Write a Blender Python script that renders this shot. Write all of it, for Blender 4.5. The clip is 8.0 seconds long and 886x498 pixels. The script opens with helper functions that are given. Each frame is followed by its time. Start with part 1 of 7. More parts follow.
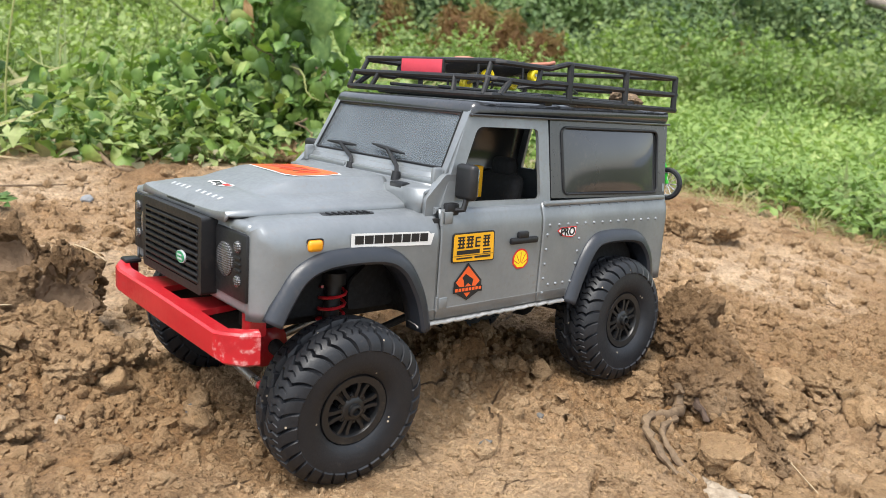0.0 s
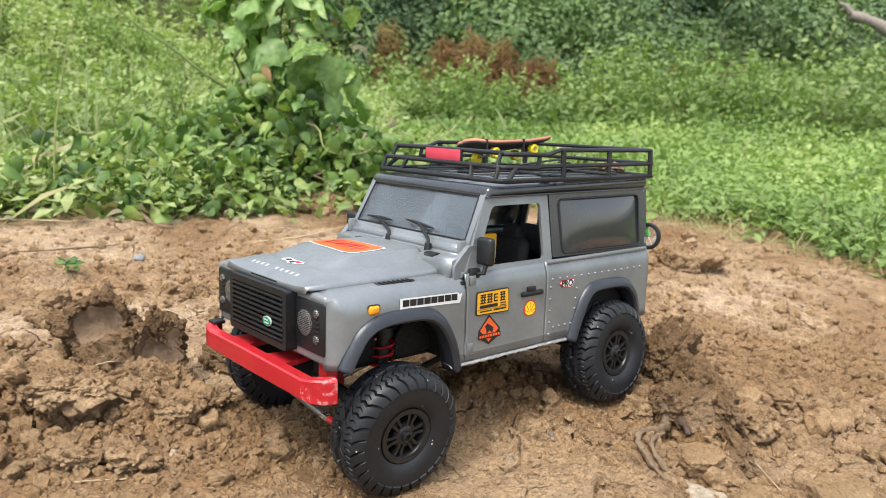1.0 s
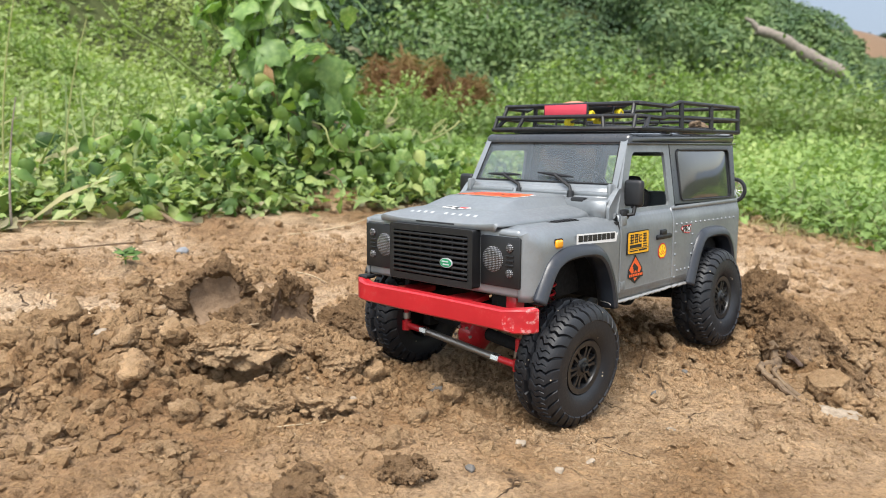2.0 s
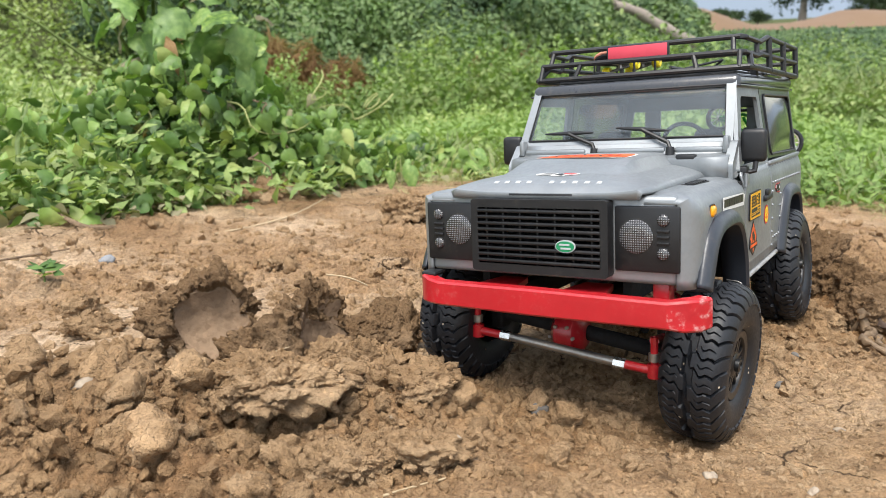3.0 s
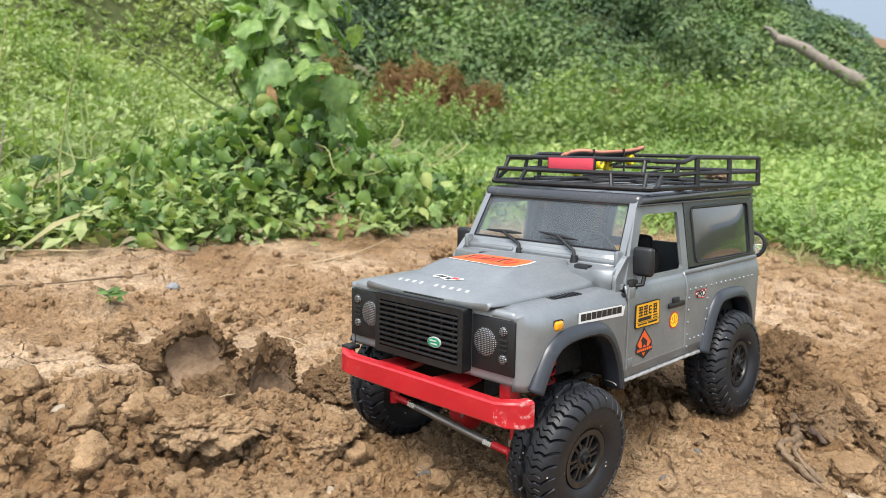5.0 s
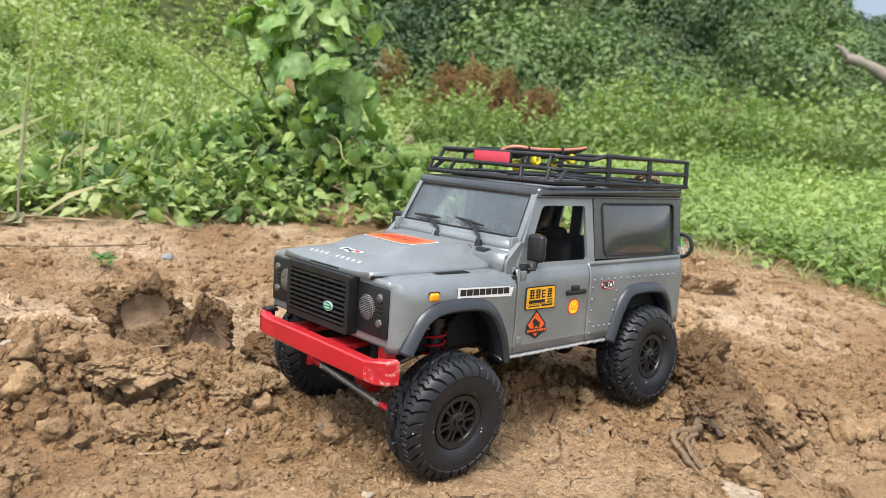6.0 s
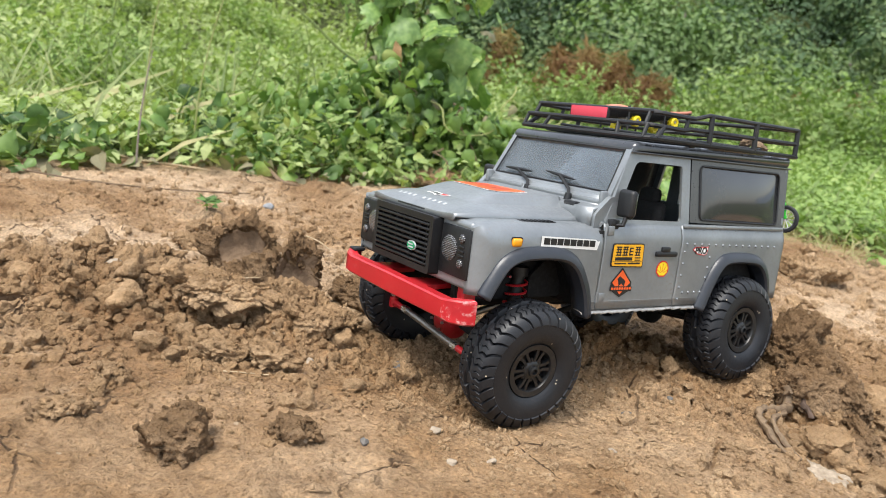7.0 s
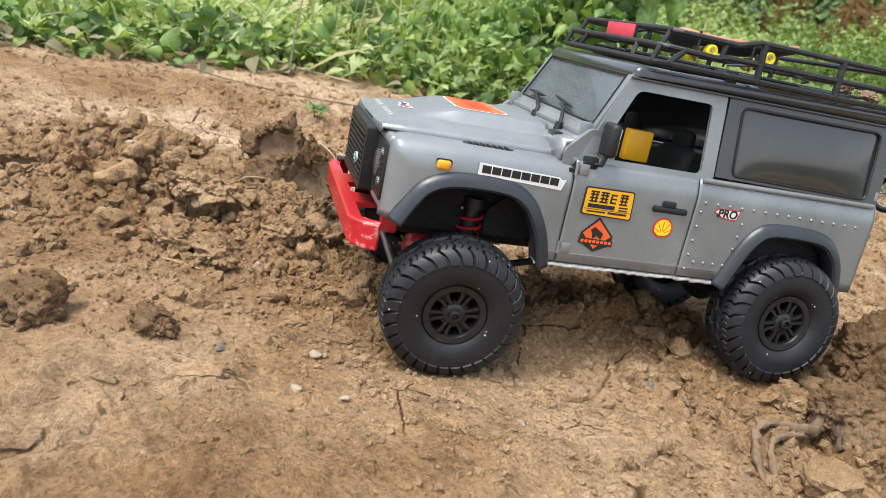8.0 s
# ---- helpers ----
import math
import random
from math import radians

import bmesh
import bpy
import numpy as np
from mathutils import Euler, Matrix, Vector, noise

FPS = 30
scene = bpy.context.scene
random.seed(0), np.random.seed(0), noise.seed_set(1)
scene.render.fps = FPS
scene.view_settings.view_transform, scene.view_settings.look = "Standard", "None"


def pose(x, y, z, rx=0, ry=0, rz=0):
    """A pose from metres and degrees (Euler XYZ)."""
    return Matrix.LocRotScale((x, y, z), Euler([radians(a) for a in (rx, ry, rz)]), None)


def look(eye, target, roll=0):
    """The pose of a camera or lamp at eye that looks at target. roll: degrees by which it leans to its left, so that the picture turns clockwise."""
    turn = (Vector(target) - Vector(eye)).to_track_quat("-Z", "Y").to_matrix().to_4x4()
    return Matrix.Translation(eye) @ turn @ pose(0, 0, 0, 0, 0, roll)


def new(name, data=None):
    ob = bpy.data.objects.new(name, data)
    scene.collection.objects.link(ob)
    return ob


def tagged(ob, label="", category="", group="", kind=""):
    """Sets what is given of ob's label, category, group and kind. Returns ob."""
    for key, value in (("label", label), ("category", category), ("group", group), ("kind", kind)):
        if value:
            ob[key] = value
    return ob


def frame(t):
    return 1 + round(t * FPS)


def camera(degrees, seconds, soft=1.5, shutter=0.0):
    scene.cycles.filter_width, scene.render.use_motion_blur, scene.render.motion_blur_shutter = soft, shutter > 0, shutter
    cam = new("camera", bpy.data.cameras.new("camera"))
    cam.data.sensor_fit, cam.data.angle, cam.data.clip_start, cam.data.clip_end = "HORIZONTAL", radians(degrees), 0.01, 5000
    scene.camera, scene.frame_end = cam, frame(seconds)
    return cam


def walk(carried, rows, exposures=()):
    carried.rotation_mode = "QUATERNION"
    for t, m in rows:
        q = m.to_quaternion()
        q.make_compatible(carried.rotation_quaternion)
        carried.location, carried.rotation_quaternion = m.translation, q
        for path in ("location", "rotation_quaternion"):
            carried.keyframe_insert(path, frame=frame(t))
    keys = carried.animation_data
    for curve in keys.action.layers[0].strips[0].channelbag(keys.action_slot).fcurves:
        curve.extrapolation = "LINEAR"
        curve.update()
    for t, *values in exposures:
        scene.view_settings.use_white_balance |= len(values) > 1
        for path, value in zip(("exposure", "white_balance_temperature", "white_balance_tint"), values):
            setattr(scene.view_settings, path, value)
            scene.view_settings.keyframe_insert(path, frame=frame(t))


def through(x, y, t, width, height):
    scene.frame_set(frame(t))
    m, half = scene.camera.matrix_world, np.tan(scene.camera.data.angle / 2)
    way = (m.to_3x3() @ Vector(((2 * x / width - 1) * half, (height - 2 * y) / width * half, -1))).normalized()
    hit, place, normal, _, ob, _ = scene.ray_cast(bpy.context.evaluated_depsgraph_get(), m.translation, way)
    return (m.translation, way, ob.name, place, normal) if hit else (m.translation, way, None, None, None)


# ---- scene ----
# ---- camera ----
cam = camera(60.33, 8.0, 0.45)
PATH = [
    (0, (-0.0133, -0.3839, 0.1856), (-0.0516, 0.1855, 0.0004), 2.35),
    (0.5, (0.0048, -0.4205, 0.2065), (-0.0442, 0.1503, 0.0282), 1.04),
    (1, (-0.0230, -0.4753, 0.2362), (-0.0626, 0.0996, 0.0692), 0.05),
    (1.5, (-0.0832, -0.5091, 0.2262), (-0.0985, 0.0703, 0.0711), -0.50),
    (2, (-0.1752, -0.5076, 0.1938), (-0.1532, 0.0727, 0.0431), -0.83),
    (2.2, (-0.2030, -0.4897, 0.1880), (-0.1611, 0.0882, 0.0320), -1.05),
    (3.3, (-0.2966, -0.3311, 0.1608), (-0.1621, 0.2294, -0.0059), -2.21),
    (3.5, (-0.2995, -0.3081, 0.1593), (-0.1633, 0.2511, -0.0102), -1.83),
    (4, (-0.2629, -0.3345, 0.1953), (-0.1495, 0.2299, 0.0262), -1.10),
    (4.5, (-0.2234, -0.3936, 0.2119), (-0.1580, 0.1810, 0.0521), -0.66),
    (4.7, (-0.2030, -0.4252, 0.2175), (-0.1607, 0.1543, 0.0678), -0.69),
    (5.8, (-0.0624, -0.4896, 0.2272), (-0.0971, 0.0909, 0.0795), 1.56),
    (6, (-0.0614, -0.5011, 0.2201), (-0.0948, 0.0797, 0.0734), 2.24),
    (6.5, (-0.0621, -0.5221, 0.2100), (-0.1211, 0.0546, 0.0552), 2.70),
    (7, (-0.0508, -0.5049, 0.1972), (-0.1597, 0.0620, 0.0337), 4.26),
    (7.5, (0.0198, -0.4457, 0.1866), (-0.1661, 0.0953, 0.0057), 3.96),
    (8, (0.1022, -0.3947, 0.1861), (-0.1777, 0.0872, -0.0362), 6.76),
]
walk(cam, [(t, look(eye, target, roll)) for t, eye, target, roll in PATH])
cam.data.dof.use_dof, cam.data.dof.focus_distance, cam.data.dof.aperture_fstop = True, 0.42, 19.0

# ---- world and light: a bright, hazy, overcast sky ----
world = bpy.data.worlds.new("sky")
scene.world = world
world.use_nodes = True
wt = world.node_tree
sky = wt.nodes.new("ShaderNodeTexSky")
sky.sky_type = "NISHITA"
sky.sun_disc = False
sky.sun_elevation = radians(74)
sky.sun_rotation = radians(200)
sky.air_density, sky.dust_density, sky.ozone_density = 1.4, 2.0, 1.0
veil = wt.nodes.new("ShaderNodeHueSaturation")
veil.inputs["Saturation"].default_value = 0.48
wt.links.new(sky.outputs[0], veil.inputs["Color"])
wt.links.new(veil.outputs[0], wt.nodes["Background"].inputs[0])
wt.nodes["Background"].inputs[1].default_value = 0.14
sun = new("sun", bpy.data.lights.new("sun", "SUN"))
sun.data.energy, sun.data.angle, sun.data.color = 2.45, radians(32), (1.0, 0.96, 0.89)
sun.matrix_world = look((-0.6, -1.2, 3.2), (0, 0, 0))
scene.view_settings.exposure = 1.08


# ---- materials ----
def material(name, rough=0.6, metal=0.0, spec=0.5):
    m = bpy.data.materials.new(name)
    m.use_nodes = True
    b = m.node_tree.nodes["Principled BSDF"]
    b.inputs["Roughness"].default_value, b.inputs["Metallic"].default_value = rough, metal
    b.inputs["Specular IOR Level"].default_value = spec
    return m, m.node_tree, b


def add(nt, kind, **values):
    n = nt.nodes.new(kind)
    for key, value in values.items():
        n.inputs[key.replace("_", " ")].default_value = value
    return n


def ramp(nt, source, stops):
    n = nt.nodes.new("ShaderNodeValToRGB")
    while len(n.color_ramp.elements) < len(stops):
        n.color_ramp.elements.new(0.5)
    for e, (at, c) in zip(n.color_ramp.elements, stops):
        e.position, e.color = at, (*c, 1)
    nt.links.new(source, n.inputs[0])
    return n.outputs[0]


def blend(nt, fac, a, b, how="MIX"):
    n = nt.nodes.new("ShaderNodeMix")
    n.data_type, n.blend_type = "RGBA", how
    for value, at in ((fac, 0), (a, 6), (b, 7)):
        if isinstance(value, (int, float)):
            n.inputs[at].default_value = value
        elif isinstance(value, tuple):
            n.inputs[at].default_value = (*value, 1)
        else:
            nt.links.new(value, n.inputs[at])
    return n.outputs[2]


def bump(nt, b, source, strength, distance, before=None):
    n = add(nt, "ShaderNodeBump", Strength=strength, Distance=distance)
    nt.links.new(source, n.inputs["Height"])
    if before:
        nt.links.new(before, n.inputs["Normal"])
    nt.links.new(n.outputs[0], b.inputs["Normal"])
    return n.outputs[0]


def coarse_fine(nt, coarse, fine, detail=6.0, kind="Object"):
    co = nt.nodes.new("ShaderNodeTexCoord")
    out = []
    for scale in (coarse, fine):
        n = add(nt, "ShaderNodeTexNoise", Scale=scale, Detail=detail, Roughness=0.6)
        nt.links.new(co.outputs[kind], n.inputs["Vector"])
        out.append(n.outputs[0])
    return co.outputs[kind], out[0], out[1]


def painted(name, colour, rough, metal=0.0, dirt=(0.30, 0.22, 0.14), dust=0.25, coarse=25.0, fine=420.0, grit=0.15, coat=0.0, specks=None):
    """A surface of one paint or plastic with dust, scuffs and a fine grain."""
    m, nt, b = material(name, rough, metal)
    co, big, small = coarse_fine(nt, coarse, fine)
    light = tuple(min(1.0, c * 1.18 + 0.0015) for c in colour)
    dark = tuple(c * 0.84 for c in colour)
    base = ramp(nt, big, [(0.3, dark), (0.7, light)])
    spots = ramp(nt, small, [(0.52, (0, 0, 0)), (0.72, (1, 1, 1))])
    mask = blend(nt, 1.0, spots, ramp(nt, big, [(0.42, (0, 0, 0)), (0.68, (dust, dust, dust))]), "MULTIPLY")
    base = blend(nt, mask, base, dirt)
    if specks:
        dot = add(nt, "ShaderNodeTexVoronoi", Scale=specks[0], Randomness=1.0)
        nt.links.new(co, dot.inputs["Vector"])
        pick = blend(nt, 1.0, ramp(nt, dot.outputs["Distance"], [(0.18, (1, 1, 1)), (0.28, (0, 0, 0))]), ramp(nt, dot.outputs["Color"], [(specks[1], (0, 0, 0)), (specks[1] + 0.03, (1, 1, 1))]), "MULTIPLY")
        base = blend(nt, pick, base, specks[2])
    nt.links.new(base, b.inputs["Base Color"])
    nt.links.new(ramp(nt, small, [(0.3, (rough * 0.85,) * 3), (0.75, (min(1, rough * 1.3),) * 3)]), b.inputs["Roughness"])
    bump(nt, b, small, grit, 0.0004)
    b.inputs["Coat Weight"].default_value = coat
    b.inputs["Coat Roughness"].default_value = 0.12
    return m


GREY = painted("grey_paint", (0.262, 0.280, 0.292), 0.44, 0.62, dust=0.34, grit=0.06, coat=0.08, specks=(260.0, 0.950, (0.60, 0.60, 0.58)))
BLACK = painted("black_plastic", (0.0062, 0.0066, 0.0078), 0.44, dust=0.08, grit=0.12)
ROOF = painted("black_roof", (0.022, 0.024, 0.028), 0.30, dust=0.14, grit=0.05, coat=0.8)
FLARE = painted("slate_plastic", (0.024, 0.028, 0.036), 0.34, dust=0.10, grit=0.05)
RACK = painted("black_rack", (0.0062, 0.0068, 0.008), 0.45, dust=0.20, grit=0.1)
RED = painted("red_paint", (0.40, 0.010, 0.016), 0.34, dirt=(0.55, 0.36, 0.30), dust=0.22, grit=0.05, coat=0.3)
REDWORN = painted("scuffed_red_paint", (0.40, 0.010, 0.016), 0.42, dirt=(0.80, 0.66, 0.62), dust=0.95, coarse=90, fine=240, grit=0.25)
PINK = painted("red_panel", (0.52, 0.045, 0.075), 0.5, dust=0.1, grit=0.03)
RUBBER = painted("rubber", (0.0078, 0.0092, 0.0124), 0.50, dirt=(0.16, 0.125, 0.09), dust=0.16, coarse=60, fine=700, grit=0.3, specks=(420.0, 0.86, (0.52, 0.44, 0.32)))
RIM = painted("dark_rim", (0.011, 0.0115, 0.0125), 0.34, dust=0.18, grit=0.05)
STEEL = painted("worn_steel", (0.34, 0.32, 0.29), 0.38, 0.85, dirt=(0.16, 0.11, 0.07), dust=0.7, grit=0.2)
CHROME = painted("bright_steel", (0.72, 0.71, 0.68), 0.25, 0.95, dust=0.2, grit=0.1)
ALLOY = painted("pale_sheet_metal", (0.40, 0.39, 0.37), 0.45, 0.6, dirt=(0.10, 0.08, 0.06), dust=0.9, grit=0.2)
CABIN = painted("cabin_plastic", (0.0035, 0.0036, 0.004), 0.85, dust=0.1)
MIRROR = painted("mirror_glass", (0.30, 0.31, 0.32), 0.12, 0.9, dust=0.15)
AMBER = painted("amber_lens", (0.80, 0.33, 0.01), 0.22, dust=0.05, coat=0.5)
WHITE = painted("white_vinyl", (0.78, 0.78, 0.76), 0.42, dust=0.25, grit=0.02)
INK = painted("black_print", (0.012, 0.012, 0.013), 0.42, dust=0.15, grit=0.02)
YELLOW = painted("yellow_vinyl", (0.80, 0.40, 0.012), 0.42, dust=0.15, grit=0.02)
LEMON = painted("yellow_plastic", (0.80, 0.62, 0.015), 0.4, dust=0.15)
ORANGE = painted("orange_vinyl", (0.74, 0.105, 0.018), 0.42, dust=0.2, grit=0.02)
SHELLRED = painted("red_vinyl", (0.62, 0.02, 0.02), 0.42, dust=0.1, grit=0.02)
GREEN = painted("green_enamel", (0.008, 0.20, 0.085), 0.28, dust=0.1, coat=0.4)
LIME = painted("green_plastic", (0.03, 0.42, 0.03), 0.35, dust=0.1)
PALE = painted("pale_print", (0.38, 0.40, 0.41), 0.4, dust=0.1, grit=0.02)
SALMON = painted("salmon_rod", (0.44, 0.17, 0.11), 0.55, dirt=(0.3, 0.18, 0.1), dust=0.5)
CLOTH = painted("dark_cloth", (0.030, 0.030, 0.034), 0.9, dust=0.3, grit=0.6)


def clear(name, tint, rough, film_from=0.06, film_to=0.115):
    """Thin clear plastic that mirrors a little, with a film for dust and painted sky sheen."""
    m, nt, b = material(name, rough)
    nt.nodes.remove(b)
    _, big, small = coarse_fine(nt, 30, 300)
    see = nt.nodes.new("ShaderNodeBsdfTransparent")
    see.inputs[0].default_value = (*tint, 1)
    shine = nt.nodes.new("ShaderNodeBsdfGlossy")
    shine.inputs["Roughness"].default_value = rough
    edge = add(nt, "ShaderNodeFresnel", IOR=1.28)
    b = nt.nodes.new("ShaderNodeMixShader")
    nt.links.new(edge.outputs[0], b.inputs[0])
    nt.links.new(see.outputs[0], b.inputs[1])
    nt.links.new(shine.outputs[0], b.inputs[2])
    # diffuse film: dust, with the sky's bluish reflection mixed into its colour
    film = nt.nodes.new("ShaderNodeBsdfDiffuse")
    film.inputs[0].default_value = (0.44, 0.50, 0.56, 1)
    both = nt.nodes.new("ShaderNodeMixShader")
    nt.links.new(ramp(nt, big, [(0.3, (film_from,) * 3), (0.75, (film_to,) * 3)]), both.inputs[0])
    nt.links.new(b.outputs[0], both.inputs[1])
    nt.links.new(film.outputs[0], both.inputs[2])
    nt.links.new(both.outputs[0], nt.nodes["Material Output"].inputs[0])
    return m


GLASS = clear("windscreen_glass", (0.80, 0.83, 0.84), 0.03)
SMOKE = painted("smoked_pane", (0.034, 0.036, 0.038), 0.11, dust=0.12, coarse=18, grit=0.01, coat=0.7)
LENS, lens_nt, lens_b = material("lamp_lens", 0.18)
lens_b.inputs["Base Color"].default_value = (0.30, 0.30, 0.29, 1)
lens_b.inputs["Coat Weight"].default_value = 0.8
lens_co, lens_big, lens_small = coarse_fine(lens_nt, 60, 500)
lens_wave = [add(lens_nt, "ShaderNodeTexWave", Scale=300.0) for _ in range(2)]
lens_wave[0].bands_direction, lens_wave[1].bands_direction = "Y", "Z"
for w in lens_wave:
    lens_nt.links.new(lens_co, w.inputs["Vector"])
lens_cell = blend(lens_nt, 1.0, lens_wave[0].outputs[0], lens_wave[1].outputs[0], "MULTIPLY")
lens_nt.links.new(ramp(lens_nt, lens_cell, [(0.05, (0.02, 0.02, 0.022)), (0.6, (0.17, 0.17, 0.175))]), lens_b.inputs["Base Color"])
bump(lens_nt, lens_b, lens_cell, 0.6, 0.0006)


SOD = ((0.040, 0.050, 0.018), (0.095, 0.108, 0.040))


def soil_material(name, damp=0.0, cracks=True, relief=1.15, soil_and_shade=False, tint=(0.215, 0.136, 0.072)):
    m, nt, b = material(name, 0.9, spec=0.25)
    co = nt.nodes.new("ShaderNodeTexCoord").outputs["Object"]

    def noise_at(scale, detail=8.0, rough=0.62):
        n = add(nt, "ShaderNodeTexNoise", Scale=scale, Detail=detail, Roughness=rough)
        nt.links.new(co, n.inputs["Vector"])
        return n.outputs[0]

    patch, grain, speck, fine = noise_at(4.2), noise_at(48), noise_at(330, 4), noise_at(1500, 3)
    base = ramp(nt, patch, [(0.32, (0.236, 0.132, 0.062)), (0.45, (0.335, 0.208, 0.107)), (0.62, (0.535, 0.382, 0.240))])
    base = blend(nt, 0.8, base, ramp(nt, grain, [(0.28, (0.55, 0.50, 0.45)), (0.50, (1, 1, 1)), (0.74, (1.28, 1.24, 1.18))]), "MULTIPLY")
    base = blend(nt, 0.72, base, ramp(nt, speck, [(0.30, (0.55, 0.50, 0.45)), (0.48, (1, 1, 1)), (0.70, (1.30, 1.27, 1.22))]), "MULTIPLY")
    if soil_and_shade:
        # darker on broken and browner soil, and as painted shade under the car
        turned_shade = nt.nodes.new("ShaderNodeAttribute")
        turned_shade.attribute_name = "turned"
        base = blend(nt, turned_shade.outputs["Fac"], base, blend(nt, 1.0, base, (0.80, 0.73, 0.63), "MULTIPLY"))
        # soil made paler where its patch mask is set
        dry = nt.nodes.new("ShaderNodeAttribute")
        dry.attribute_name = "pale_soil"
        base = blend(nt, dry.outputs["Fac"], base, blend(nt, 1.0, base, (1.26, 1.33, 1.45), "MULTIPLY"))
    if damp:
        base = blend(nt, damp, base, tint)
    grit = add(nt, "ShaderNodeTexVoronoi", Scale=190.0, Randomness=1.0)
    nt.links.new(co, grit.inputs["Vector"])
    pick = blend(nt, 1.0, ramp(nt, grit.outputs["Distance"], [(0.18, (1, 1, 1)), (0.27, (0, 0, 0))]), ramp(nt, grit.outputs["Color"], [(0.90, (0, 0, 0)), (0.93, (0.7, 0.7, 0.7))]), "MULTIPLY")
    base = blend(nt, pick, base, (0.56, 0.44, 0.31))
    sand = add(nt, "ShaderNodeTexVoronoi", Scale=430.0, Randomness=1.0)
    nt.links.new(co, sand.inputs["Vector"])
    base = blend(nt, 0.28, base, ramp(nt, sand.outputs["Color"], [(0.15, (0.50, 0.45, 0.40)), (0.35, (1, 1, 1)), (0.75, (1, 1, 1)), (0.95, (1.7, 1.65, 1.55))]), "MULTIPLY")
    if cracks:
        warp = blend(nt, 0.022, co, add_colour(nt, co, 26.0), "ADD")
        cell = add(nt, "ShaderNodeTexVoronoi", Scale=17.0)
        cell.feature = "DISTANCE_TO_EDGE"
        nt.links.new(warp, cell.inputs["Vector"])
        line = ramp(nt, cell.outputs["Distance"], [(0.0, (1, 1, 1)), (0.010, (0.8, 0.8, 0.8)), (0.019, (0, 0, 0))])
        line = blend(nt, 1.0, line, ramp(nt, noise_at(9.0, 3), [(0.51, (0, 0, 0)), (0.58, (1, 1, 1))]), "MULTIPLY")
        base = blend(nt, line, base, (0.095, 0.058, 0.032))
    if soil_and_shade:
        sod = nt.nodes.new("ShaderNodeAttribute")
        sod.attribute_name = "sod"
        edge = blend(nt, 1.0, sod.outputs["Fac"], ramp(nt, noise_at(3.0, 6), [(0.3, (0.55, 0.55, 0.55)), (0.7, (1.6, 1.6, 1.6))]), "MULTIPLY")
        base = blend(nt, ramp(nt, edge, [(0.42, (0, 0, 0)), (0.56, (1, 1, 1))]), base, ramp(nt, patch, [(0.3, SOD[0]), (0.7, SOD[1])]))
    nt.links.new(base, b.inputs["Base Color"])
    first = bump(nt, b, grain, 0.8 * relief, 0.010)
    second = bump(nt, b, speck, 0.55 * relief, 0.008, first)
    grains = ramp(nt, sand.outputs["Distance"], [(0.0, (1, 1, 1)), (0.7, (0, 0, 0))])
    second = bump(nt, b, grains, 0.7 * relief, 0.0012, second)
    third = bump(nt, b, fine, 0.8 * max(relief, 0.2), 0.0022, second)
    if cracks:
        inv = ramp(nt, line, [(0.0, (1, 1, 1)), (1.0, (0, 0, 0))])
        bump(nt, b, inv, 0.8, 0.004, third)
    return m


def add_colour(nt, co, scale):
    n = add(nt, "ShaderNodeTexNoise", Scale=scale, Detail=4.0)
    nt.links.new(co, n.inputs["Vector"])
    return n.outputs[1]


SOIL = soil_material("dry_soil", soil_and_shade=True)
CLOD = soil_material("crumbled_soil", damp=0.35, cracks=False, tint=(0.47, 0.315, 0.170))
CLAY = soil_material("moist_clay", damp=0.62, cracks=False, tint=(0.175, 0.108, 0.056))
MUD = soil_material("pressed_mud", damp=0.85, cracks=False, relief=0.22, tint=(0.205, 0.142, 0.094))


def stone_material(name, dark, light):
    m, nt, b = material(name, 0.75)
    _, big, small = coarse_fine(nt, 40, 300)
    base = blend(nt, 0.5, ramp(nt, big, [(0.3, dark), (0.7, light)]), ramp(nt, small, [(0.35, dark), (0.65, light)]))
    nt.links.new(base, b.inputs["Base Color"])
    bump(nt, b, small, 0.4, 0.001)
    return m


PALESTONE = stone_material("pale_stone", (0.23, 0.175, 0.12), (0.38, 0.32, 0.245))
PALEBLUE = stone_material("pale_blue_stone", (0.16, 0.168, 0.178), (0.30, 0.31, 0.325))
BLUESTONE = stone_material("blue_stone", (0.080, 0.074, 0.066), (0.165, 0.152, 0.138))
CHALK = stone_material("whitish_bark", (0.19, 0.145, 0.10), (0.40, 0.335, 0.255))
DRYROOT = stone_material("dry_root", (0.07, 0.043, 0.024), (0.23, 0.158, 0.092))
DARKROOT = stone_material("dark_root", (0.045, 0.028, 0.020), (0.11, 0.070, 0.048))
STRAW = stone_material("straw", (0.30, 0.22, 0.12), (0.46, 0.36, 0.23))
BARK = stone_material("weathered_log", (0.10, 0.08, 0.065), (0.34, 0.29, 0.24))
STEM = stone_material("green_stem", (0.07, 0.10, 0.02), (0.16, 0.22, 0.06))
SAND = stone_material("sand_hill", (0.13, 0.076, 0.039), (0.18, 0.112, 0.062))


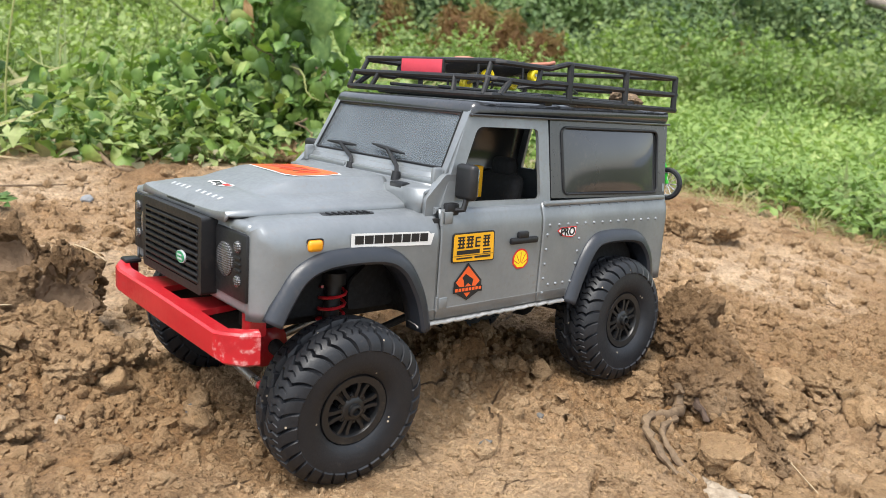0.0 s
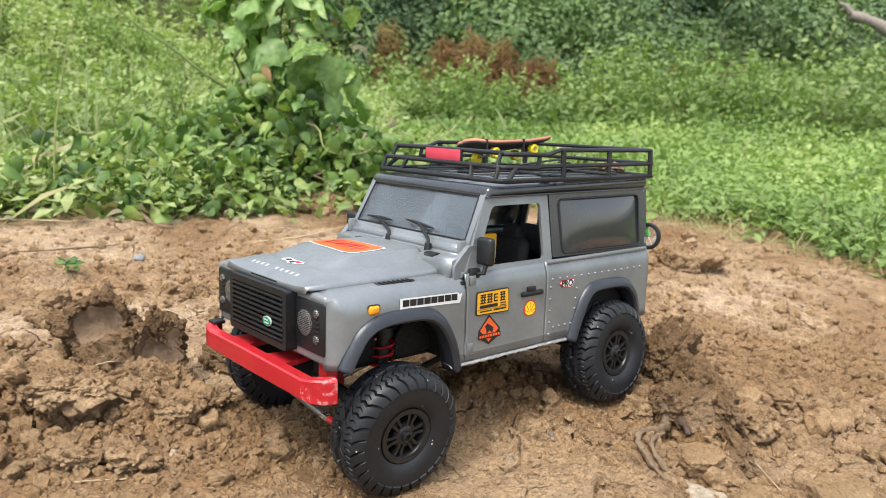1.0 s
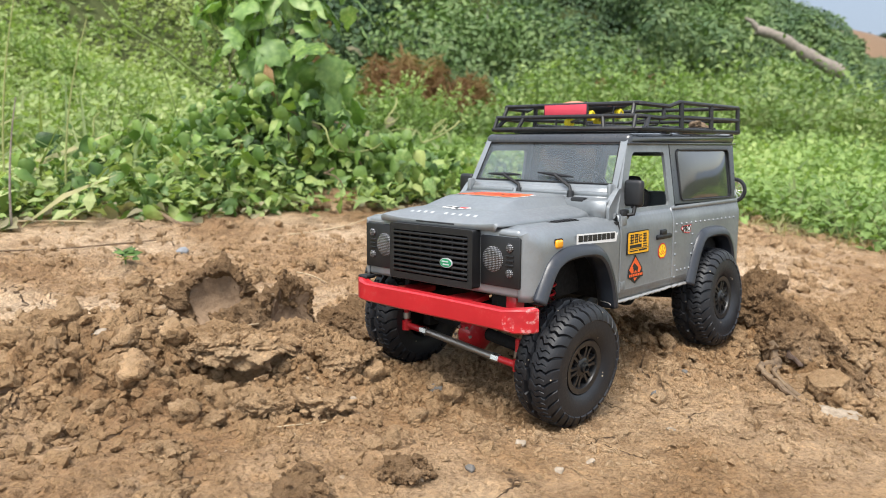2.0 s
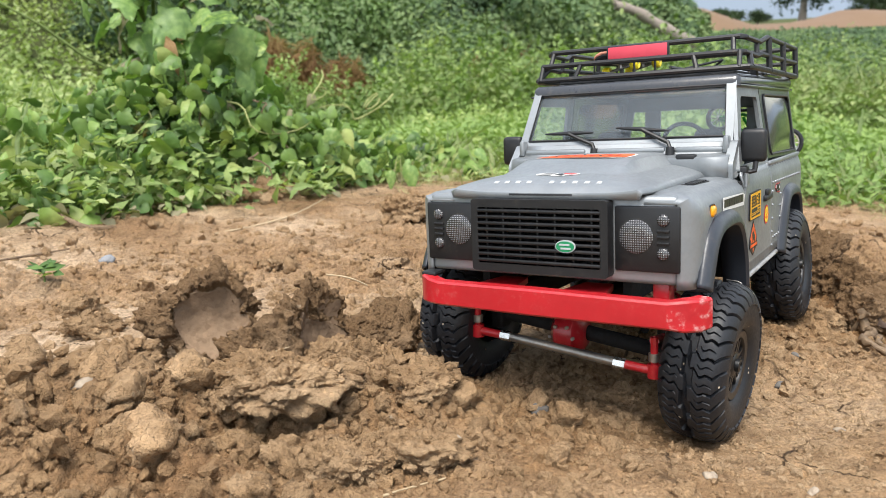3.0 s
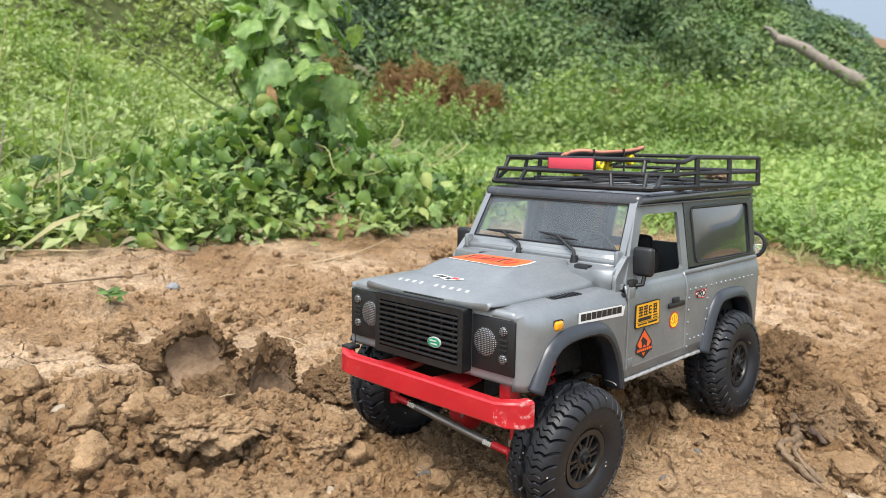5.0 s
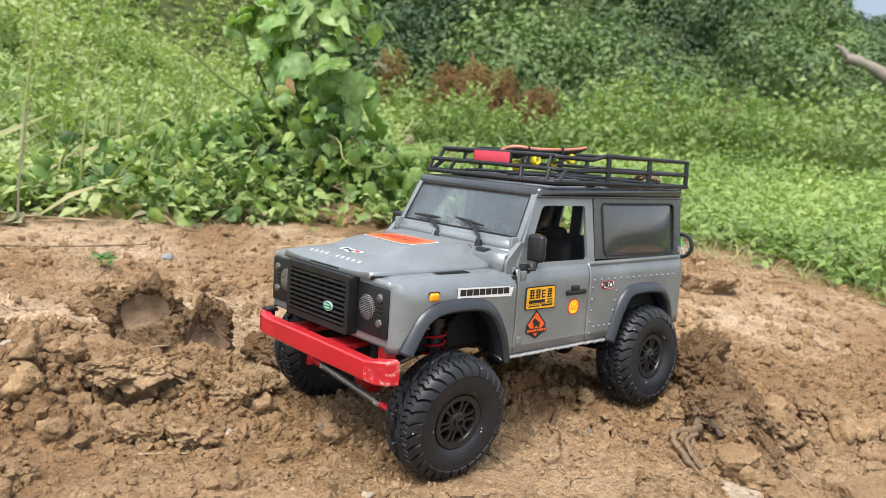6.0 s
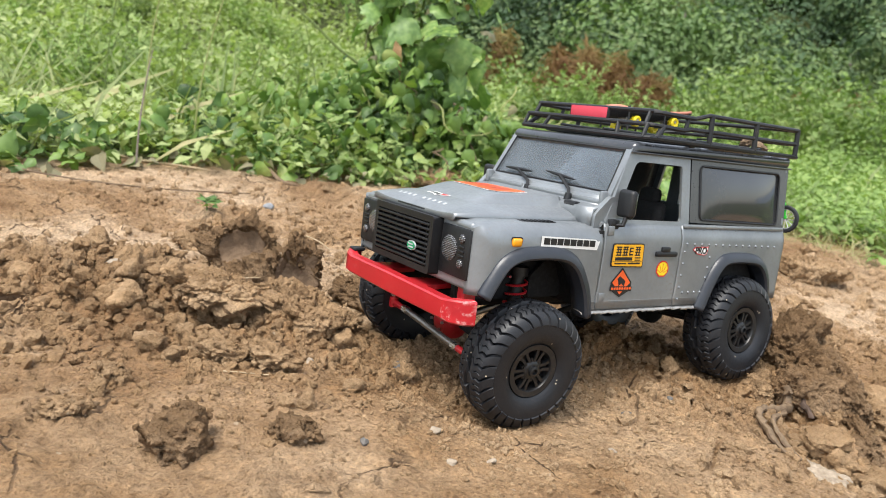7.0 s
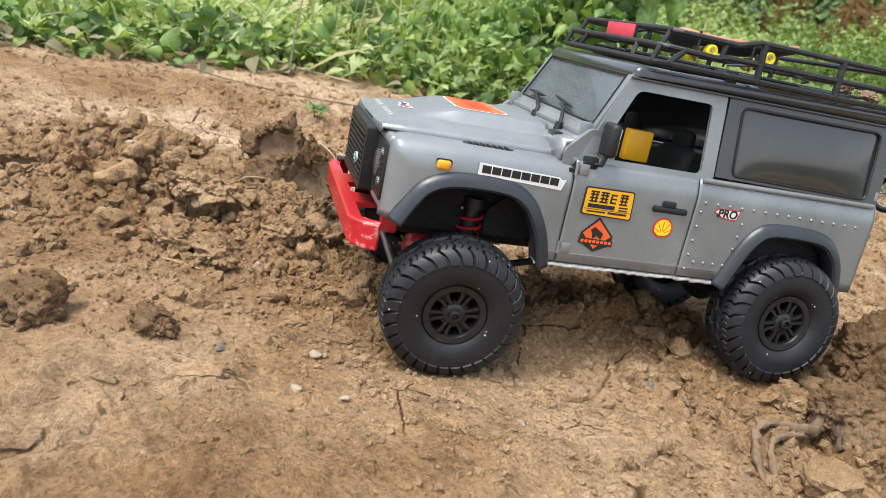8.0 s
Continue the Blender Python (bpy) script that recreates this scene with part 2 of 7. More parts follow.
def leaf_material(name, stops, gloss=0.5, patch=2.0, through=0.35, each=0.25):
    """Leaves: one tint for each leaf out of the stops, drifting over the plant, lit from behind too."""
    m, nt, b = material(name, gloss, spec=0.4)
    geo = nt.nodes.new("ShaderNodeNewGeometry")
    info = nt.nodes.new("ShaderNodeObjectInfo")
    co = nt.nodes.new("ShaderNodeTexCoord").outputs["Object"]
    drift = add(nt, "ShaderNodeTexNoise", Scale=patch, Detail=3.0)
    vein = add(nt, "ShaderNodeTexNoise", Scale=150.0, Detail=3.0)
    nt.links.new(co, drift.inputs["Vector"])
    nt.links.new(co, vein.inputs["Vector"])
    mix = nt.nodes.new("ShaderNodeMath")
    mix.operation = "MULTIPLY_ADD"
    nt.links.new(geo.outputs["Random Per Island"], mix.inputs[0])
    mix.inputs[1].default_value = 0.38
    shift = nt.nodes.new("ShaderNodeMath")
    shift.operation = "MULTIPLY_ADD"
    nt.links.new(drift.outputs[0], shift.inputs[0])
    shift.inputs[1].default_value, shift.inputs[2].default_value = 1.5, -0.43
    own = nt.nodes.new("ShaderNodeMath")
    own.operation = "MULTIPLY_ADD"
    nt.links.new(info.outputs["Random"], own.inputs[0])
    own.inputs[1].default_value = each
    nt.links.new(shift.outputs[0], own.inputs[2])
    nt.links.new(own.outputs[0], mix.inputs[2])
    base = ramp(nt, mix.outputs[0], stops)
    base = blend(nt, 0.5, base, ramp(nt, vein.outputs[0], [(0.3, (0.72, 0.72, 0.66)), (0.7, (1.12, 1.12, 1.0))]), "MULTIPLY")
    nt.links.new(base, b.inputs["Base Color"])
    glow = nt.nodes.new("ShaderNodeBsdfTranslucent")
    nt.links.new(blend(nt, 1.0, base, (1.0, 1.15, 0.5), "MULTIPLY"), glow.inputs[0])
    both = nt.nodes.new("ShaderNodeMixShader")
    both.inputs[0].default_value = through
    nt.links.new(b.outputs[0], both.inputs[1])
    nt.links.new(glow.outputs[0], both.inputs[2])
    nt.links.new(both.outputs[0], nt.nodes["Material Output"].inputs[0])
    return m


VINE = leaf_material("vine_leaf", [(0.0, (0.018, 0.042, 0.015)), (0.30, (0.046, 0.098, 0.027)), (0.55, (0.098, 0.180, 0.043)), (0.78, (0.20, 0.305, 0.070)), (1.0, (0.38, 0.44, 0.15))], 0.5, 9.0, 0.25)
BIGVINE = leaf_material("old_vine_leaf", [(0.0, (0.062, 0.125, 0.042)), (0.35, (0.138, 0.250, 0.076)), (0.7, (0.240, 0.370, 0.118)), (1.0, (0.38, 0.49, 0.20))], 0.46, 5.0)
WEED = leaf_material("weed_leaf", [(0.0, (0.085, 0.136, 0.048)), (0.35, (0.168, 0.245, 0.082)), (0.7, (0.275, 0.360, 0.125)), (1.0, (0.42, 0.480, 0.225))], 0.65, 1.2)
TALLWEED = leaf_material("tall_weed_leaf", [(0.0, (0.040, 0.072, 0.022)), (0.35, (0.100, 0.165, 0.045)), (0.7, (0.185, 0.265, 0.080)), (1.0, (0.31, 0.36, 0.15))], 0.6, 1.2, 0.28)
LUSH = leaf_material("low_weed", [(0.0, (0.095, 0.165, 0.050)), (0.4, (0.190, 0.289, 0.087)), (0.75, (0.297, 0.401, 0.129)), (1.0, (0.475, 0.531, 0.224))], 0.65, 1.5)
# bank leaf darkened: shade of hollows and undergrowth put into the colour
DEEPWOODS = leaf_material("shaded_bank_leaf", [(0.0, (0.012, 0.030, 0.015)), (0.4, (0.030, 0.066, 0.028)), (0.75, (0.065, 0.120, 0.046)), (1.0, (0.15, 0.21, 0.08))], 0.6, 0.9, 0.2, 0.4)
YOUNGWOODS = leaf_material("young_bank_leaf", [(0.0, (0.035, 0.075, 0.025)), (0.4, (0.085, 0.155, 0.048)), (0.75, (0.155, 0.245, 0.080)), (1.0, (0.26, 0.33, 0.13))], 0.6, 0.9, 0.25, 0.4)
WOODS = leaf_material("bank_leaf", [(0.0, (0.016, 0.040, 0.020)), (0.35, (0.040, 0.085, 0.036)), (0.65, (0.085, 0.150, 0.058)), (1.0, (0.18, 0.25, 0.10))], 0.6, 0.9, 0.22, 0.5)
FERN = leaf_material("dead_fern", [(0.0, (0.090, 0.048, 0.022)), (0.5, (0.190, 0.098, 0.042)), (1.0, (0.25, 0.19, 0.07))], 0.8, 2.0)
GRASS = leaf_material("grass_blade", [(0.0, (0.078, 0.116, 0.038)), (0.5, (0.138, 0.197, 0.065)), (1.0, (0.286, 0.314, 0.143))], 0.6, 1.0)
FRINGE = leaf_material("fringe_blade", [(0.0, (0.16, 0.20, 0.07)), (0.5, (0.30, 0.30, 0.14)), (1.0, (0.46, 0.40, 0.23))], 0.7, 3.0)
TENDRIL = stone_material("pale_tendril", (0.20, 0.24, 0.07), (0.36, 0.36, 0.15))
DEADLEAF = leaf_material("dead_leaf", [(0.0, (0.30, 0.15, 0.07)), (1.0, (0.52, 0.32, 0.18))], 0.7, 20.0)
GREYLEAF = leaf_material("withered_leaf", [(0.0, (0.17, 0.15, 0.09)), (1.0, (0.33, 0.30, 0.20))], 0.8, 10.0)
MEADOW, meadow_nt, meadow_b = material("meadow_floor", 0.95, spec=0.1)
_, meadow_big, meadow_small = coarse_fine(meadow_nt, 3.0, 60.0)
meadow_nt.links.new(blend(meadow_nt, 0.5, ramp(meadow_nt, meadow_big, [(0.3, (0.030, 0.042, 0.014)), (0.7, (0.085, 0.095, 0.036))]), ramp(meadow_nt, meadow_small, [(0.35, (0.026, 0.030, 0.012)), (0.65, (0.11, 0.13, 0.045))])), meadow_b.inputs["Base Color"])
bump(meadow_nt, meadow_b, meadow_small, 0.8, 0.02)
# blue-grey of the distant haze put into the base colour
RIDGE = stone_material("far_ridge", (0.125, 0.160, 0.205), (0.150, 0.190, 0.240))
FARTREE = leaf_material("far_tree_leaf", [(0.0, (0.020, 0.035, 0.018)), (1.0, (0.060, 0.090, 0.045))], 0.8, 0.2)


# ---- mesh helpers ----
def part(name, bm, mat, parent=None, label="", scale=1.0, sharp=38.0):
    """Links a bmesh as one mesh object, under a thing or a part where one is given."""
    if scale != 1.0:
        bmesh.ops.scale(bm, vec=(scale,) * 3, verts=bm.verts)
    bmesh.ops.recalc_face_normals(bm, faces=bm.faces)
    for f in bm.faces:
        f.smooth = True
    for e in bm.edges:
        e.smooth = not (len(e.link_faces) == 2 and e.calc_face_angle(0) > radians(sharp))
    me = bpy.data.meshes.new(name)
    bm.to_mesh(me)
    bm.free()
    me.materials.append(mat)
    return child(name, me, parent, label)


def child(name, me, parent=None, label="", at=None):
    ob = new(name, me)
    if parent:
        ob.parent = parent
    if at is not None:
        ob.matrix_basis = at
    if label:
        tagged(ob, label)
    return ob


def array_mesh(name, verts, faces, mat, smooth=True):
    """A mesh from numpy arrays of places and of faces of one size."""
    me = bpy.data.meshes.new(name)
    n, k = faces.shape
    me.vertices.add(len(verts))
    me.vertices.foreach_set("co", np.asarray(verts, np.float32).ravel())
    me.loops.add(n * k)
    me.loops.foreach_set("vertex_index", faces.astype(np.int32).ravel())
    me.polygons.add(n)
    me.polygons.foreach_set("loop_start", np.arange(0, n * k, k, dtype=np.int32))
    me.polygons.foreach_set("use_smooth", np.full(n, smooth))
    me.update(calc_edges=True)
    me.materials.append(mat)
    return me


def lattice(ix, iy, seed):
    h = (ix * 374761393 + iy * 668265263 + seed * 144269504) & 0x7FFFFFFF
    h = ((h ^ (h >> 13)) * 1274126177) & 0x7FFFFFFF
    return ((h ^ (h >> 16)) & 0xFFFF) / 65535.0


def value_noise(x, y, seed):
    ix, iy = np.floor(x).astype(np.int64), np.floor(y).astype(np.int64)
    fx, fy = x - ix, y - iy
    fx, fy = fx * fx * (3 - 2 * fx), fy * fy * (3 - 2 * fy)
    low = lattice(ix, iy, seed) * (1 - fx) + lattice(ix + 1, iy, seed) * fx
    high = lattice(ix, iy + 1, seed) * (1 - fx) + lattice(ix + 1, iy + 1, seed) * fx
    return low * (1 - fy) + high * fy


def fbm(x, y, size, octaves=4, seed=0, rough=0.55):
    total, amount, norm = 0, 1.0, 0.0
    for k in range(octaves):
        total = total + amount * (value_noise(x / size + 17.3 * k, y / size - 9.1 * k, seed + k) - 0.5)
        norm, amount, size = norm + amount, amount * rough, size * 0.5
    return total / norm


def lumps(x, y, size, seed):
    """Rounded lumps side by side: 1 on the top of each, 0 in the joints."""
    u, v = x / size, y / size
    iu, iv = np.floor(u).astype(np.int64), np.floor(v).astype(np.int64)
    near = np.full(np.shape(u), 9.0)
    for a in (-1, 0, 1):
        for b in (-1, 0, 1):
            cu = iu + a + 0.15 + 0.7 * lattice(iu + a, iv + b, seed)
            cv = iv + b + 0.15 + 0.7 * lattice(iu + a, iv + b, seed + 5)
            size_here = 0.55 + 0.75 * lattice(iu + a, iv + b, seed + 9)
            near = np.minimum(near, np.hypot(u - cu, v - cv) / size_here)
    return np.sqrt(np.clip(1 - near * near, 0, 1))


def chunks(x, y, size, seed):
    """Broken slabs and crumbs: each cell stands at its own height and tilt, with crevices between."""
    x = x + 0.45 * size * fbm(x, y, size * 0.9, 3, seed + 70)
    y = y + 0.45 * size * fbm(x + 3.1, y - 1.7, size * 0.9, 3, seed + 80)
    u, v = x / size, y / size
    iu, iv = np.floor(u).astype(np.int64), np.floor(v).astype(np.int64)
    one, two = np.full(np.shape(u), 9.0), np.full(np.shape(u), 9.0)
    high = np.zeros(np.shape(u))
    for a in (-1, 0, 1):
        for b in (-1, 0, 1):
            cu = iu + a + lattice(iu + a, iv + b, seed)
            cv = iv + b + lattice(iu + a, iv + b, seed + 5)
            far = np.hypot(u - cu, v - cv)
            tilt = (lattice(iu + a, iv + b, seed + 7) - 0.5) * (u - cu) + (lattice(iu + a, iv + b, seed + 8) - 0.5) * (v - cv)
            here = lattice(iu + a, iv + b, seed + 9) ** 1.6 + 0.9 * tilt
            near = far < one
            two = np.where(near, one, np.minimum(two, far))
            high = np.where(near, here, high)
            one = np.where(near, far, one)
    return (0.25 + high) * step(0.0, 0.22, two - one)


def step(a, b, v):
    s = np.clip((v - a) / (b - a), 0, 1)
    return s * s * (3 - 2 * s)


def ledges(h, count):
    """Heights broken into flat flakes with short steep edges."""
    t = h * count
    f = np.floor(t)
    return (f + step(0.70, 1.0, t - f)) / count


def hill(x, y, cx, cy, rx, ry, turn=0.0):
    c, s = math.cos(turn), math.sin(turn)
    u, v = (x - cx) * c + (y - cy) * s, (y - cy) * c - (x - cx) * s
    return np.exp(-((u / rx) ** 2 + (v / ry) ** 2))


# ---- the lie of the land ----
def land(x, y):
    """The ground without its crumbs: a worn mound of soil, a sunken meadow, and a bank behind."""
    near = -0.0387 - 0.068 * x - 0.1041 * y - 0.0045 * x * x - 0.0482 * x * y + 0.0519 * y * y
    # a rise of loose earth before the bumper, a hollow behind the rear wheel, a dip at the front wheel
    near = near + 0.029 * hill(x, y, -0.388, -0.032, 0.075, 0.056) + 0.017 * hill(x, y, -0.245, -0.028, 0.05, 0.034) + 0.013 * hill(x, y, -0.38, 0.14, 0.12, 0.07)
    near = near - 0.017 * hill(x, y, 0.158, -0.002, 0.062, 0.052) - 0.013 * hill(x, y, 0.34, 0.38, 0.16, 0.13) + 0.012 * hill(x, y, 0.03, 0.062, 0.05, 0.028, 0.78) - 0.009 * hill(x, y, -0.045, -0.055, 0.07, 0.045) - 0.011 * hill(x, y, 0.118, -0.034, 0.030, 0.024)
    far = np.hypot(x, y + 0.4)
    out = -0.10 - 0.075 * (far - 1.0) - 0.05 * np.clip(x, -1, 3)
    out = np.maximum(out, -0.75) + 0.06 * fbm(x, y, 1.5, 3, 4)
    # the slope of weeds on the left, and the overgrown bank that falls off to the right
    ang = np.degrees(np.arctan2(x + 0.2, y + 0.45))
    left = step(-8, -30, ang) * step(-140, -95, ang) * step(1.1, 6.5, far)
    out = out + left * (0.05 + 0.16 * (np.clip(far, 1.1, 14) - 1.1)) + step(-10, -34, ang) * step(-140, -95, ang) * 0.06 * step(0.9, 1.3, far)
    crest = np.interp(ang, [-150, -110, -60, -12, 0, 12, 19, 22, 24.5, 27, 29.3, 31, 60], [0.2, 0.2, 2.6, 3.0, 3.2, 2.8, 1.95, 1.55, 1.32, 1.15, 0.95, 0.35, 0.20])
    out = out + crest * step(6.4, 13.5, far) * step(70, 22, far)
    out = out + 0.16 * step(25, 60, far)
    w = step(0.95, 1.7, far)
    return near * (1 - w) + out * w


CONTACTS = [(-0.0826, -0.0622, -0.0365), (-0.1743, 0.0309, -0.0312), (0.0622, 0.0826, -0.0443), (-0.0300, 0.1730, -0.0623)]


CRACKS = [[(0.0475, -0.0413), (0.0393, -0.0778), (0.0282, -0.09), (0.018, -0.0815)], [(0.0449, -0.0514), (0.0577, -0.0593), (0.0687, -0.0617), (0.0863, -0.0724)], [(0.0211, 0.0325), (0.0331, 0.022), (0.043, 0.0078)], [(0.0472, -0.0903), (0.0487, -0.1085)], [(0.0893, -0.0977), (0.0915, -0.1095)], [(0.0497, -0.0163), (0.0554, -0.0282)]]


def ground(x, y, mask=False):
    """The height of the soil at a place, crumbs, ruts and clods included."""
    x, y = np.asarray(x, float), np.asarray(y, float)
    z = land(x, y)
    far = np.hypot(x, y + 0.2)
    close = step(1.6, 0.7, far)
    z = z + close * (0.009 * fbm(x, y, 0.30, 3, 11) + 0.0045 * fbm(x, y, 0.06, 3, 21))
    # broken soil: beside the car on its far side, before its bumper, behind the rear wheel and beyond it
    broken = 0.9 * hill(x, y, -0.31, -0.045, 0.075, 0.045) + 0.9 * hill(x, y, -0.43, -0.05, 0.10, 0.075) + 0.7 * hill(x, y, -0.23, -0.015, 0.045, 0.035)
    broken = broken + 0.9 * hill(x, y, 0.125, 0.065, 0.028, 0.075, -0.15) + 0.6 * hill(x, y, 0.235, 0.085, 0.06, 0.08, -0.3) + 0.4 * hill(x, y, 0.33, 0.28, 0.12, 0.16, -0.5)
    broken = broken + 0.45 * hill(x, y, -0.05, 0.075, 0.08, 0.045, 0.78) + 0.3 * hill(x, y, -0.42, 0.30, 0.16, 0.05) + 0.4 * hill(x, y, 0.30, 0.75, 0.25, 0.18)
    broken = broken * (1 - 0.9 * np.minimum(1, 1.4 * hill(x, y, -0.355, 0.06, 0.085, 0.055)))
    broken = np.clip(broken * (0.45 + 1.5 * (fbm(x, y, 0.13, 3, 31) + 0.3)), 0, 1.1)
    z = z + broken * (0.010 * chunks(x, y, 0.052, 3) + 0.010 * chunks(x, y, 0.024, 13) + 0.0065 * chunks(x, y, 0.0105, 23) + 0.007 * fbm(x, y, 0.012, 4, 27, 0.75) - 0.012)
    if mask:
        # tone mask: broken and browner soil, plus shade painted in beneath the car
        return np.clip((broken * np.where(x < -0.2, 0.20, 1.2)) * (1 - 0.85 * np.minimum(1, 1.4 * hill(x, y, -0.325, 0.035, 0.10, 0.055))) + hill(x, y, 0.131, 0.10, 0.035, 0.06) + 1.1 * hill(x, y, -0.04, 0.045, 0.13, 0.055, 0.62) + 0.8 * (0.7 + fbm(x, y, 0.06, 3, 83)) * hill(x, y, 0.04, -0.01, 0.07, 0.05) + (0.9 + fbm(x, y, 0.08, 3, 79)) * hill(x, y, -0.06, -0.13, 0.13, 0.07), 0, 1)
    # trodden smooth before the car, flaky and lumpy elsewhere
    trodden = np.clip(1.3 * hill(x, y, -0.02, -0.14, 0.26, 0.11) + hill(x, y, -0.21, -0.14, 0.10, 0.055) + hill(x, y, -0.12, -0.05, 0.08, 0.06), 0, 1)
    rough = close * np.clip(step(-0.10, 0.16, fbm(x, y, 0.14, 3, 41)) - 0.75 * trodden, 0, 1)
    z = z + rough * (0.0075 * chunks(x, y, 0.034, 43) + 0.0045 * chunks(x, y, 0.014, 53) - 0.003)
    z = z + close * (1 - 0.65 * trodden) * (0.014 * ledges(fbm(x, y, 0.075, 5, 59, 0.6), 9) + 0.0045 * ledges(fbm(x, y, 0.022, 4, 63, 0.6), 5) + 0.0035 * fbm(x, y, 0.012, 4, 64, 0.7))
    z = z + np.minimum(broken, 0.9) * (0.006 * lumps(x + 0.012 * fbm(x, y, 0.02, 3, 33), y + 0.012 * fbm(x, y, 0.02, 3, 34), 0.026, 35) + 0.004 * chunks(x, y, 0.017, 36) + 0.004 * fbm(x, y, 0.010, 4, 38, 0.7) - 0.003)
    z = z + close * (0.0030 * fbm(x, y, 0.020, 5, 61, 0.75) + 0.0013 * chunks(x, y, 0.0075, 67) + 0.0024 * step(0.16, 0.30, fbm(x, y, 0.030, 3, 65)))
    # heaps and hollows
    z = z + 0.014 * np.minimum(1, 1.5 * hill(x, y, 0.126, 0.124, 0.021, 0.024, -0.2)) + 0.008 * np.minimum(1, 1.4 * hill(x, y, 0.132, 0.068, 0.019, 0.034, -0.1)) + 0.013 * hill(x, y, 0.142, 0.005, 0.022, 0.035) - 0.014 * hill(x, y, 0.168, 0.165, 0.030, 0.030)
    z = z + 0.012 * hill(x, y, -0.01, 0.095, 0.06, 0.03, 0.78) + 0.016 * hill(x, y, -0.030, 0.050, 0.048, 0.022, 0.78) - 0.012 * hill(x, y, -0.300, -0.066, 0.032, 0.008, 0.25) - 0.010 * hill(x, y, 0.21, 0.03, 0.03, 0.03) - 0.012 * hill(x, y, 0.124, 0.036, 0.016, 0.012)
    z = z - 0.010 * hill(x, y, -0.300, 0.005, 0.030, 0.012) - 0.012 * hill(x, y, -0.338, 0.028, 0.030, 0.014) - 0.006 * hill(x, y, -0.025, 0.008, 0.030, 0.018, 0.78)
    # cracks in the drying clay before the rear wheel
    for line in CRACKS:
        for (ax, ay), (bx, by) in zip(line, line[1:]):
            jx, jy = x + 0.0035 * fbm(x, y, 0.012, 2, 111), y + 0.0035 * fbm(x, y, 0.012, 2, 112)
            t = np.clip(((jx - ax) * (bx - ax) + (jy - ay) * (by - ay)) / ((bx - ax) ** 2 + (by - ay) ** 2), 0, 1)
            d = np.hypot(jx - ax - t * (bx - ax), jy - ay - t * (by - ay))
            z = z - 0.013 * np.exp(-((d / 0.0012) ** 2)) * close
    # the wheels stand in shallow ruts
    for cx, cy, cz in CONTACTS:
        w = np.clip(1.25 * hill(x, y, cx, cy, 0.040, 0.026, math.radians(45)), 0, 1)
        z = z * (1 - w) + w * (cz + 0.0015)
    return z


def pale_patches(x, y):
    """Where the soil is paler: patches beyond the car and along the weeds."""
    pale = 1.9 * hill(x, y, 0.34, 0.26, 0.25, 0.27) + 1.0 * hill(x, y, 0.205, 0.185, 0.05, 0.05) + 1.3 * hill(x, y, -0.28, 0.40, 0.45, 0.22) + 1.0 * hill(x, y, -0.44, 0.16, 0.15, 0.11) + 0.8 * hill(x, y, -0.45, -0.04, 0.10, 0.09) + 0.6 * hill(x, y, -0.34, -0.17, 0.14, 0.07)
    return np.clip(pale * (0.6 + 1.6 * (fbm(x, y, 0.09, 4, 101) + 0.1)), 0, 1)


def edge_of_weeds(x):
    """How far back the plants begin, for each x."""
    return np.interp(x, [-2.0, -1.0, -0.86, -0.72, -0.66, -0.50, -0.34, -0.24, -0.10, 0.05, 0.20, 0.34, 0.50, 0.62, 0.75, 1.2], [-0.1, 0.05, 0.15, 0.36, 0.55, 0.60, 0.74, 0.79, 0.98, 1.10, 1.12, 1.05, 0.93, 0.78, 0.62, 0.2])


def at_ground(x, y):
    return float(ground(np.array([x]), np.array([y]))[0])


def spread(n, inner, outer, dense):
    """Grid lines: even over the inner stretch, ever wider out to the horizon."""
    rest = (n - dense) // 2
    grow = np.geomspace(1.0, (outer - inner[1]) / ((inner[1] - inner[0]) / dense), rest + 1)[1:] * (inner[1] - inner[0]) / dense
    return np.r_[inner[0] - grow[::-1], np.linspace(*inner, dense), inner[1] + grow]


gx, gy = spread(740, (-0.62, 0.40), 1200.0, 600), spread(600, (-0.26, 0.40), 1200.0, 440)
GX, GY = np.meshgrid(gx, gy, indexing="ij")
GZ = ground(GX, GY)
idx = np.arange(GX.size).reshape(GX.shape)
quads = np.stack([idx[:-1, :-1], idx[1:, :-1], idx[1:, 1:], idx[:-1, 1:]], -1).reshape(-1, 4)
ground_ob = new("ground", array_mesh("ground", np.stack([GX, GY, GZ], -1).reshape(-1, 3), quads, SOIL))
ground_ob.data.materials.append(MEADOW)
pale_soil_mask = ground_ob.data.attributes.new("pale_soil", "FLOAT", "POINT")
pale_soil_mask.data.foreach_set("value", pale_patches(GX, GY).astype(np.float32).ravel())
turned_shade_mask = ground_ob.data.attributes.new("turned", "FLOAT", "POINT")
turned_shade_mask.data.foreach_set("value", ground(GX, GY, True).astype(np.float32).ravel())
sod_mask = ground_ob.data.attributes.new("sod", "FLOAT", "POINT")
sod_mask.data.foreach_set("value", (np.clip(0.5 + 1.4 * (np.hypot((GX - 0.1) / 1.5, (GY + 0.7) / 1.5) - 1.0), 0, 1) * np.maximum(step(0.55, 0.35, GY), step(0.9, 1.2, np.abs(GX)))).astype(np.float32).ravel())
mid_x, mid_y = (0.25 * (G[:-1, :-1] + G[1:, :-1] + G[1:, 1:] + G[:-1, 1:]) for G in (GX, GY))
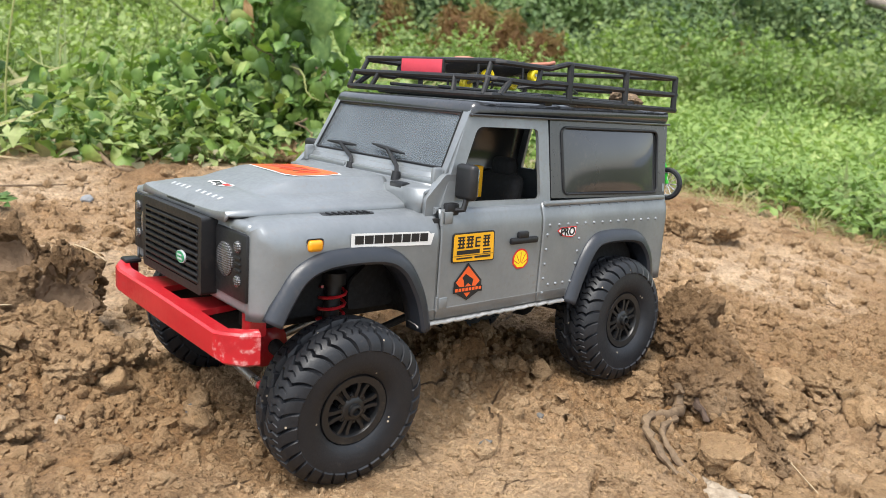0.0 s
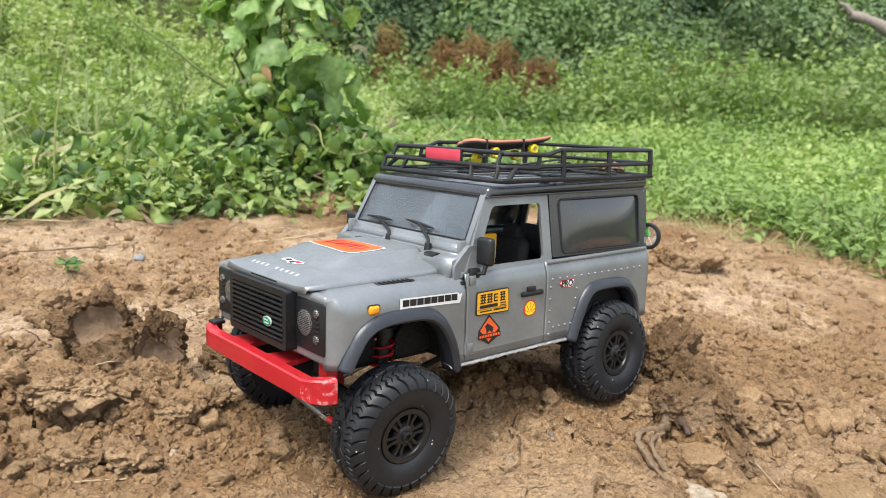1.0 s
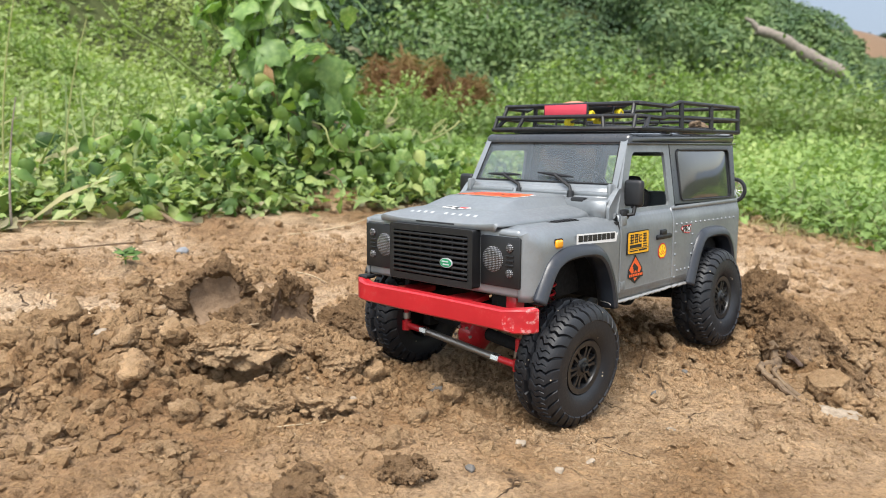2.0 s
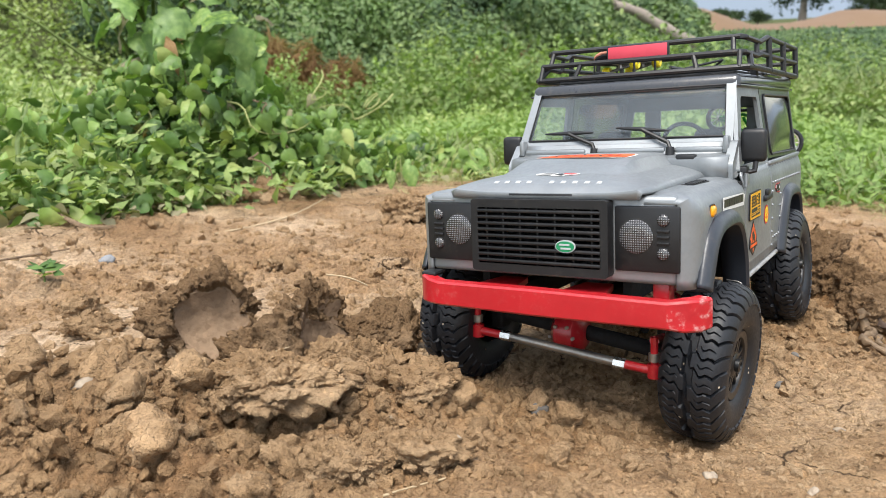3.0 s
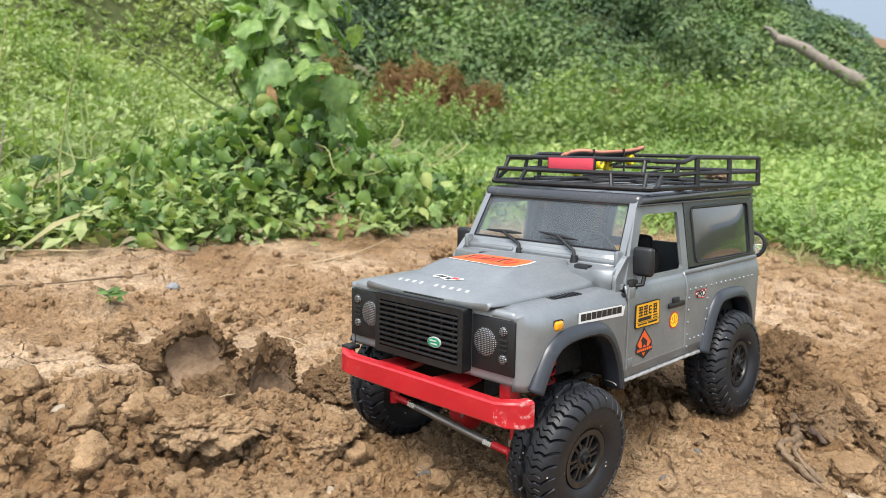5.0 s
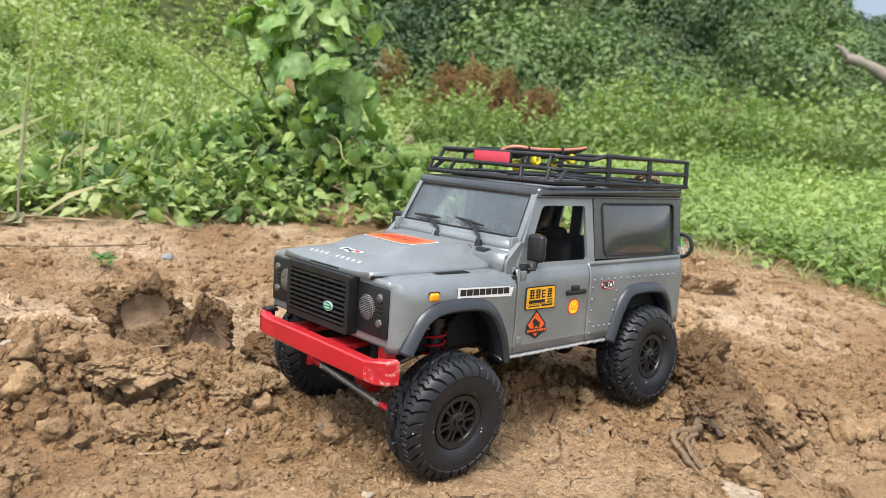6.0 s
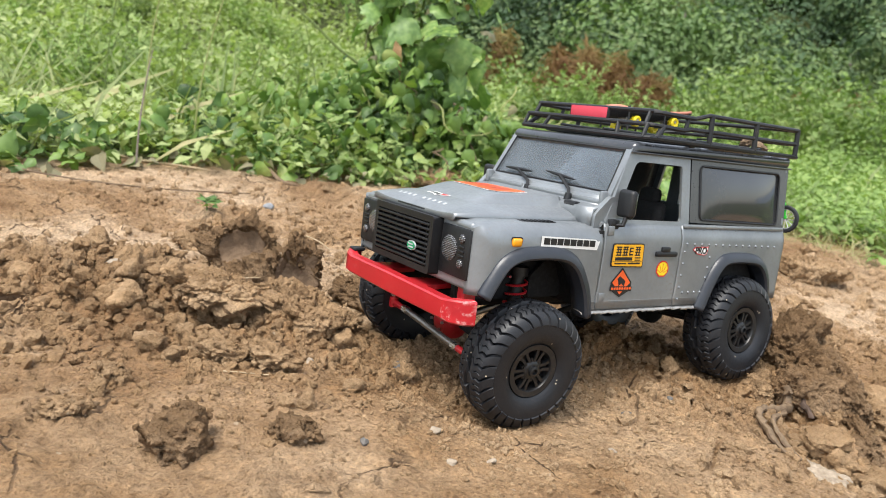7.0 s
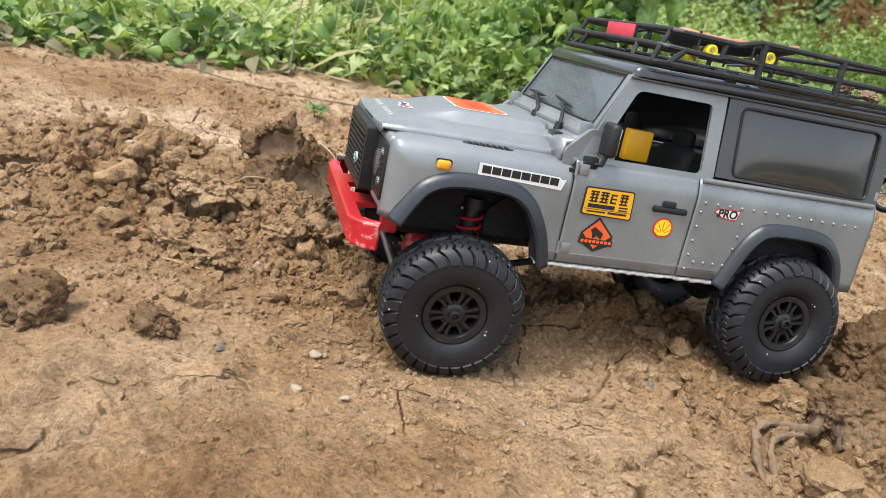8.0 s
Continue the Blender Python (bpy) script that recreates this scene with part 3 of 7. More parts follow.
grown = (mid_y > edge_of_weeds(np.clip(mid_x, -2, 1.2)) + 0.16 + 0.10 * fbm(mid_x, mid_y, 0.2, 3, 91)) | (np.hypot((mid_x - 0.1) / 1.5, (mid_y + 0.7) / 1.5) > 2.2)
ground_ob.data.polygons.foreach_set("material_index", grown.ravel().astype(np.int32))
tagged(ground_ob, "dry tan crumbled clay soil with cracks, pebbles and ruts", "ground", kind="structure")


# ---- plants ----
def template(outline, fold=0.25, droop=0.25):
    """A leaf from the half outline (along, aside), folded on its midrib and drooping to its tip: places and triangles."""
    outline = np.array(outline, float)
    n = len(outline)
    v, tri = [], []
    for a, w in outline:
        bend = -droop * a * a
        v += [(a, 0, bend), (a, w, bend + fold * w), (a, -w, bend + fold * w)]
    for k in range(n - 1):
        p, q = 3 * k, 3 * k + 3
        tri += [(p, q, q + 1), (p, q + 1, p + 1), (p, q + 2, q), (p, p + 2, q + 2)]
    return np.array(v), np.array(tri)


OVAL = template([(0, 0.02), (0.45, 0.26), (1.0, 0.01)])
SLIM = template([(0, 0.012), (0.5, 0.055), (1.0, 0.004)], 0.3, 0.5)
THIN = template([(0, 0.010), (0.5, 0.016), (1.0, 0.002)], 0.3, 0.6)
HEART = template([(-0.10, 0.16), (0.0, 0.34), (0.18, 0.44), (0.40, 0.40), (0.62, 0.27), (0.84, 0.11), (1.0, 0.005)], 0.28, 0.35)


def broad(outline, dome=0.35, droop=0.35, wave=0.05):
    """A broad leaf, five places across: the halves arch down from the midrib, the rim waves and the tip hangs."""
    v, tri = [], []
    for k, (a, w) in enumerate(outline):
        for j in (-2, -1, 0, 1, 2):
            u = j / 2
            v.append((a + 0.04 * abs(u), u * w, -droop * a * a - dome * w * u * u + (0.0 if j else -0.02) + wave * abs(u) * math.sin(2.3 * k + 1.7 * j)))
    for k in range(len(outline) - 1):
        for j in range(4):
            p, q = 5 * k + j, 5 * k + 5 + j
            tri += [(p, q, q + 1), (p, q + 1, p + 1)]
    return np.array(v), np.array(tri)


HEARTLEAF = broad([(-0.12, 0.08), (-0.06, 0.26), (0.08, 0.38), (0.26, 0.38), (0.48, 0.29), (0.70, 0.16), (0.88, 0.06), (1.0, 0.006)])
LOBEDLEAF = broad([(-0.10, 0.12), (0.0, 0.36), (0.14, 0.52), (0.27, 0.40), (0.42, 0.47), (0.56, 0.30), (0.78, 0.17), (1.0, 0.006)], 0.25, 0.3, 0.08)
ROUNDLEAF = broad([(0.0, 0.05), (0.18, 0.26), (0.42, 0.31), (0.72, 0.17), (1.0, 0.006)], 0.3, 0.4, 0.05)
TINY = (np.array([(0, 0, 0), (0.5, 0.28, 0.06), (1, 0, -0.08), (0.5, -0.28, 0.06)], float), np.array([(0, 1, 2), (0, 2, 3)]))


def turned(rng, n, up, lean):
    """Turns for n leaves: heading anywhere, tip raised by about up (radians), rolled a little."""
    head = rng.uniform(0, 2 * np.pi, n)
    tip = rng.normal(up, lean, n)
    roll = rng.normal(0, 0.5, n)
    along = np.stack([np.cos(head) * np.cos(tip), np.sin(head) * np.cos(tip), np.sin(tip)], -1)
    side = np.stack([-np.sin(head), np.cos(head), 0 * head], -1)
    top = np.cross(along, side)
    c, s = np.cos(roll)[:, None], np.sin(roll)[:, None]
    return along, c * side + s * top, c * top - s * side


def facing(r, normals, jitter=0.4, hang=0.5):
    """Turns for leaves whose upper faces look along the given normals, with tips that hang."""
    top = normals + jitter * r.normal(size=normals.shape)
    top /= np.linalg.norm(top, axis=1)[:, None] + 1e-9
    way = r.normal(size=normals.shape) * 0.6 + np.array([0, 0, -hang])
    along = way - (way * top).sum(1)[:, None] * top
    along /= np.linalg.norm(along, axis=1)[:, None] + 1e-9
    return along, np.cross(top, along), top


def leaves(shape, places, sizes, axes):
    v, tri = shape
    along, side, top = axes
    out = places[:, None] + sizes[:, None, None] * (v[None, :, :1] * along[:, None] + v[None, :, 1:2] * side[:, None] + v[None, :, 2:] * top[:, None])
    f = tri[None] + (np.arange(len(places)) * len(v))[:, None, None]
    return out.reshape(-1, 3), f.reshape(-1, 3)


def joined(clouds):
    vs, fs, n = [], [], 0
    for v, f in clouds:
        vs.append(v)
        fs.append(f + n)
        n += len(v)
    return np.concatenate(vs), np.concatenate(fs)


def stuff(name, clouds, mat, label, category, smooth=False):
    v, f = joined(clouds)
    return tagged(new(name, array_mesh(name, v, f, mat, smooth)), label, category, kind="stuff")


rng = np.random.default_rng(7)


def weed_field(count, near, far, lo, hi, size, height, shape, seed, per=5):
    """Weeds between two distances and two bearings: stalks, each with leaves up its height."""
    r = np.random.default_rng(seed)
    ang = np.radians(r.uniform(lo, hi, count))
    d = np.sqrt(r.uniform(near * near, far * far, count))
    x, y = -0.2 + d * np.sin(ang), -0.45 + d * np.cos(ang)
    keep = (y > edge_of_weeds(x) + 0.20 * fbm(x, y, 0.25, 3, 77) + 0.045 * r.normal(size=count)) & ((d > 3) | (fbm(x, y, 0.45, 3, 78) > -0.20 + 0.10 * r.normal(size=count)))
    x, y, d = x[keep], y[keep], d[keep]
    n = len(x)
    z = ground(x, y)
    tall = height * r.uniform(0.35, 1.15, n) * np.clip(0.95 + 2.6 * fbm(x, y, 0.16 * d + 0.3, 2, seed), 0.25, 1.7)
    p, s = [], []
    for k in range(per):
        t = r.uniform(0.12, 1.0, n)
        off = r.normal(0, 0.22, (n, 2)) * (tall * 0.8)[:, None]
        p.append(np.stack([x + off[:, 0], y + off[:, 1], z + tall * t], -1))
        s.append(size * r.uniform(0.5, 1.25, n) * (1.15 - 0.5 * t))
    p, s = np.concatenate(p), np.concatenate(s)
    return leaves(shape, p, s, turned(r, len(p), 0.25, 0.45))


def blades(count, near, far, lo, hi, length, seed, shape=SLIM):
    r = np.random.default_rng(seed)
    ang = np.radians(r.uniform(lo, hi, count))
    d = np.sqrt(r.uniform(near * near, far * far, count))
    x, y = -0.2 + d * np.sin(ang), -0.45 + d * np.cos(ang)
    keep = y > edge_of_weeds(x) + 0.05
    x, y = x[keep], y[keep]
    return leaves(shape, np.stack([x, y, ground(x, y) - 0.004], -1), length * r.uniform(0.4, 1.2, len(x)), turned(r, len(x), 1.15, 0.3))


stuff("low_weeds", [weed_field(6200, 1.0, 2.4, 6, 58, 0.026, 0.055, OVAL, 1, 5), weed_field(8500, 2.2, 5.2, -6, 60, 0.038, 0.12, TINY, 2, 8)],
      LUSH, "bright green low weeds covering the meadow floor", "weeds")
stuff("slope_weeds", [weed_field(5200, 0.70, 2.2, -85, -14, 0.030, 0.085, OVAL, 3, 6), weed_field(2600, 0.95, 2.4, -17, 9, 0.026, 0.075, OVAL, 15, 6), weed_field(8000, 2.0, 5.0, -80, -5, 0.040, 0.16, TINY, 4, 8), weed_field(9000, 4.6, 11.5, -75, -4, 0.070, 0.30, TINY, 5, 8)],
      WEED, "light green leafy weeds growing thickly on a slope", "weeds")
stuff("tall_weeds", [weed_field(6000, 4.6, 9.0, -6, 60, 0.066, 0.40, TINY, 6, 11)], TALLWEED, "tall green weeds in front of the bank", "weeds")
stuff("grass", [blades(3600, 0.75, 3.4, -85, -16, 0.18, 8, THIN), blades(4200, 0.95, 2.6, 4, 48, 0.075, 9), blades(500, 2.2, 5.0, -60, 40, 0.16, 10), blades(15000, 5.2, 7.4, 14, 48, 0.42, 11, THIN)],
      GRASS, "thin pale green grass blades among the weeds", "grass")


def straw_fringe():
    """Dry and pale green blades where the meadow thins out over the soil."""
    r = np.random.default_rng(37)
    n = 2600
    x = r.uniform(-0.1, 1.1, n)
    y = edge_of_weeds(x) + r.normal(-0.01, 0.075, n)
    return leaves(THIN, np.stack([x, y, ground(x, y) - 0.002], -1), r.uniform(0.02, 0.065, n), turned(r, n, 0.65, 0.4))


stuff("dry_grass", [straw_fringe()], FRINGE, "pale dry grass thinning out over bare soil", "grass")


def bank_cover(count, size, seed, lo=-9, hi=60):
    """Leaves of the creepers that carpet the bank behind the meadow."""
    r = np.random.default_rng(seed)
    ang = np.radians(r.uniform(lo, hi, count))
    d = r.uniform(7.0, 15.0, count)
    x, y = -0.2 + d * np.sin(ang), -0.45 + d * np.cos(ang)
    rise = lumps(x, y, 0.9, 71) * 0.22 + lumps(x, y, 0.4, 72) * 0.14
    z = land(x, y) + 0.06 + rise - 0.12 * r.random(count) ** 2
    slope = np.stack([(lumps(x + dx, y + dy, 0.9, 71) - lumps(x - dx, y - dy, 0.9, 71)) * -1.1 for dx, dy in ((0.05, 0), (0, 0.05))], -1)
    normals = np.concatenate([slope, np.ones((count, 1))], 1) + np.array([0, -0.5, 0])
    return leaves(TINY, np.stack([x, y, z], -1), size * r.uniform(0.55, 1.35, count), facing(r, normals, 0.5, 0.3))


def bank_bushes(count, per, seed):
    """Round-headed bushes over the bank, each a shell of leaves, dark within."""
    r = np.random.default_rng(seed)
    clouds = []
    for k in range(count):
        ang = r.uniform(-9, 32)
        if -10 < ang < -1:
            ang += 14
        d = 7.2 + 7.0 * r.random() ** 0.8
        reach = r.uniform(0.30, 0.95) * (1.0 if ang < 20 else 0.62)
        if ang > 27:
            reach *= 0.6
        cx, cy = -0.2 + d * math.sin(radians(ang)), -0.45 + d * math.cos(radians(ang))
        way = r.normal(size=(per, 3))
        way /= np.linalg.norm(way, axis=1)[:, None]
        way[:, 2] = np.abs(way[:, 2]) - 0.12
        lump = 1 + 0.35 * np.sin(3.1 * way[:, 0] * 2 + k) * np.cos(2.7 * way[:, 2] * 2 + 2 * k) + 0.16 * r.normal(size=per)
        p = np.array([cx, cy, float(land(np.array(cx), np.array(cy)))]) + way * reach * lump[:, None] * np.array([1.0, 0.9, 1.15])
        clouds.append(leaves(TINY, p, r.uniform(0.028, 0.065, per) * r.uniform(0.8, 1.3), facing(r, way + np.array([0, 0, 0.35]), 0.35, 0.4)))
    return joined(clouds)


# the darkened leaf paints in the shade between the bushes
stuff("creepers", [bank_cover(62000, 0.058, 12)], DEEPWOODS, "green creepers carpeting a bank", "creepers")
stuff("bank_bushes", [bank_bushes(30, 2600, 14)], WOODS, "dense green round-headed bushes growing over a bank", "bushes")


def bank_bush(x, y, reach, seed, mat):
    """One bush of the bank: stems, and foliage in rounded heads with hollows between."""
    r = np.random.default_rng(seed)
    z = float(land(np.array(x), np.array(y)))
    thing = new("bush")
    thing.location = (x, y, z)
    tagged(thing, "dense green bush growing on an overgrown bank", "bush", "bushes on the bank")
    bm = bmesh.new()
    tube(bm, [(0, 0, -0.1), (0.05, 0, reach * 0.4), (0, 0.04, reach * 0.8)], [0.03, 0.02, 0.008], 6)
    part("stem", bm, BARK, thing)
    n = 11
    heads = np.stack([r.normal(0, reach * 0.46, n), r.normal(0, reach * 0.36, n), reach * r.uniform(0.10, 0.95, n)], -1)
    heads[:, 2] *= 1 - 0.35 * (np.abs(heads[:, 0]) / reach)
    size = reach * r.uniform(0.22, 0.46, n)
    per = 460
    way = r.normal(size=(n, per, 3))
    way /= np.linalg.norm(way, axis=2)[:, :, None]
    lump = 1 + 0.22 * np.sin(5.2 * way[:, :, :1] + seed) * np.cos(4.4 * way[:, :, 2:] + 2 * seed)
    p = (heads[:, None] + way * size[:, None, None] * (lump * 0.92 + 0.13 * r.normal(size=(n, per, 1)))).reshape(-1, 3)
    up = (way + np.array([0, 0, 0.4])).reshape(-1, 3)[p[:, 2] > -0.05]
    p = p[p[:, 2] > -0.05]
    v, f = leaves(TINY, p, r.uniform(0.036, 0.086, len(p)), facing(r, up, 0.30, 0.4))
    tagged(child("foliage", array_mesh("foliage", v, f, mat, False), thing), kind="stuff")


def fern(place, n, reach, tall, seed):
    r = np.random.default_rng(seed)
    u, v = r.normal(0, 0.55, n).clip(-1.3, 1.3), r.normal(0, 0.5, n)
    dome = np.sqrt(np.clip(1.25 - u * u * 0.7 - v * v * 0.5, 0.05, 1)) * (0.75 + 0.5 * np.sin(5 * u + seed) ** 2)
    p = np.stack([place[0] + reach * u, place[1] + reach * 0.7 * v, place[2] + tall * dome * r.random(n) ** 0.45], -1)
    return leaves(SLIM, p, 0.12 * r.uniform(0.5, 1.2, n), facing(r, np.stack([u, v - 0.4, 0 * u + 0.6], -1), 0.6, 0.5))


def dead_fern(place, n, reach, tall, seed, name="dead_fern"):
    v, f = fern(place, n, reach, tall, seed)
    return tagged(new(name, array_mesh(name, v, f, FERN, False)), "rust brown withered fern clump among green weeds", "fern", kind="stuff")


for k, (bearing, d, n, reach, tall) in enumerate([(-0.2, 6.4, 4600, 0.42, 0.44), (4.6, 6.45, 2200, 0.20, 0.30), (-6.4, 7.0, 1100, 0.16, 0.50), (16.0, 7.2, 900, 0.42, 0.36)]):
    fx, fy = -0.2 + d * math.sin(radians(bearing)), -0.45 + d * math.cos(radians(bearing))
    dead_fern((fx, fy, at_ground(fx, fy) + 0.11), n, reach, tall, 80 + k)


def tube(bm, points, radii, seg=8, caps=True):
    """A round tube through points, one radius for each."""
    points = [Vector(p) for p in points]
    if isinstance(radii, (int, float)):
        radii = [radii] * len(points)
    radii = [float(q) for q in radii]
    rings, side = [], None
    for k, p in enumerate(points):
        ahead = (points[min(k + 1, len(points) - 1)] - points[max(k - 1, 0)]).normalized()
        if side is None:
            side = ahead.orthogonal().normalized()
        side = (side - ahead * side.dot(ahead)).normalized()
        up = ahead.cross(side)
        rings.append([bm.verts.new(p + radii[k] * (math.cos(a) * side + math.sin(a) * up)) for a in (2 * math.pi * j / seg for j in range(seg))])
    for a, b in zip(rings, rings[1:]):
        for j in range(seg):
            bm.faces.new((a[j], a[(j + 1) % seg], b[(j + 1) % seg], b[j]))
    if caps:
        bm.faces.new(rings[0][::-1])
        bm.faces.new(rings[-1])
    return bm


def vine_bush():
    """The leafy vine that stands at the edge of the soil: stems, a column of large hanging leaves, and a skirt of smaller ones."""
    r = np.random.default_rng(21)
    base = Vector((-0.43, 0.97, at_ground(-0.43, 0.97)))
    thing = new("vine_bush")
    thing.location = base
    tagged(thing, "climbing vine bush with large dull green heart-shaped leaves", "bush")
    for k in range(9):
        bm = bmesh.new()
        lean = Vector((r.normal(-0.02, 0.07), r.normal(0.0, 0.05), 0))
        tall = r.uniform(0.34, 0.62)
        pts = [Vector((r.normal(0, 0.012), r.normal(0, 0.012), -0.01)) + lean * (t * t) * 1.3 + Vector((0.012 * math.sin(7 * t + k), 0.010 * math.cos(6 * t + k), tall * t)) for t in np.linspace(0, 1, 9)]
        tube(bm, pts, [0.0055 * (1 - 0.75 * t) for t in np.linspace(0, 1, 9)], 6)
        part("stem", bm, STEM, thing)
    shapes = [array_mesh("leaf", outline[0], outline[1], mat) for outline, mat in ((HEARTLEAF, BIGVINE), (LOBEDLEAF, BIGVINE), (HEARTLEAF, VINE), (ROUNDLEAF, VINE), (HEARTLEAF, GREYLEAF), (ROUNDLEAF, DEADLEAF))]

    def hang(p, normal, size, kind, label="", jitter=0.34, droop=0.9):
        along, side, top = (Vector(w[0]) for w in facing(r, np.array([normal], float), jitter, droop))
        m = Matrix((along, side, top)).transposed().to_4x4() @ Matrix.Diagonal((size, size * r.uniform(0.66, 1.0), size, 1))
        child("leaf", shapes[kind], thing, label, Matrix.Translation(p) @ m)

    # the column
    for k in range(230):
        z = 0.07 + 0.46 * ((k + r.random()) / 230) ** 0.85
        az = r.uniform(-3.6, 0.45)
        out = Vector((math.cos(az), math.sin(az), 0))
        wide = (0.165 - 0.085 * min(1, z / 0.5) + 0.03 * math.sin(23 * z)) * r.uniform(0.35, 1.1)
        p = Vector((0.045 * z / 0.5 + 0.02 * math.sin(11 * z), 0, z)) + Vector((out.x * wide * 1.1, out.y * wide * 0.8, r.normal(0, 0.014)))
        big = k % 5 < 3
        size = r.uniform(0.042, 0.080) if big else r.uniform(0.022, 0.044)
        hang(p, out * 0.7 + Vector((0, -0.25, 0.62)), size, r.choice(6, p=[0.46, 0.38, 0.12, 0.0, 0.03, 0.01] if big else [0.30, 0.20, 0.30, 0.16, 0.03, 0.01]), "", 0.5, 0.8)
    # the skirt
    for k in range(180):
        x = r.normal(0.01, 0.20)
        top = 0.225 * math.exp(-((x / 0.25) ** 2)) + 0.035
        y = -0.075 - abs(r.normal(0, 0.055)) + 0.05 * abs(x) / 0.2
        z = top * r.uniform(0.12, 1.0) * (1 + (y + 0.075) * 3)
        hang(Vector((x, y, max(0.016, z))), Vector((x * 1.6, -0.5, 0.6)), r.uniform(0.016, 0.046), r.choice(6, p=[0.30, 0.22, 0.26, 0.14, 0.07, 0.01]), "", 0.9, 0.9)
    for k in range(24):
        start = Vector((r.normal(-0.02, 0.18), r.normal(-0.15, 0.03), r.uniform(0.02, 0.20)))
        way = Vector((r.normal(0, 0.09), r.normal(-0.02, 0.02), r.normal(-0.03, 0.05)))
        pts = [start + way * t + Vector((0.012 * math.sin(9 * t + k), 0.006 * math.cos(8 * t), 0.016 * math.sin(6 * t + 2 * k))) for t in np.linspace(0, 1, 12)]
        part("tendril", tube(bmesh.new(), pts, [0.0016 * (1 - 0.6 * t) for t in np.linspace(0, 1, 12)], 6), TENDRIL if k % 3 else DRYROOT, thing)
    # the withered leaf that hangs from the vine
    m = Matrix.Translation(Vector((-0.423, 0.845, 0.178)) - base) @ Euler((0.5, 1.35, -1.4)).to_matrix().to_4x4() @ Matrix.Diagonal((0.055, 0.035, 0.055, 1))
    child("leaf", shapes[5], thing, "withered brown hanging leaf", m)
    # the mass of leaves within and round its foot
    n = 2600
    x = r.normal(-0.02, 0.20, n)
    y = r.normal(-0.05, 0.085, n)
    zz = r.uniform(0, 1, n) ** 0.8 * (0.17 * np.exp(-((x / 0.21) ** 2)) + 0.04)
    gz = ground(x + base.x, y + base.y) - base.z
    ok = (y + base.y) > edge_of_weeds(x + base.x) - 0.02 * r.random(n)
    p = np.stack([x, y, gz + 0.006 + zz], -1)[ok]
    out = np.stack([x * 1.5, y * 2 - 0.45, 0 * x + 0.6], -1)[ok]
    v, f = leaves(HEARTLEAF, p, 0.008 + 0.026 * r.random(len(p)) ** 1.5, facing(r, out, 1.0, 0.8))
    tagged(child("foliage", array_mesh("foliage", v, f, VINE), thing), kind="stuff")
    return thing


vine_bush()

bush_rng = np.random.default_rng(44)
for k in range(54):
    bearing, d = bush_rng.uniform(-10, 29), 8.0 + 5.8 * (k / 54) ** 0.9
    # between these bearings the darkened leaf stands in for a hollow's shade
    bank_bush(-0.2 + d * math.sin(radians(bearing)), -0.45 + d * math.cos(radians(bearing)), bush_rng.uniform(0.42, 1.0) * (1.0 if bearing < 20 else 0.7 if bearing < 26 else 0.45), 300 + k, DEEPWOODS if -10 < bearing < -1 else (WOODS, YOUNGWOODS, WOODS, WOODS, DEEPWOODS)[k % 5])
# the rounded dark bushes at the bank's falling end, beyond the log, and those behind the vine, whose leaf colour is
# darkened for a shady hollow
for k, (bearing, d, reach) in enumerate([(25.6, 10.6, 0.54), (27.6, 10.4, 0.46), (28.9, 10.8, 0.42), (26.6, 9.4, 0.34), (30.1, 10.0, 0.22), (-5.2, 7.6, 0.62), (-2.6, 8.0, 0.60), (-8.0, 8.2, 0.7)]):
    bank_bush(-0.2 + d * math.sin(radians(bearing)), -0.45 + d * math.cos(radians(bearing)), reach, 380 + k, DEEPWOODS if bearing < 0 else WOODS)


def weed_clump(x, y, tall, wide, mat, seed):
    """A feathery upright weed: thin stems, each set with small leaves."""
    r = np.random.default_rng(seed)
    z = at_ground(x, y)
    thing = new("tall_weed")
    thing.location = (x, y, z)
    tagged(thing, "feathery light green weed standing among lower plants", "weed", "tall weeds on the meadow")
    clouds = []
    for k in range(9):
        foot = Vector((r.normal(0, wide * 0.25), r.normal(0, wide * 0.25), -0.01))
        head = foot + Vector((r.normal(0, wide * 0.5), r.normal(0, wide * 0.5), tall * r.uniform(0.55, 1.1)))
        bend = foot.lerp(head, 0.5) + Vector((r.normal(0, wide * 0.1), r.normal(0, wide * 0.1), tall * 0.08))
        bm = tube(bmesh.new(), [foot, bend, head], [tall * 0.010, tall * 0.007, tall * 0.003], 5)
        part("stem", bm, STEM, thing)
        n = 55
        t = r.uniform(0.12, 1.0, n)[:, None]
        p = (1 - t) ** 2 * np.array(foot) + 2 * t * (1 - t) * np.array(bend) + t * t * np.array(head)
        p = p + r.normal(0, 1, (n, 3)) * wide * 0.13 * (1.15 - t)
        clouds.append(leaves(TINY if tall > 0.30 else OVAL, p, tall * r.uniform(0.05, 0.13, n) * (1.2 - 0.5 * t[:, 0]), turned(r, n, 0.3, 0.5)))
    v, f = joined(clouds)
    tagged(child("foliage", array_mesh("foliage", v, f, mat, False), thing), kind="stuff")


weed_rng = np.random.default_rng(52)
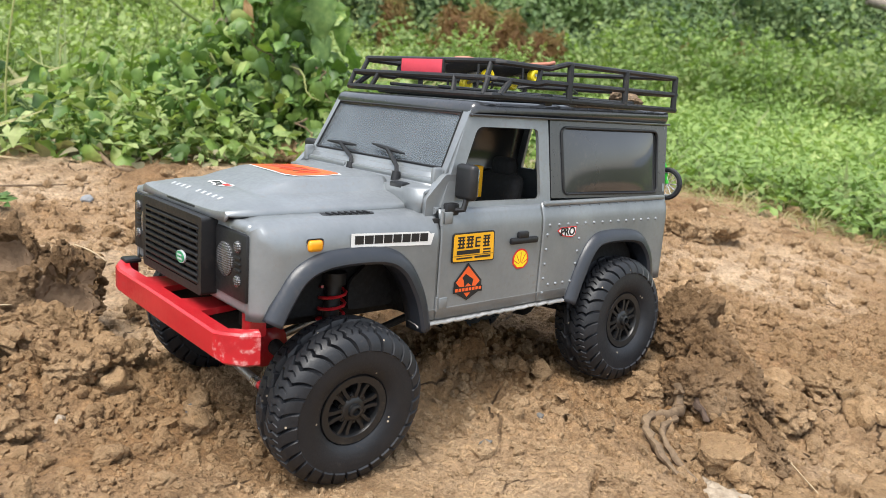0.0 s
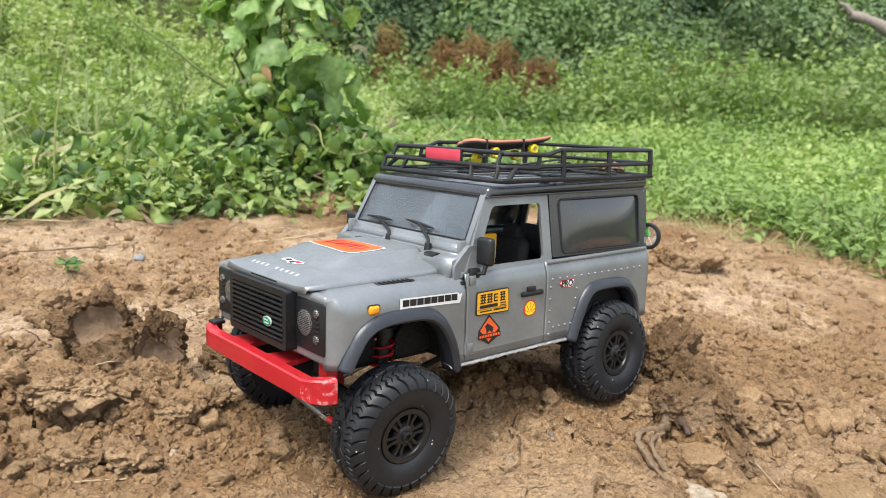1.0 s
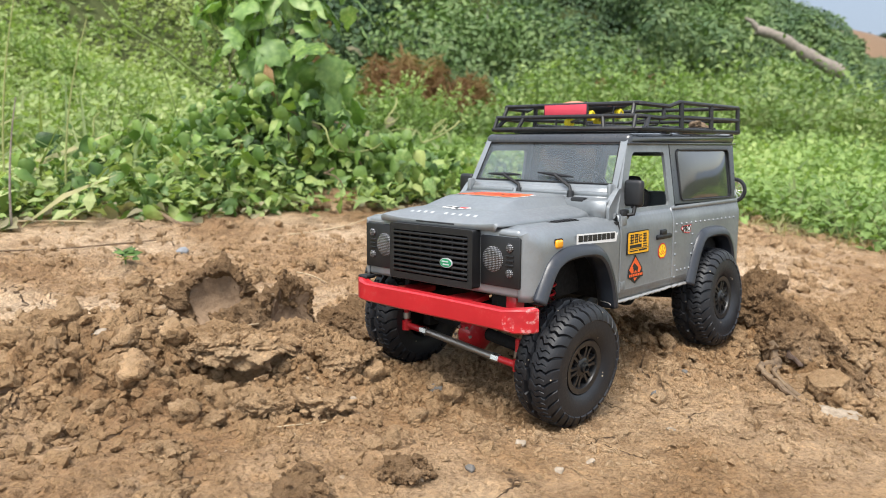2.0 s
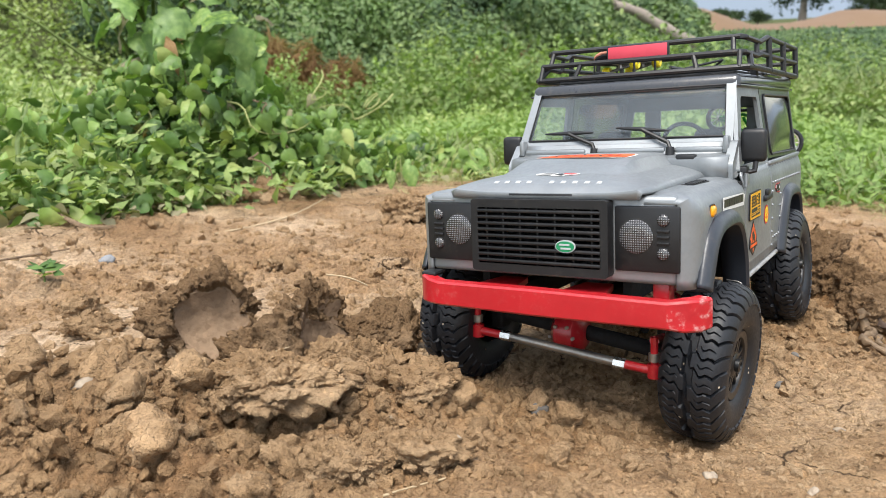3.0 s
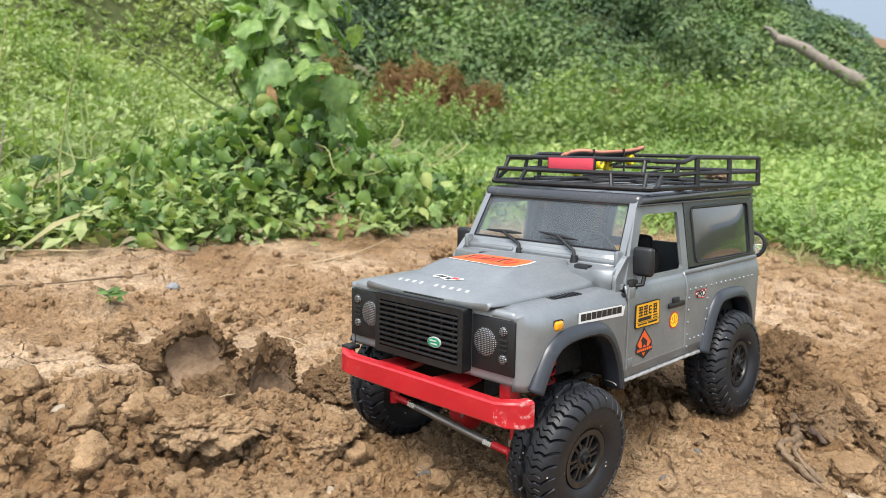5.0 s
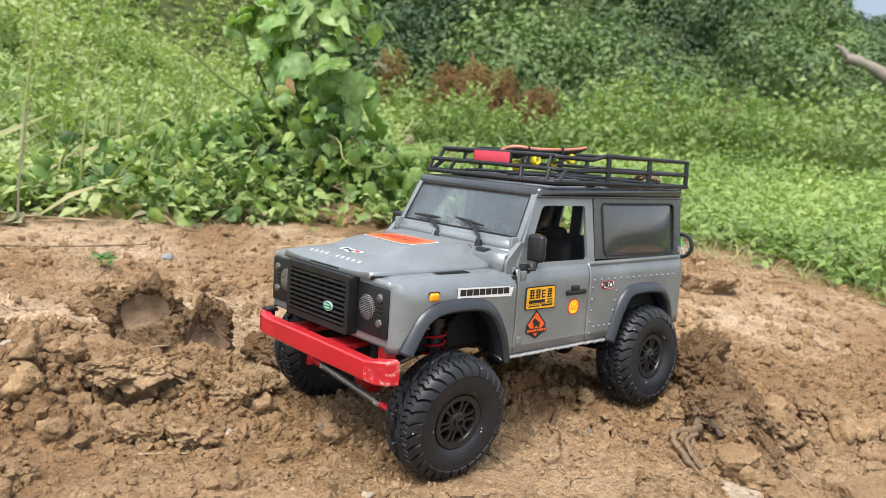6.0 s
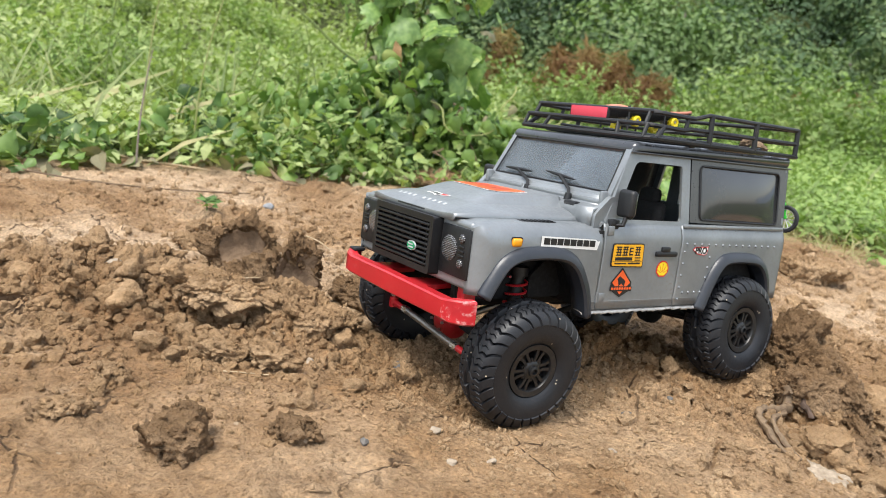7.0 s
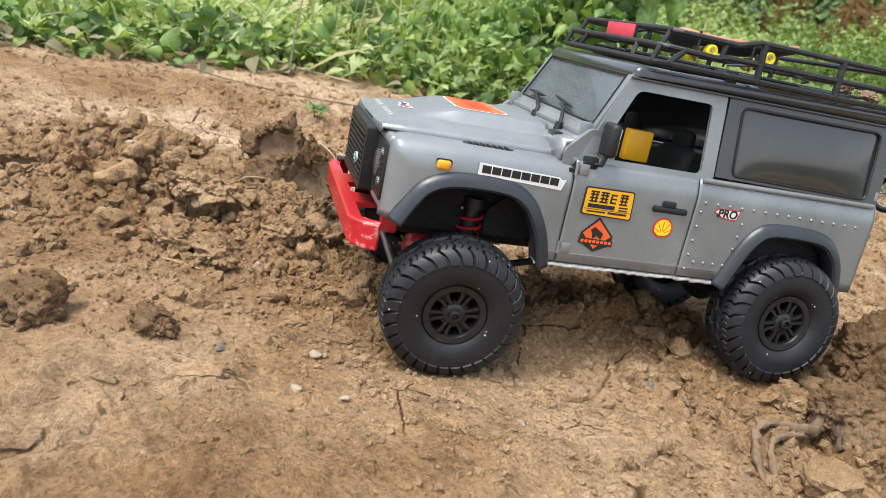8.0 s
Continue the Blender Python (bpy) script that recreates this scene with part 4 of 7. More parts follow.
for k in range(100):
    if k < 76:
        bearing, far, tall = weed_rng.uniform(-8, 44), weed_rng.uniform(4.6, 8.0), weed_rng.uniform(0.32, 0.72)
        if bearing > 24 or -9 < bearing < 9:
            tall *= 0.62
    else:
        bearing, far, tall = weed_rng.uniform(-62, -14), weed_rng.uniform(1.7, 5.0), weed_rng.uniform(0.14, 0.30)
    weed_clump(-0.2 + far * math.sin(radians(bearing)), -0.45 + far * math.cos(radians(bearing)), tall, tall * 0.55, LUSH if k % 3 else WEED, 500 + k)


def creeping_border():
    """Small vine leaves along the edge of the soil, beside the bush."""
    r = np.random.default_rng(33)
    n = 2300
    x = r.uniform(-1.5, 0.16, n)
    back = np.abs(r.normal(0, 0.17, n))
    y = edge_of_weeds(x) + back - 0.012
    tall = (0.030 + 0.085 * hill(x, y, -0.5, 0.8, 0.40, 0.5) + 0.075 * hill(x, y, -0.12, 1.05, 0.3, 0.3)) * (0.4 + 1.1 * (fbm(x, y, 0.12, 2, 5) + 0.5))
    z = ground(x, y) + 0.004 + tall * r.random(n) ** 0.7 * step(-0.02, 0.07, back)
    normals = np.stack([1.5 * fbm(x, y, 0.10, 2, 6), 1.5 * fbm(x, y, 0.10, 2, 7) - 0.5, 0 * x + 0.75], -1)
    return leaves(HEARTLEAF, np.stack([x, y, z], -1), 0.009 + 0.028 * r.random(n) ** 1.6, facing(r, normals, 1.0, 0.6))


def leaf_litter():
    """Withered leaves lying where the vine meets the soil."""
    r = np.random.default_rng(36)
    n = 420
    x = r.uniform(-1.2, 0.1, n)
    y = edge_of_weeds(x) + r.normal(0.01, 0.035, n)
    return leaves(HEART, np.stack([x, y, ground(x, y) + 0.004 + 0.02 * r.random(n) ** 2], -1), 0.008 + 0.022 * r.random(n) ** 2, turned(r, n, 0.0, 0.5))


stuff("dead_leaves", [leaf_litter()], GREYLEAF, "withered grey-brown leaves under the vine", "leaves")
stuff("creeping_vine", [creeping_border()], VINE, "green creeping vine leaves spilling over the soil's edge", "vine", True)


def grass_stalk(x, y, tall, lean, mat, label):
    bm = bmesh.new()
    z = at_ground(x, y)
    pts = [Vector((x + lean * t * t, y + 0.02 * t, z - 0.005 + tall * t)) for t in np.linspace(0, 1, 7)]
    tube(bm, pts, [0.0018 * (1 - 0.6 * t) for t in np.linspace(0, 1, 7)], 6)
    return tagged(part("tall_stalk", bm, mat), label, "stalk", "stalks among the weeds")


for x, y, tall, lean, mat in [(-0.681, 0.447, 0.169, 0.020, BARK), (-0.70, 0.80, 0.20, 0.04, STEM), (-0.98, 0.80, 0.26, 0.03, STEM), (-0.60, 0.95, 0.30, -0.05, STEM), (-0.672, 0.585, 0.28, 0.055, TENDRIL), (-0.735, 0.545, 0.30, 0.045, TENDRIL)]:
    grass_stalk(x, y, tall, lean, mat, "dry brown upright stalk among green weeds" if mat is BARK else "thin green grass stalk among weeds")


def long_blade(x, y, heading, size, seed):
    v, f = SLIM
    v = v * np.array([1, 0.8, 0.6])
    z = at_ground(x, y)
    o = tagged(new("tall_grass", array_mesh("tall_grass", v, f, FRINGE)), "broad arching green grass blade", "grass blade", "broad blades at the weeds' edge")
    o.matrix_world = Matrix.Translation((x, y, z)) @ Euler((0.5, -0.70, heading)).to_matrix().to_4x4() @ Matrix.Diagonal((size, size, size, 1))


for x, y, heading, size in [(-0.681, 0.470, 0.35, 0.13), (-0.80, 0.60, 0.5, 0.20), (-0.95, 0.62, 0.9, 0.24), (-0.72, 0.74, 2.2, 0.22), (-1.05, 0.58, 0.3, 0.2)]:
    long_blade(x, y, heading, size, 1)


def fallen_log():
    thing = new("fallen_log")
    start, end = Vector((3.36, 7.45, 0.36)), Vector((4.22, 7.30, -0.06))
    thing.location = start
    tagged(thing, "grey weathered dead log leaning out of the bushes", "log")
    bm = bmesh.new()
    pts = [start.lerp(end, t) - start + Vector((0.02 * math.sin(9 * t), 0, 0.03 * math.sin(5 * t))) for t in np.linspace(0, 1, 12)]
    tube(bm, pts, [0.046 + 0.028 * t + 0.008 * math.sin(23 * t) for t in np.linspace(0, 1, 12)], 12)
    part("trunk", bm, BARK, thing)
    bm = bmesh.new()
    tube(bm, [(0.0, 0, 0.02), (-0.05, 0, 0.08), (-0.12, 0.02, 0.12)], [0.035, 0.025, 0.010], 8)
    part("branch_stub", bm, BARK, thing)
    return thing


fallen_log()


def sand_hill():
    n = 60
    u, v = np.meshgrid(np.linspace(-1, 1, n), np.linspace(-1, 1, 24), indexing="ij")
    x, y = 29.0 + 13 * u, 40.0 + 4 * v
    crest = np.interp(u, [-1, -0.7, -0.5, -0.42, -0.3, -0.2, 0.05, 0.2, 0.33, 0.46, 0.7, 1], [1.2, 1.75, 1.95, 1.75, 1.15, 0.78, 0.70, 0.95, 1.38, 1.2, 0.7, 0.5])
    z = -0.9 + crest * (1 - v * v) + 0.25 * fbm(x, y, 3.0, 4, 9)
    i = np.arange(n * 24).reshape(n, 24)
    q = np.stack([i[:-1, :-1], i[1:, :-1], i[1:, 1:], i[:-1, 1:]], -1).reshape(-1, 4)
    ob = new("sand_hill", array_mesh("sand_hill", np.stack([x, y, z], -1).reshape(-1, 3), q, SAND))
    return tagged(ob, "bare orange sand heap far beyond the meadow", "hill", kind="structure")


sand_hill()


def far_ridge():
    """The mountains at the horizon, their haze painted in as pale blue."""
    n, m = 90, 14
    u, v = np.meshgrid(np.linspace(20, 75, n), np.linspace(0, 1, m), indexing="ij")
    dist = 410 + 80 * v
    x, y = dist * np.sin(np.radians(u)), dist * np.cos(np.radians(u))
    crest = np.interp(u, [20, 30, 33, 36, 38.5, 41, 46, 55, 75], [48, 44, 42, 40, 31, 23, 20, 27, 30]) + 5 * fbm(u, v, 4.0, 4, 17)
    z = -4 + crest * np.sin(np.pi * 0.5 * v) ** 0.8
    i = np.arange(n * m).reshape(n, m)
    q = np.stack([i[:-1, :-1], i[1:, :-1], i[1:, 1:], i[:-1, 1:]], -1).reshape(-1, 4)
    ob = new("backdrop", array_mesh("backdrop", np.stack([x, y, z], -1).reshape(-1, 3), q, RIDGE))
    return tagged(ob, "mountains far beyond the meadow, painted pale blue with haze", "mountains", kind="structure")


far_ridge()


def far_tree(x, y, tall, wide, seed):
    r = np.random.default_rng(seed)
    z = at_ground(x, y)
    thing = new("far_tree")
    thing.location = (x, y, z)
    tagged(thing, "dark round-crowned tree on the horizon", "tree", "trees on the horizon")
    bm = bmesh.new()
    tube(bm, [(0, 0, -0.3), (0.1, 0, tall * 0.3), (0, 0.1, tall * 0.75)], [wide * 0.09, wide * 0.06, wide * 0.02], 8)
    part("trunk", bm, BARK, thing)
    n = 2600
    heads = np.stack([r.normal(0, wide * 0.27, 14), r.normal(0, wide * 0.27, 14), tall * r.uniform(0.38, 0.9, 14)], -1)
    p = heads[r.integers(14, size=n)] + r.normal(0, 1, (n, 3)) * np.array([wide, wide, tall * 0.8]) * 0.11
    v, f = leaves(TINY, p, wide * 0.09 * r.uniform(0.5, 1.3, n), turned(r, n, 0, 0.7))
    part_ob = child("crown", array_mesh("crown", v, f, FARTREE, False), thing)
    return tagged(part_ob, kind="stuff")


for bearing, d, tall, wide in [(31.2, 95, 1.9, 3.2), (32.2, 100, 1.7, 4.0), (34.2, 90, 1.6, 2.2), (36.9, 70, 5.4, 4.4), (41.0, 75, 2.4, 3.0), (42.5, 85, 2.6, 5.0), (45.5, 90, 3.0, 6.0), (49.0, 90, 3.4, 6.0)]:
    far_tree(-0.2 + d * math.sin(radians(bearing)), -0.45 + d * math.cos(radians(bearing)), tall, wide, int(bearing * 10))


# ---- clods, stones, roots and straws on the soil ----
def clod_mesh(seed, sub, stretch, rough=0.34, cut=None):
    """A lump of broken soil; cut: (direction, distance) of a smooth pressed face. Grain stands off the finished form, the same in all directions."""
    bm = bmesh.new()
    bmesh.ops.create_icosphere(bm, subdivisions=sub, radius=1.0)
    shift = Vector((seed * 3.7, seed * 1.3, seed * 2.1))
    size = (stretch[0] * stretch[1] * stretch[2]) ** (1 / 3)
    flat = set()
    r = np.random.default_rng(4000 + seed)
    sides = r.normal(size=(13, 3))
    sides /= np.linalg.norm(sides, axis=1)[:, None]
    reach = r.uniform(0.68, 1.05, 13)
    bm.verts.index_update()
    for v in bm.verts:
        p = v.co.normalized()
        # broken faces that meet in blunt edges, worn by crumbling
        q = p + 0.16 * noise.noise_vector(p * 2.2 + shift)
        d = float(np.sum(np.clip(sides @ np.array(q) / reach, 0, None) ** 9) + 1e-3) ** (-1 / 9)
        d = min(d, 1.35) * (1 + 0.42 * rough * noise.fractal(p * 1.7 + shift, 1.0, 2.0, 3) + 0.40 * rough * noise.fractal(p * 4.4 + shift, 0.9, 2.0, 3))
        c = p * d
        smooth = 0.0
        if cut:
            n, far = Vector(cut[0]).normalized(), cut[1]
            past = c.dot(n) - far + 0.035 * noise.noise(p * 6 + shift)
            if past > 0:
                aside = (c - n * c.dot(n)).length
                rim = 0.80 + 0.14 * noise.noise(p * 3.1 + shift)
                if aside < rim:
                    # the pressed hollow
                    c -= n * (past * 0.97 + 0.34 * (1 - (aside / rim) ** 2))
                    smooth = min(1.0, past * 5, (rim - aside) * 9)
                    if smooth > 0.3:
                        flat.add(v.index)
                else:
                    # its crumbling rim
                    c -= n * past * 0.62
        q = Vector((c.x * stretch[0], c.y * stretch[1], c.z * stretch[2]))
        if sub > 2:
            out = Vector((p.x / stretch[0], p.y / stretch[1], p.z / stretch[2])).normalized()
            u = q / size + shift
            grain = 0.5 * noise.fractal(u * 2.6, 0.7, 2.0, 3)
            for scale, much in ((2.2, 0.55), (4.8, 0.42), (10.0, 0.26)):
                grain += much * (0.42 - noise.voronoi(u * scale)[0][0])
            q += out * size * rough * 0.62 * grain * (1 - 0.93 * smooth)
        v.co = q
    for f in bm.faces:
        f.material_index = int(all(v.index in flat for v in f.verts))
    return bm


def crumb_shapes(seed, sub, count):
    shapes = []
    for k in range(count):
        bm = clod_mesh(seed + k, sub, (1, 0.85, 0.75), 0.75)
        shapes.append((np.array([tuple(q.co) for q in bm.verts]), np.array([[q.index for q in t.verts] for t in bm.faces])))
        bm.free()
    return shapes


CRUMBS = crumb_shapes(200, 1, 6)


def clod(x, y, size, seed, label, lift=0.0, cut=None, turn=0.0, sub=0, rough=0.42, z=None, cling=3.0):
    """A clod: its body, and the crumbs that cling to its broken sides."""
    sub = sub or (5 if max(size) > 0.02 else 4)
    ob = part("soil_clod", clod_mesh(seed, sub, size, rough, cut), CLAY if seed in (1, 2, 3, 4, 5, 6, 16, 17, 38, 39, 40) else CLOD, None, "", 1.0, 180)
    if cut:
        ob.data.materials.append(MUD)
    r = np.random.default_rng(900 + seed)
    co = np.array([tuple(v.co) for v in ob.data.vertices])
    nor = np.array([tuple(v.normal) for v in ob.data.vertices])
    free = np.ones(len(co), bool)
    if cut:
        for f in ob.data.polygons:
            if f.material_index:
                free[list(f.vertices)] = False
    n = int(min(900, 90000 * (size[0] * size[1] + size[1] * size[2] + size[0] * size[2])) * cling)
    pick = r.choice(np.flatnonzero(free), n)
    s = np.minimum(0.0011 * np.exp(r.normal(0, 0.55, n)), 0.0042)
    clouds = []
    for k in range(6):
        m = np.arange(n) % 6 == k
        clouds.append(leaves(CRUMBS[k], (co[pick] + nor[pick] * s[:, None] * 0.35)[m], s[m], turned(r, int(m.sum()), 0, 0.8)))
    v, f = joined(clouds)
    tagged(child("grit", array_mesh("grit", v, f, ob.data.materials[0], False), ob), kind="stuff")
    ob.location = (x, y, at_ground(x, y) + size[2] * 0.55 + lift if z is None else z)
    ob.rotation_euler = (0, 0, turn)
    return tagged(ob, label, "clod", "clods of broken soil")


clod(-0.329, 0.066, (0.029, 0.024, 0.028), 1, "large soil clod with a smooth hollow pressed face", 0, ((0.10, -0.93, 0.30), 0.24), 0.0, 6, 0.40, 0.007, 2.0)
clod(-0.274, 0.034, (0.029, 0.024, 0.034), 2, "large crumbling soil clod standing on edge", 0, ((0.62, -0.75, 0.22), 0.50), 0.1, 6, 0.45, 0.001, 2.0)
clod(-0.303, 0.024, (0.024, 0.017, 0.018), 3, "rounded crumbling soil clod before a larger one", 0, None, 0.5, 6, 0.45, -0.008, 2.0)
clod(-0.226, 0.076, (0.022, 0.018, 0.018), 4, "crumbling soil clod beside the front wheel", -0.004)
clod(0.122, 0.122, (0.024, 0.026, 0.030), 5, "tall soil clod behind the rear wheel", 0, None, 0.7, 6, 0.34, -0.031, 1.2)
clod(0.118, 0.060, (0.023, 0.021, 0.024), 6, "broken soil clod among dry roots", 0, None, 0.2, 6, 0.34, -0.042, 1.2)
clod(0.138, 0.094, (0.020, 0.027, 0.026), 38, "tall soil clod behind the rear wheel", 0, None, 1.1, 6, 0.34, -0.042, 1.2)
clod(0.151, 0.060, (0.012, 0.032, 0.020), 39, "ridge of crumbling soil beside dry roots", 0, None, 0.12, 6, 0.36, -0.043, 1.2)
clod(0.152, 0.016, (0.010, 0.026, 0.014), 40, "ridge of crumbling soil beside dry roots", 0, None, 0.15, 6, 0.36, -0.053, 1.2)
clod(-0.298, -0.043, (0.034, 0.022, 0.013), 8, "flat slab of soil over a dark crevice", 0.004, None, 0.15, 6, 0.50)
clod(-0.266, -0.098, (0.020, 0.013, 0.009), 9, "flat pale slab of broken soil", 0.002, None, -0.3, 5, 0.34)
clod(-0.240, -0.090, (0.019, 0.011, 0.009), 10, "flat crumbling slab of soil", 0.0, None, -0.3, 5, 0.50)
clod(-0.246, -0.006, (0.024, 0.018, 0.013), 11, "angular crumbling slab of soil", -0.001, None, -0.2, 6, 0.48)
clod(-0.222, -0.044, (0.018, 0.011, 0.009), 12, "flat crumbling slab of soil", 0.001, None, 0.15, 5, 0.44)
clod(-0.425, -0.102, (0.034, 0.026, 0.020), 13, "large pale soil clod with a smooth broken face", -0.004, ((0.45, -0.80, 0.10), 0.55), 0.2, 6, 0.40)
clod(-0.370, -0.004, (0.017, 0.013, 0.012), 14, "crumbling soil clod in loose earth", -0.003, None, 0.2, 5, 0.5)
clod(-0.412, -0.012, (0.020, 0.014, 0.013), 15, "crumbling soil clod in loose earth", -0.003, None, -0.3, 5, 0.5)
clod(-0.227, -0.213, (0.015, 0.014, 0.013), 16, "dark moist lump of soil on bare earth", -0.003, None, 0.3)
clod(-0.180, -0.180, (0.013, 0.008, 0.007), 17, "dark moist lump of soil on bare earth", -0.001, None, 0.1)
clod(-0.288, -0.215, (0.012, 0.007, 0.005), 18, "flat pale slab of broken soil", 0.0, None, 0.4)
clod(-0.300, -0.160, (0.014, 0.008, 0.006), 19, "flat pale slab of broken soil", 0.0, None, -0.2)
clod(-0.452, 0.030, (0.019, 0.015, 0.013), 20, "crumbling soil clod in loose earth", -0.003)
clod(-0.425, 0.165, (0.014, 0.012, 0.010), 21, "small soil clod on the bare earth")
clod(-0.405, 0.118, (0.016, 0.012, 0.011), 22, "small soil clod on the bare earth")
clod(-0.340, 0.275, (0.013, 0.010, 0.009), 23, "small soil clod on the bare earth")
clod(-0.118, 0.575, (0.027, 0.022, 0.019), 24, "brown soil clod on the bare earth")
clod(-0.300, 0.330, (0.012, 0.009, 0.007), 25, "small soil clod on the bare earth")
clod(0.198, 0.293, (0.022, 0.018, 0.013), 26, "soil clod behind the car", -0.005)
clod(0.260, 0.640, (0.045, 0.035, 0.028), 27, "soil clod behind the car", -0.008)
clod(-0.310, 0.755, (0.050, 0.030, 0.026), 28, "heap of brown soil under the vine", -0.006)
clod(0.232, 0.118, (0.022, 0.015, 0.011), 29, "flat crumbling slab of soil", -0.001, None, -0.4)
clod(0.178, 0.062, (0.018, 0.013, 0.010), 30, "crumbling soil clod in loose earth", -0.002, None, 0.6)
clod(0.150, -0.050, (0.020, 0.014, 0.010), 32, "flat crumbling slab of soil", -0.001, None, -0.5)
clod(0.090, 0.062, (0.012, 0.010, 0.010), 34, "crumbling soil clod against the rear wheel", -0.001)
clod(-0.270, -0.012, (0.015, 0.011, 0.010), 35, "crumbling soil clod in loose earth", -0.002, None, 0.9, 5, 0.5)
clod(-0.340, -0.012, (0.014, 0.012, 0.010), 36, "crumbling soil clod in loose earth", -0.002, None, 0.4, 5, 0.5)
clod(-0.214, -0.010, (0.013, 0.010, 0.008), 37, "crumbling soil clod in loose earth", -0.001, None, 1.4, 5, 0.5)


def soil_block(x, y, z, half, turn, tilt, seed, label):
    """A broken slab of dry clay: a flat worn top, steep fractured sides."""
    r = random.Random(seed)
    bm = bmesh.new()
    ring = [(-1.0, -0.35), (-0.55, -0.95), (0.45, -0.80), (1.0, -0.15), (0.70, 0.75), (-0.30, 0.95), (-0.90, 0.45)]
    rows = []
    for level, shrink in ((-1.0, 0.72), (-0.2, 0.95), (0.75, 1.0), (1.0, 0.93)):
        rows.append([bm.verts.new((half[0] * u * shrink * r.uniform(0.93, 1.05), half[1] * v * shrink * r.uniform(0.93, 1.05), half[2] * (level + 0.10 * u))) for u, v in ring])
    for low, high in zip(rows, rows[1:]):
        for k in range(7):
            bm.faces.new((low[k], low[(k + 1) % 7], high[(k + 1) % 7], high[k]))
    bm.faces.new(rows[-1])
    bm.faces.new(rows[0][::-1])
    bmesh.ops.triangulate(bm, faces=bm.faces[:])
    bmesh.ops.subdivide_edges(bm, edges=bm.edges[:], cuts=5, use_grid_fill=True)
    for v in bm.verts:
        side = 1.0 - step(0.5, 0.95, v.co.z / half[2])
        v.co += noise.noise_vector(v.co * 240 + Vector((seed, 0, 0))) * (0.0006 + 0.0016 * float(side)) + noise.noise_vector(v.co * 700) * 0.0005
    ob = part("soil_block", bm, CLOD, None, "", 1.0, 30)
    ob.location, ob.rotation_euler = (x, y, z), (*tilt, turn)
    return tagged(ob, label, "clod", "clods of broken soil")


soil_block(0.121, -0.008, at_ground(0.121, -0.008) + 0.004, (0.0150, 0.0115, 0.0095), -0.15, (0.30, 0.0), 7, "angular pale soil block among dry roots")
soil_block(0.205, -0.030, at_ground(0.205, -0.030) + 0.002, (0.024, 0.018, 0.0065), 0.35, (0.15, 0.1), 9, "flat smooth slab of dry clay")


def small_clods():
    """Fist-like clods of several sizes over the broken soil; eight shapes shared by all."""
    r = np.random.default_rng(70)
    shapes = []
    for k in range(8):
        ob = part("soil_clod", clod_mesh(100 + k, 3, (0.007, 0.006, 0.0052), 0.60), CLOD, None, "", 1.0, 180)
        shapes.append(ob.data)
        bpy.data.objects.remove(ob)
    for cx, cy, sx, sy, n, size in [(-0.31, -0.03, 0.07, 0.035, 30, 0.0064), (-0.40, 0.00, 0.06, 0.045, 58, 0.0078), (-0.33, -0.02, 0.05, 0.03, 26, 0.0068), (-0.35, -0.10, 0.05, 0.03, 18, 0.0060), (-0.22, -0.01, 0.025, 0.025, 12, 0.0055), (0.13, 0.06, 0.018, 0.05, 10, 0.0065), (0.22, 0.09, 0.05, 0.06, 34, 0.0075),
                                    (-0.04, 0.065, 0.06, 0.03, 20, 0.0045), (0.33, 0.33, 0.14, 0.14, 34, 0.0066), (-0.38, 0.30, 0.18, 0.12, 22, 0.0058)]:
        for k in range(n):
            x, y, s = r.normal(cx, sx), r.normal(cy, sy), size * math.exp(min(0.55, r.normal(0, 0.4)))
            m = Matrix.Translation((x, y, at_ground(x, y) + 0.25 * s)) @ Euler((r.normal(0, 0.3), r.normal(0, 0.3), r.uniform(0, 6.3))).to_matrix().to_4x4() @ Matrix.Diagonal((s / 0.007, s / 0.007, s / 0.007, 1))
            if min(math.hypot(x - q[0], y - q[1]) for q in CONTACTS) > 0.03:
                tagged(child("small_clod", shapes[r.integers(8)], at=m), "small crumbling clod of tan soil", "clod", "small clods on the soil")


small_clods()


def pebble(x, y, size, seed, mat, label, group="stones on the soil"):
    bm = clod_mesh(seed, 3, (size, size * 0.75, size * 0.6), 0.22)
    ob = part("stone", bm, mat, None, "", 1.0, 180)
    ob.location = (x, y, at_ground(x, y) + size * 0.25)
    ob.rotation_euler = (0, 0, seed)
    return tagged(ob, label, "stone", group)


pebble(-0.215, -0.076, 0.0034, 31, CHALK, "small white stone on the soil")
pebble(-0.177, -0.101, 0.0085, 32, CLOD, "flat tan stone half sunk in the soil")
pebble(-0.164, -0.040, 0.0062, 33, BLUESTONE, "dark blue-grey stone beside the front wheel")
pebble(-0.454, 0.384, 0.0092, 34, PALEBLUE, "pale blue-grey stone on the far soil")
pebble(-0.375, -0.046, 0.0050, 35, PALESTONE, "pale grey pebble among clods")
pebble(-0.362, -0.052, 0.0040, 36, PALESTONE, "pale grey pebble among clods")
pebble(-0.338, 0.016, 0.0060, 37, BLUESTONE, "blue-grey pebble under a clod")
pebble(-0.010, -0.025, 0.0030, 38, BLUESTONE, "small blue-grey pebble on the soil")
pebble(0.020, 0.002, 0.0030, 39, BLUESTONE, "small dark pebble on the soil")
pebble(-0.020, -0.085, 0.0028, 40, PALESTONE, "small pale pebble on the soil")
pebble(0.060, -0.060, 0.0026, 41, PALESTONE, "small pale pebble on the soil")
pebble(-0.120, -0.130, 0.0034, 42, PALESTONE, "small pale pebble on the soil")
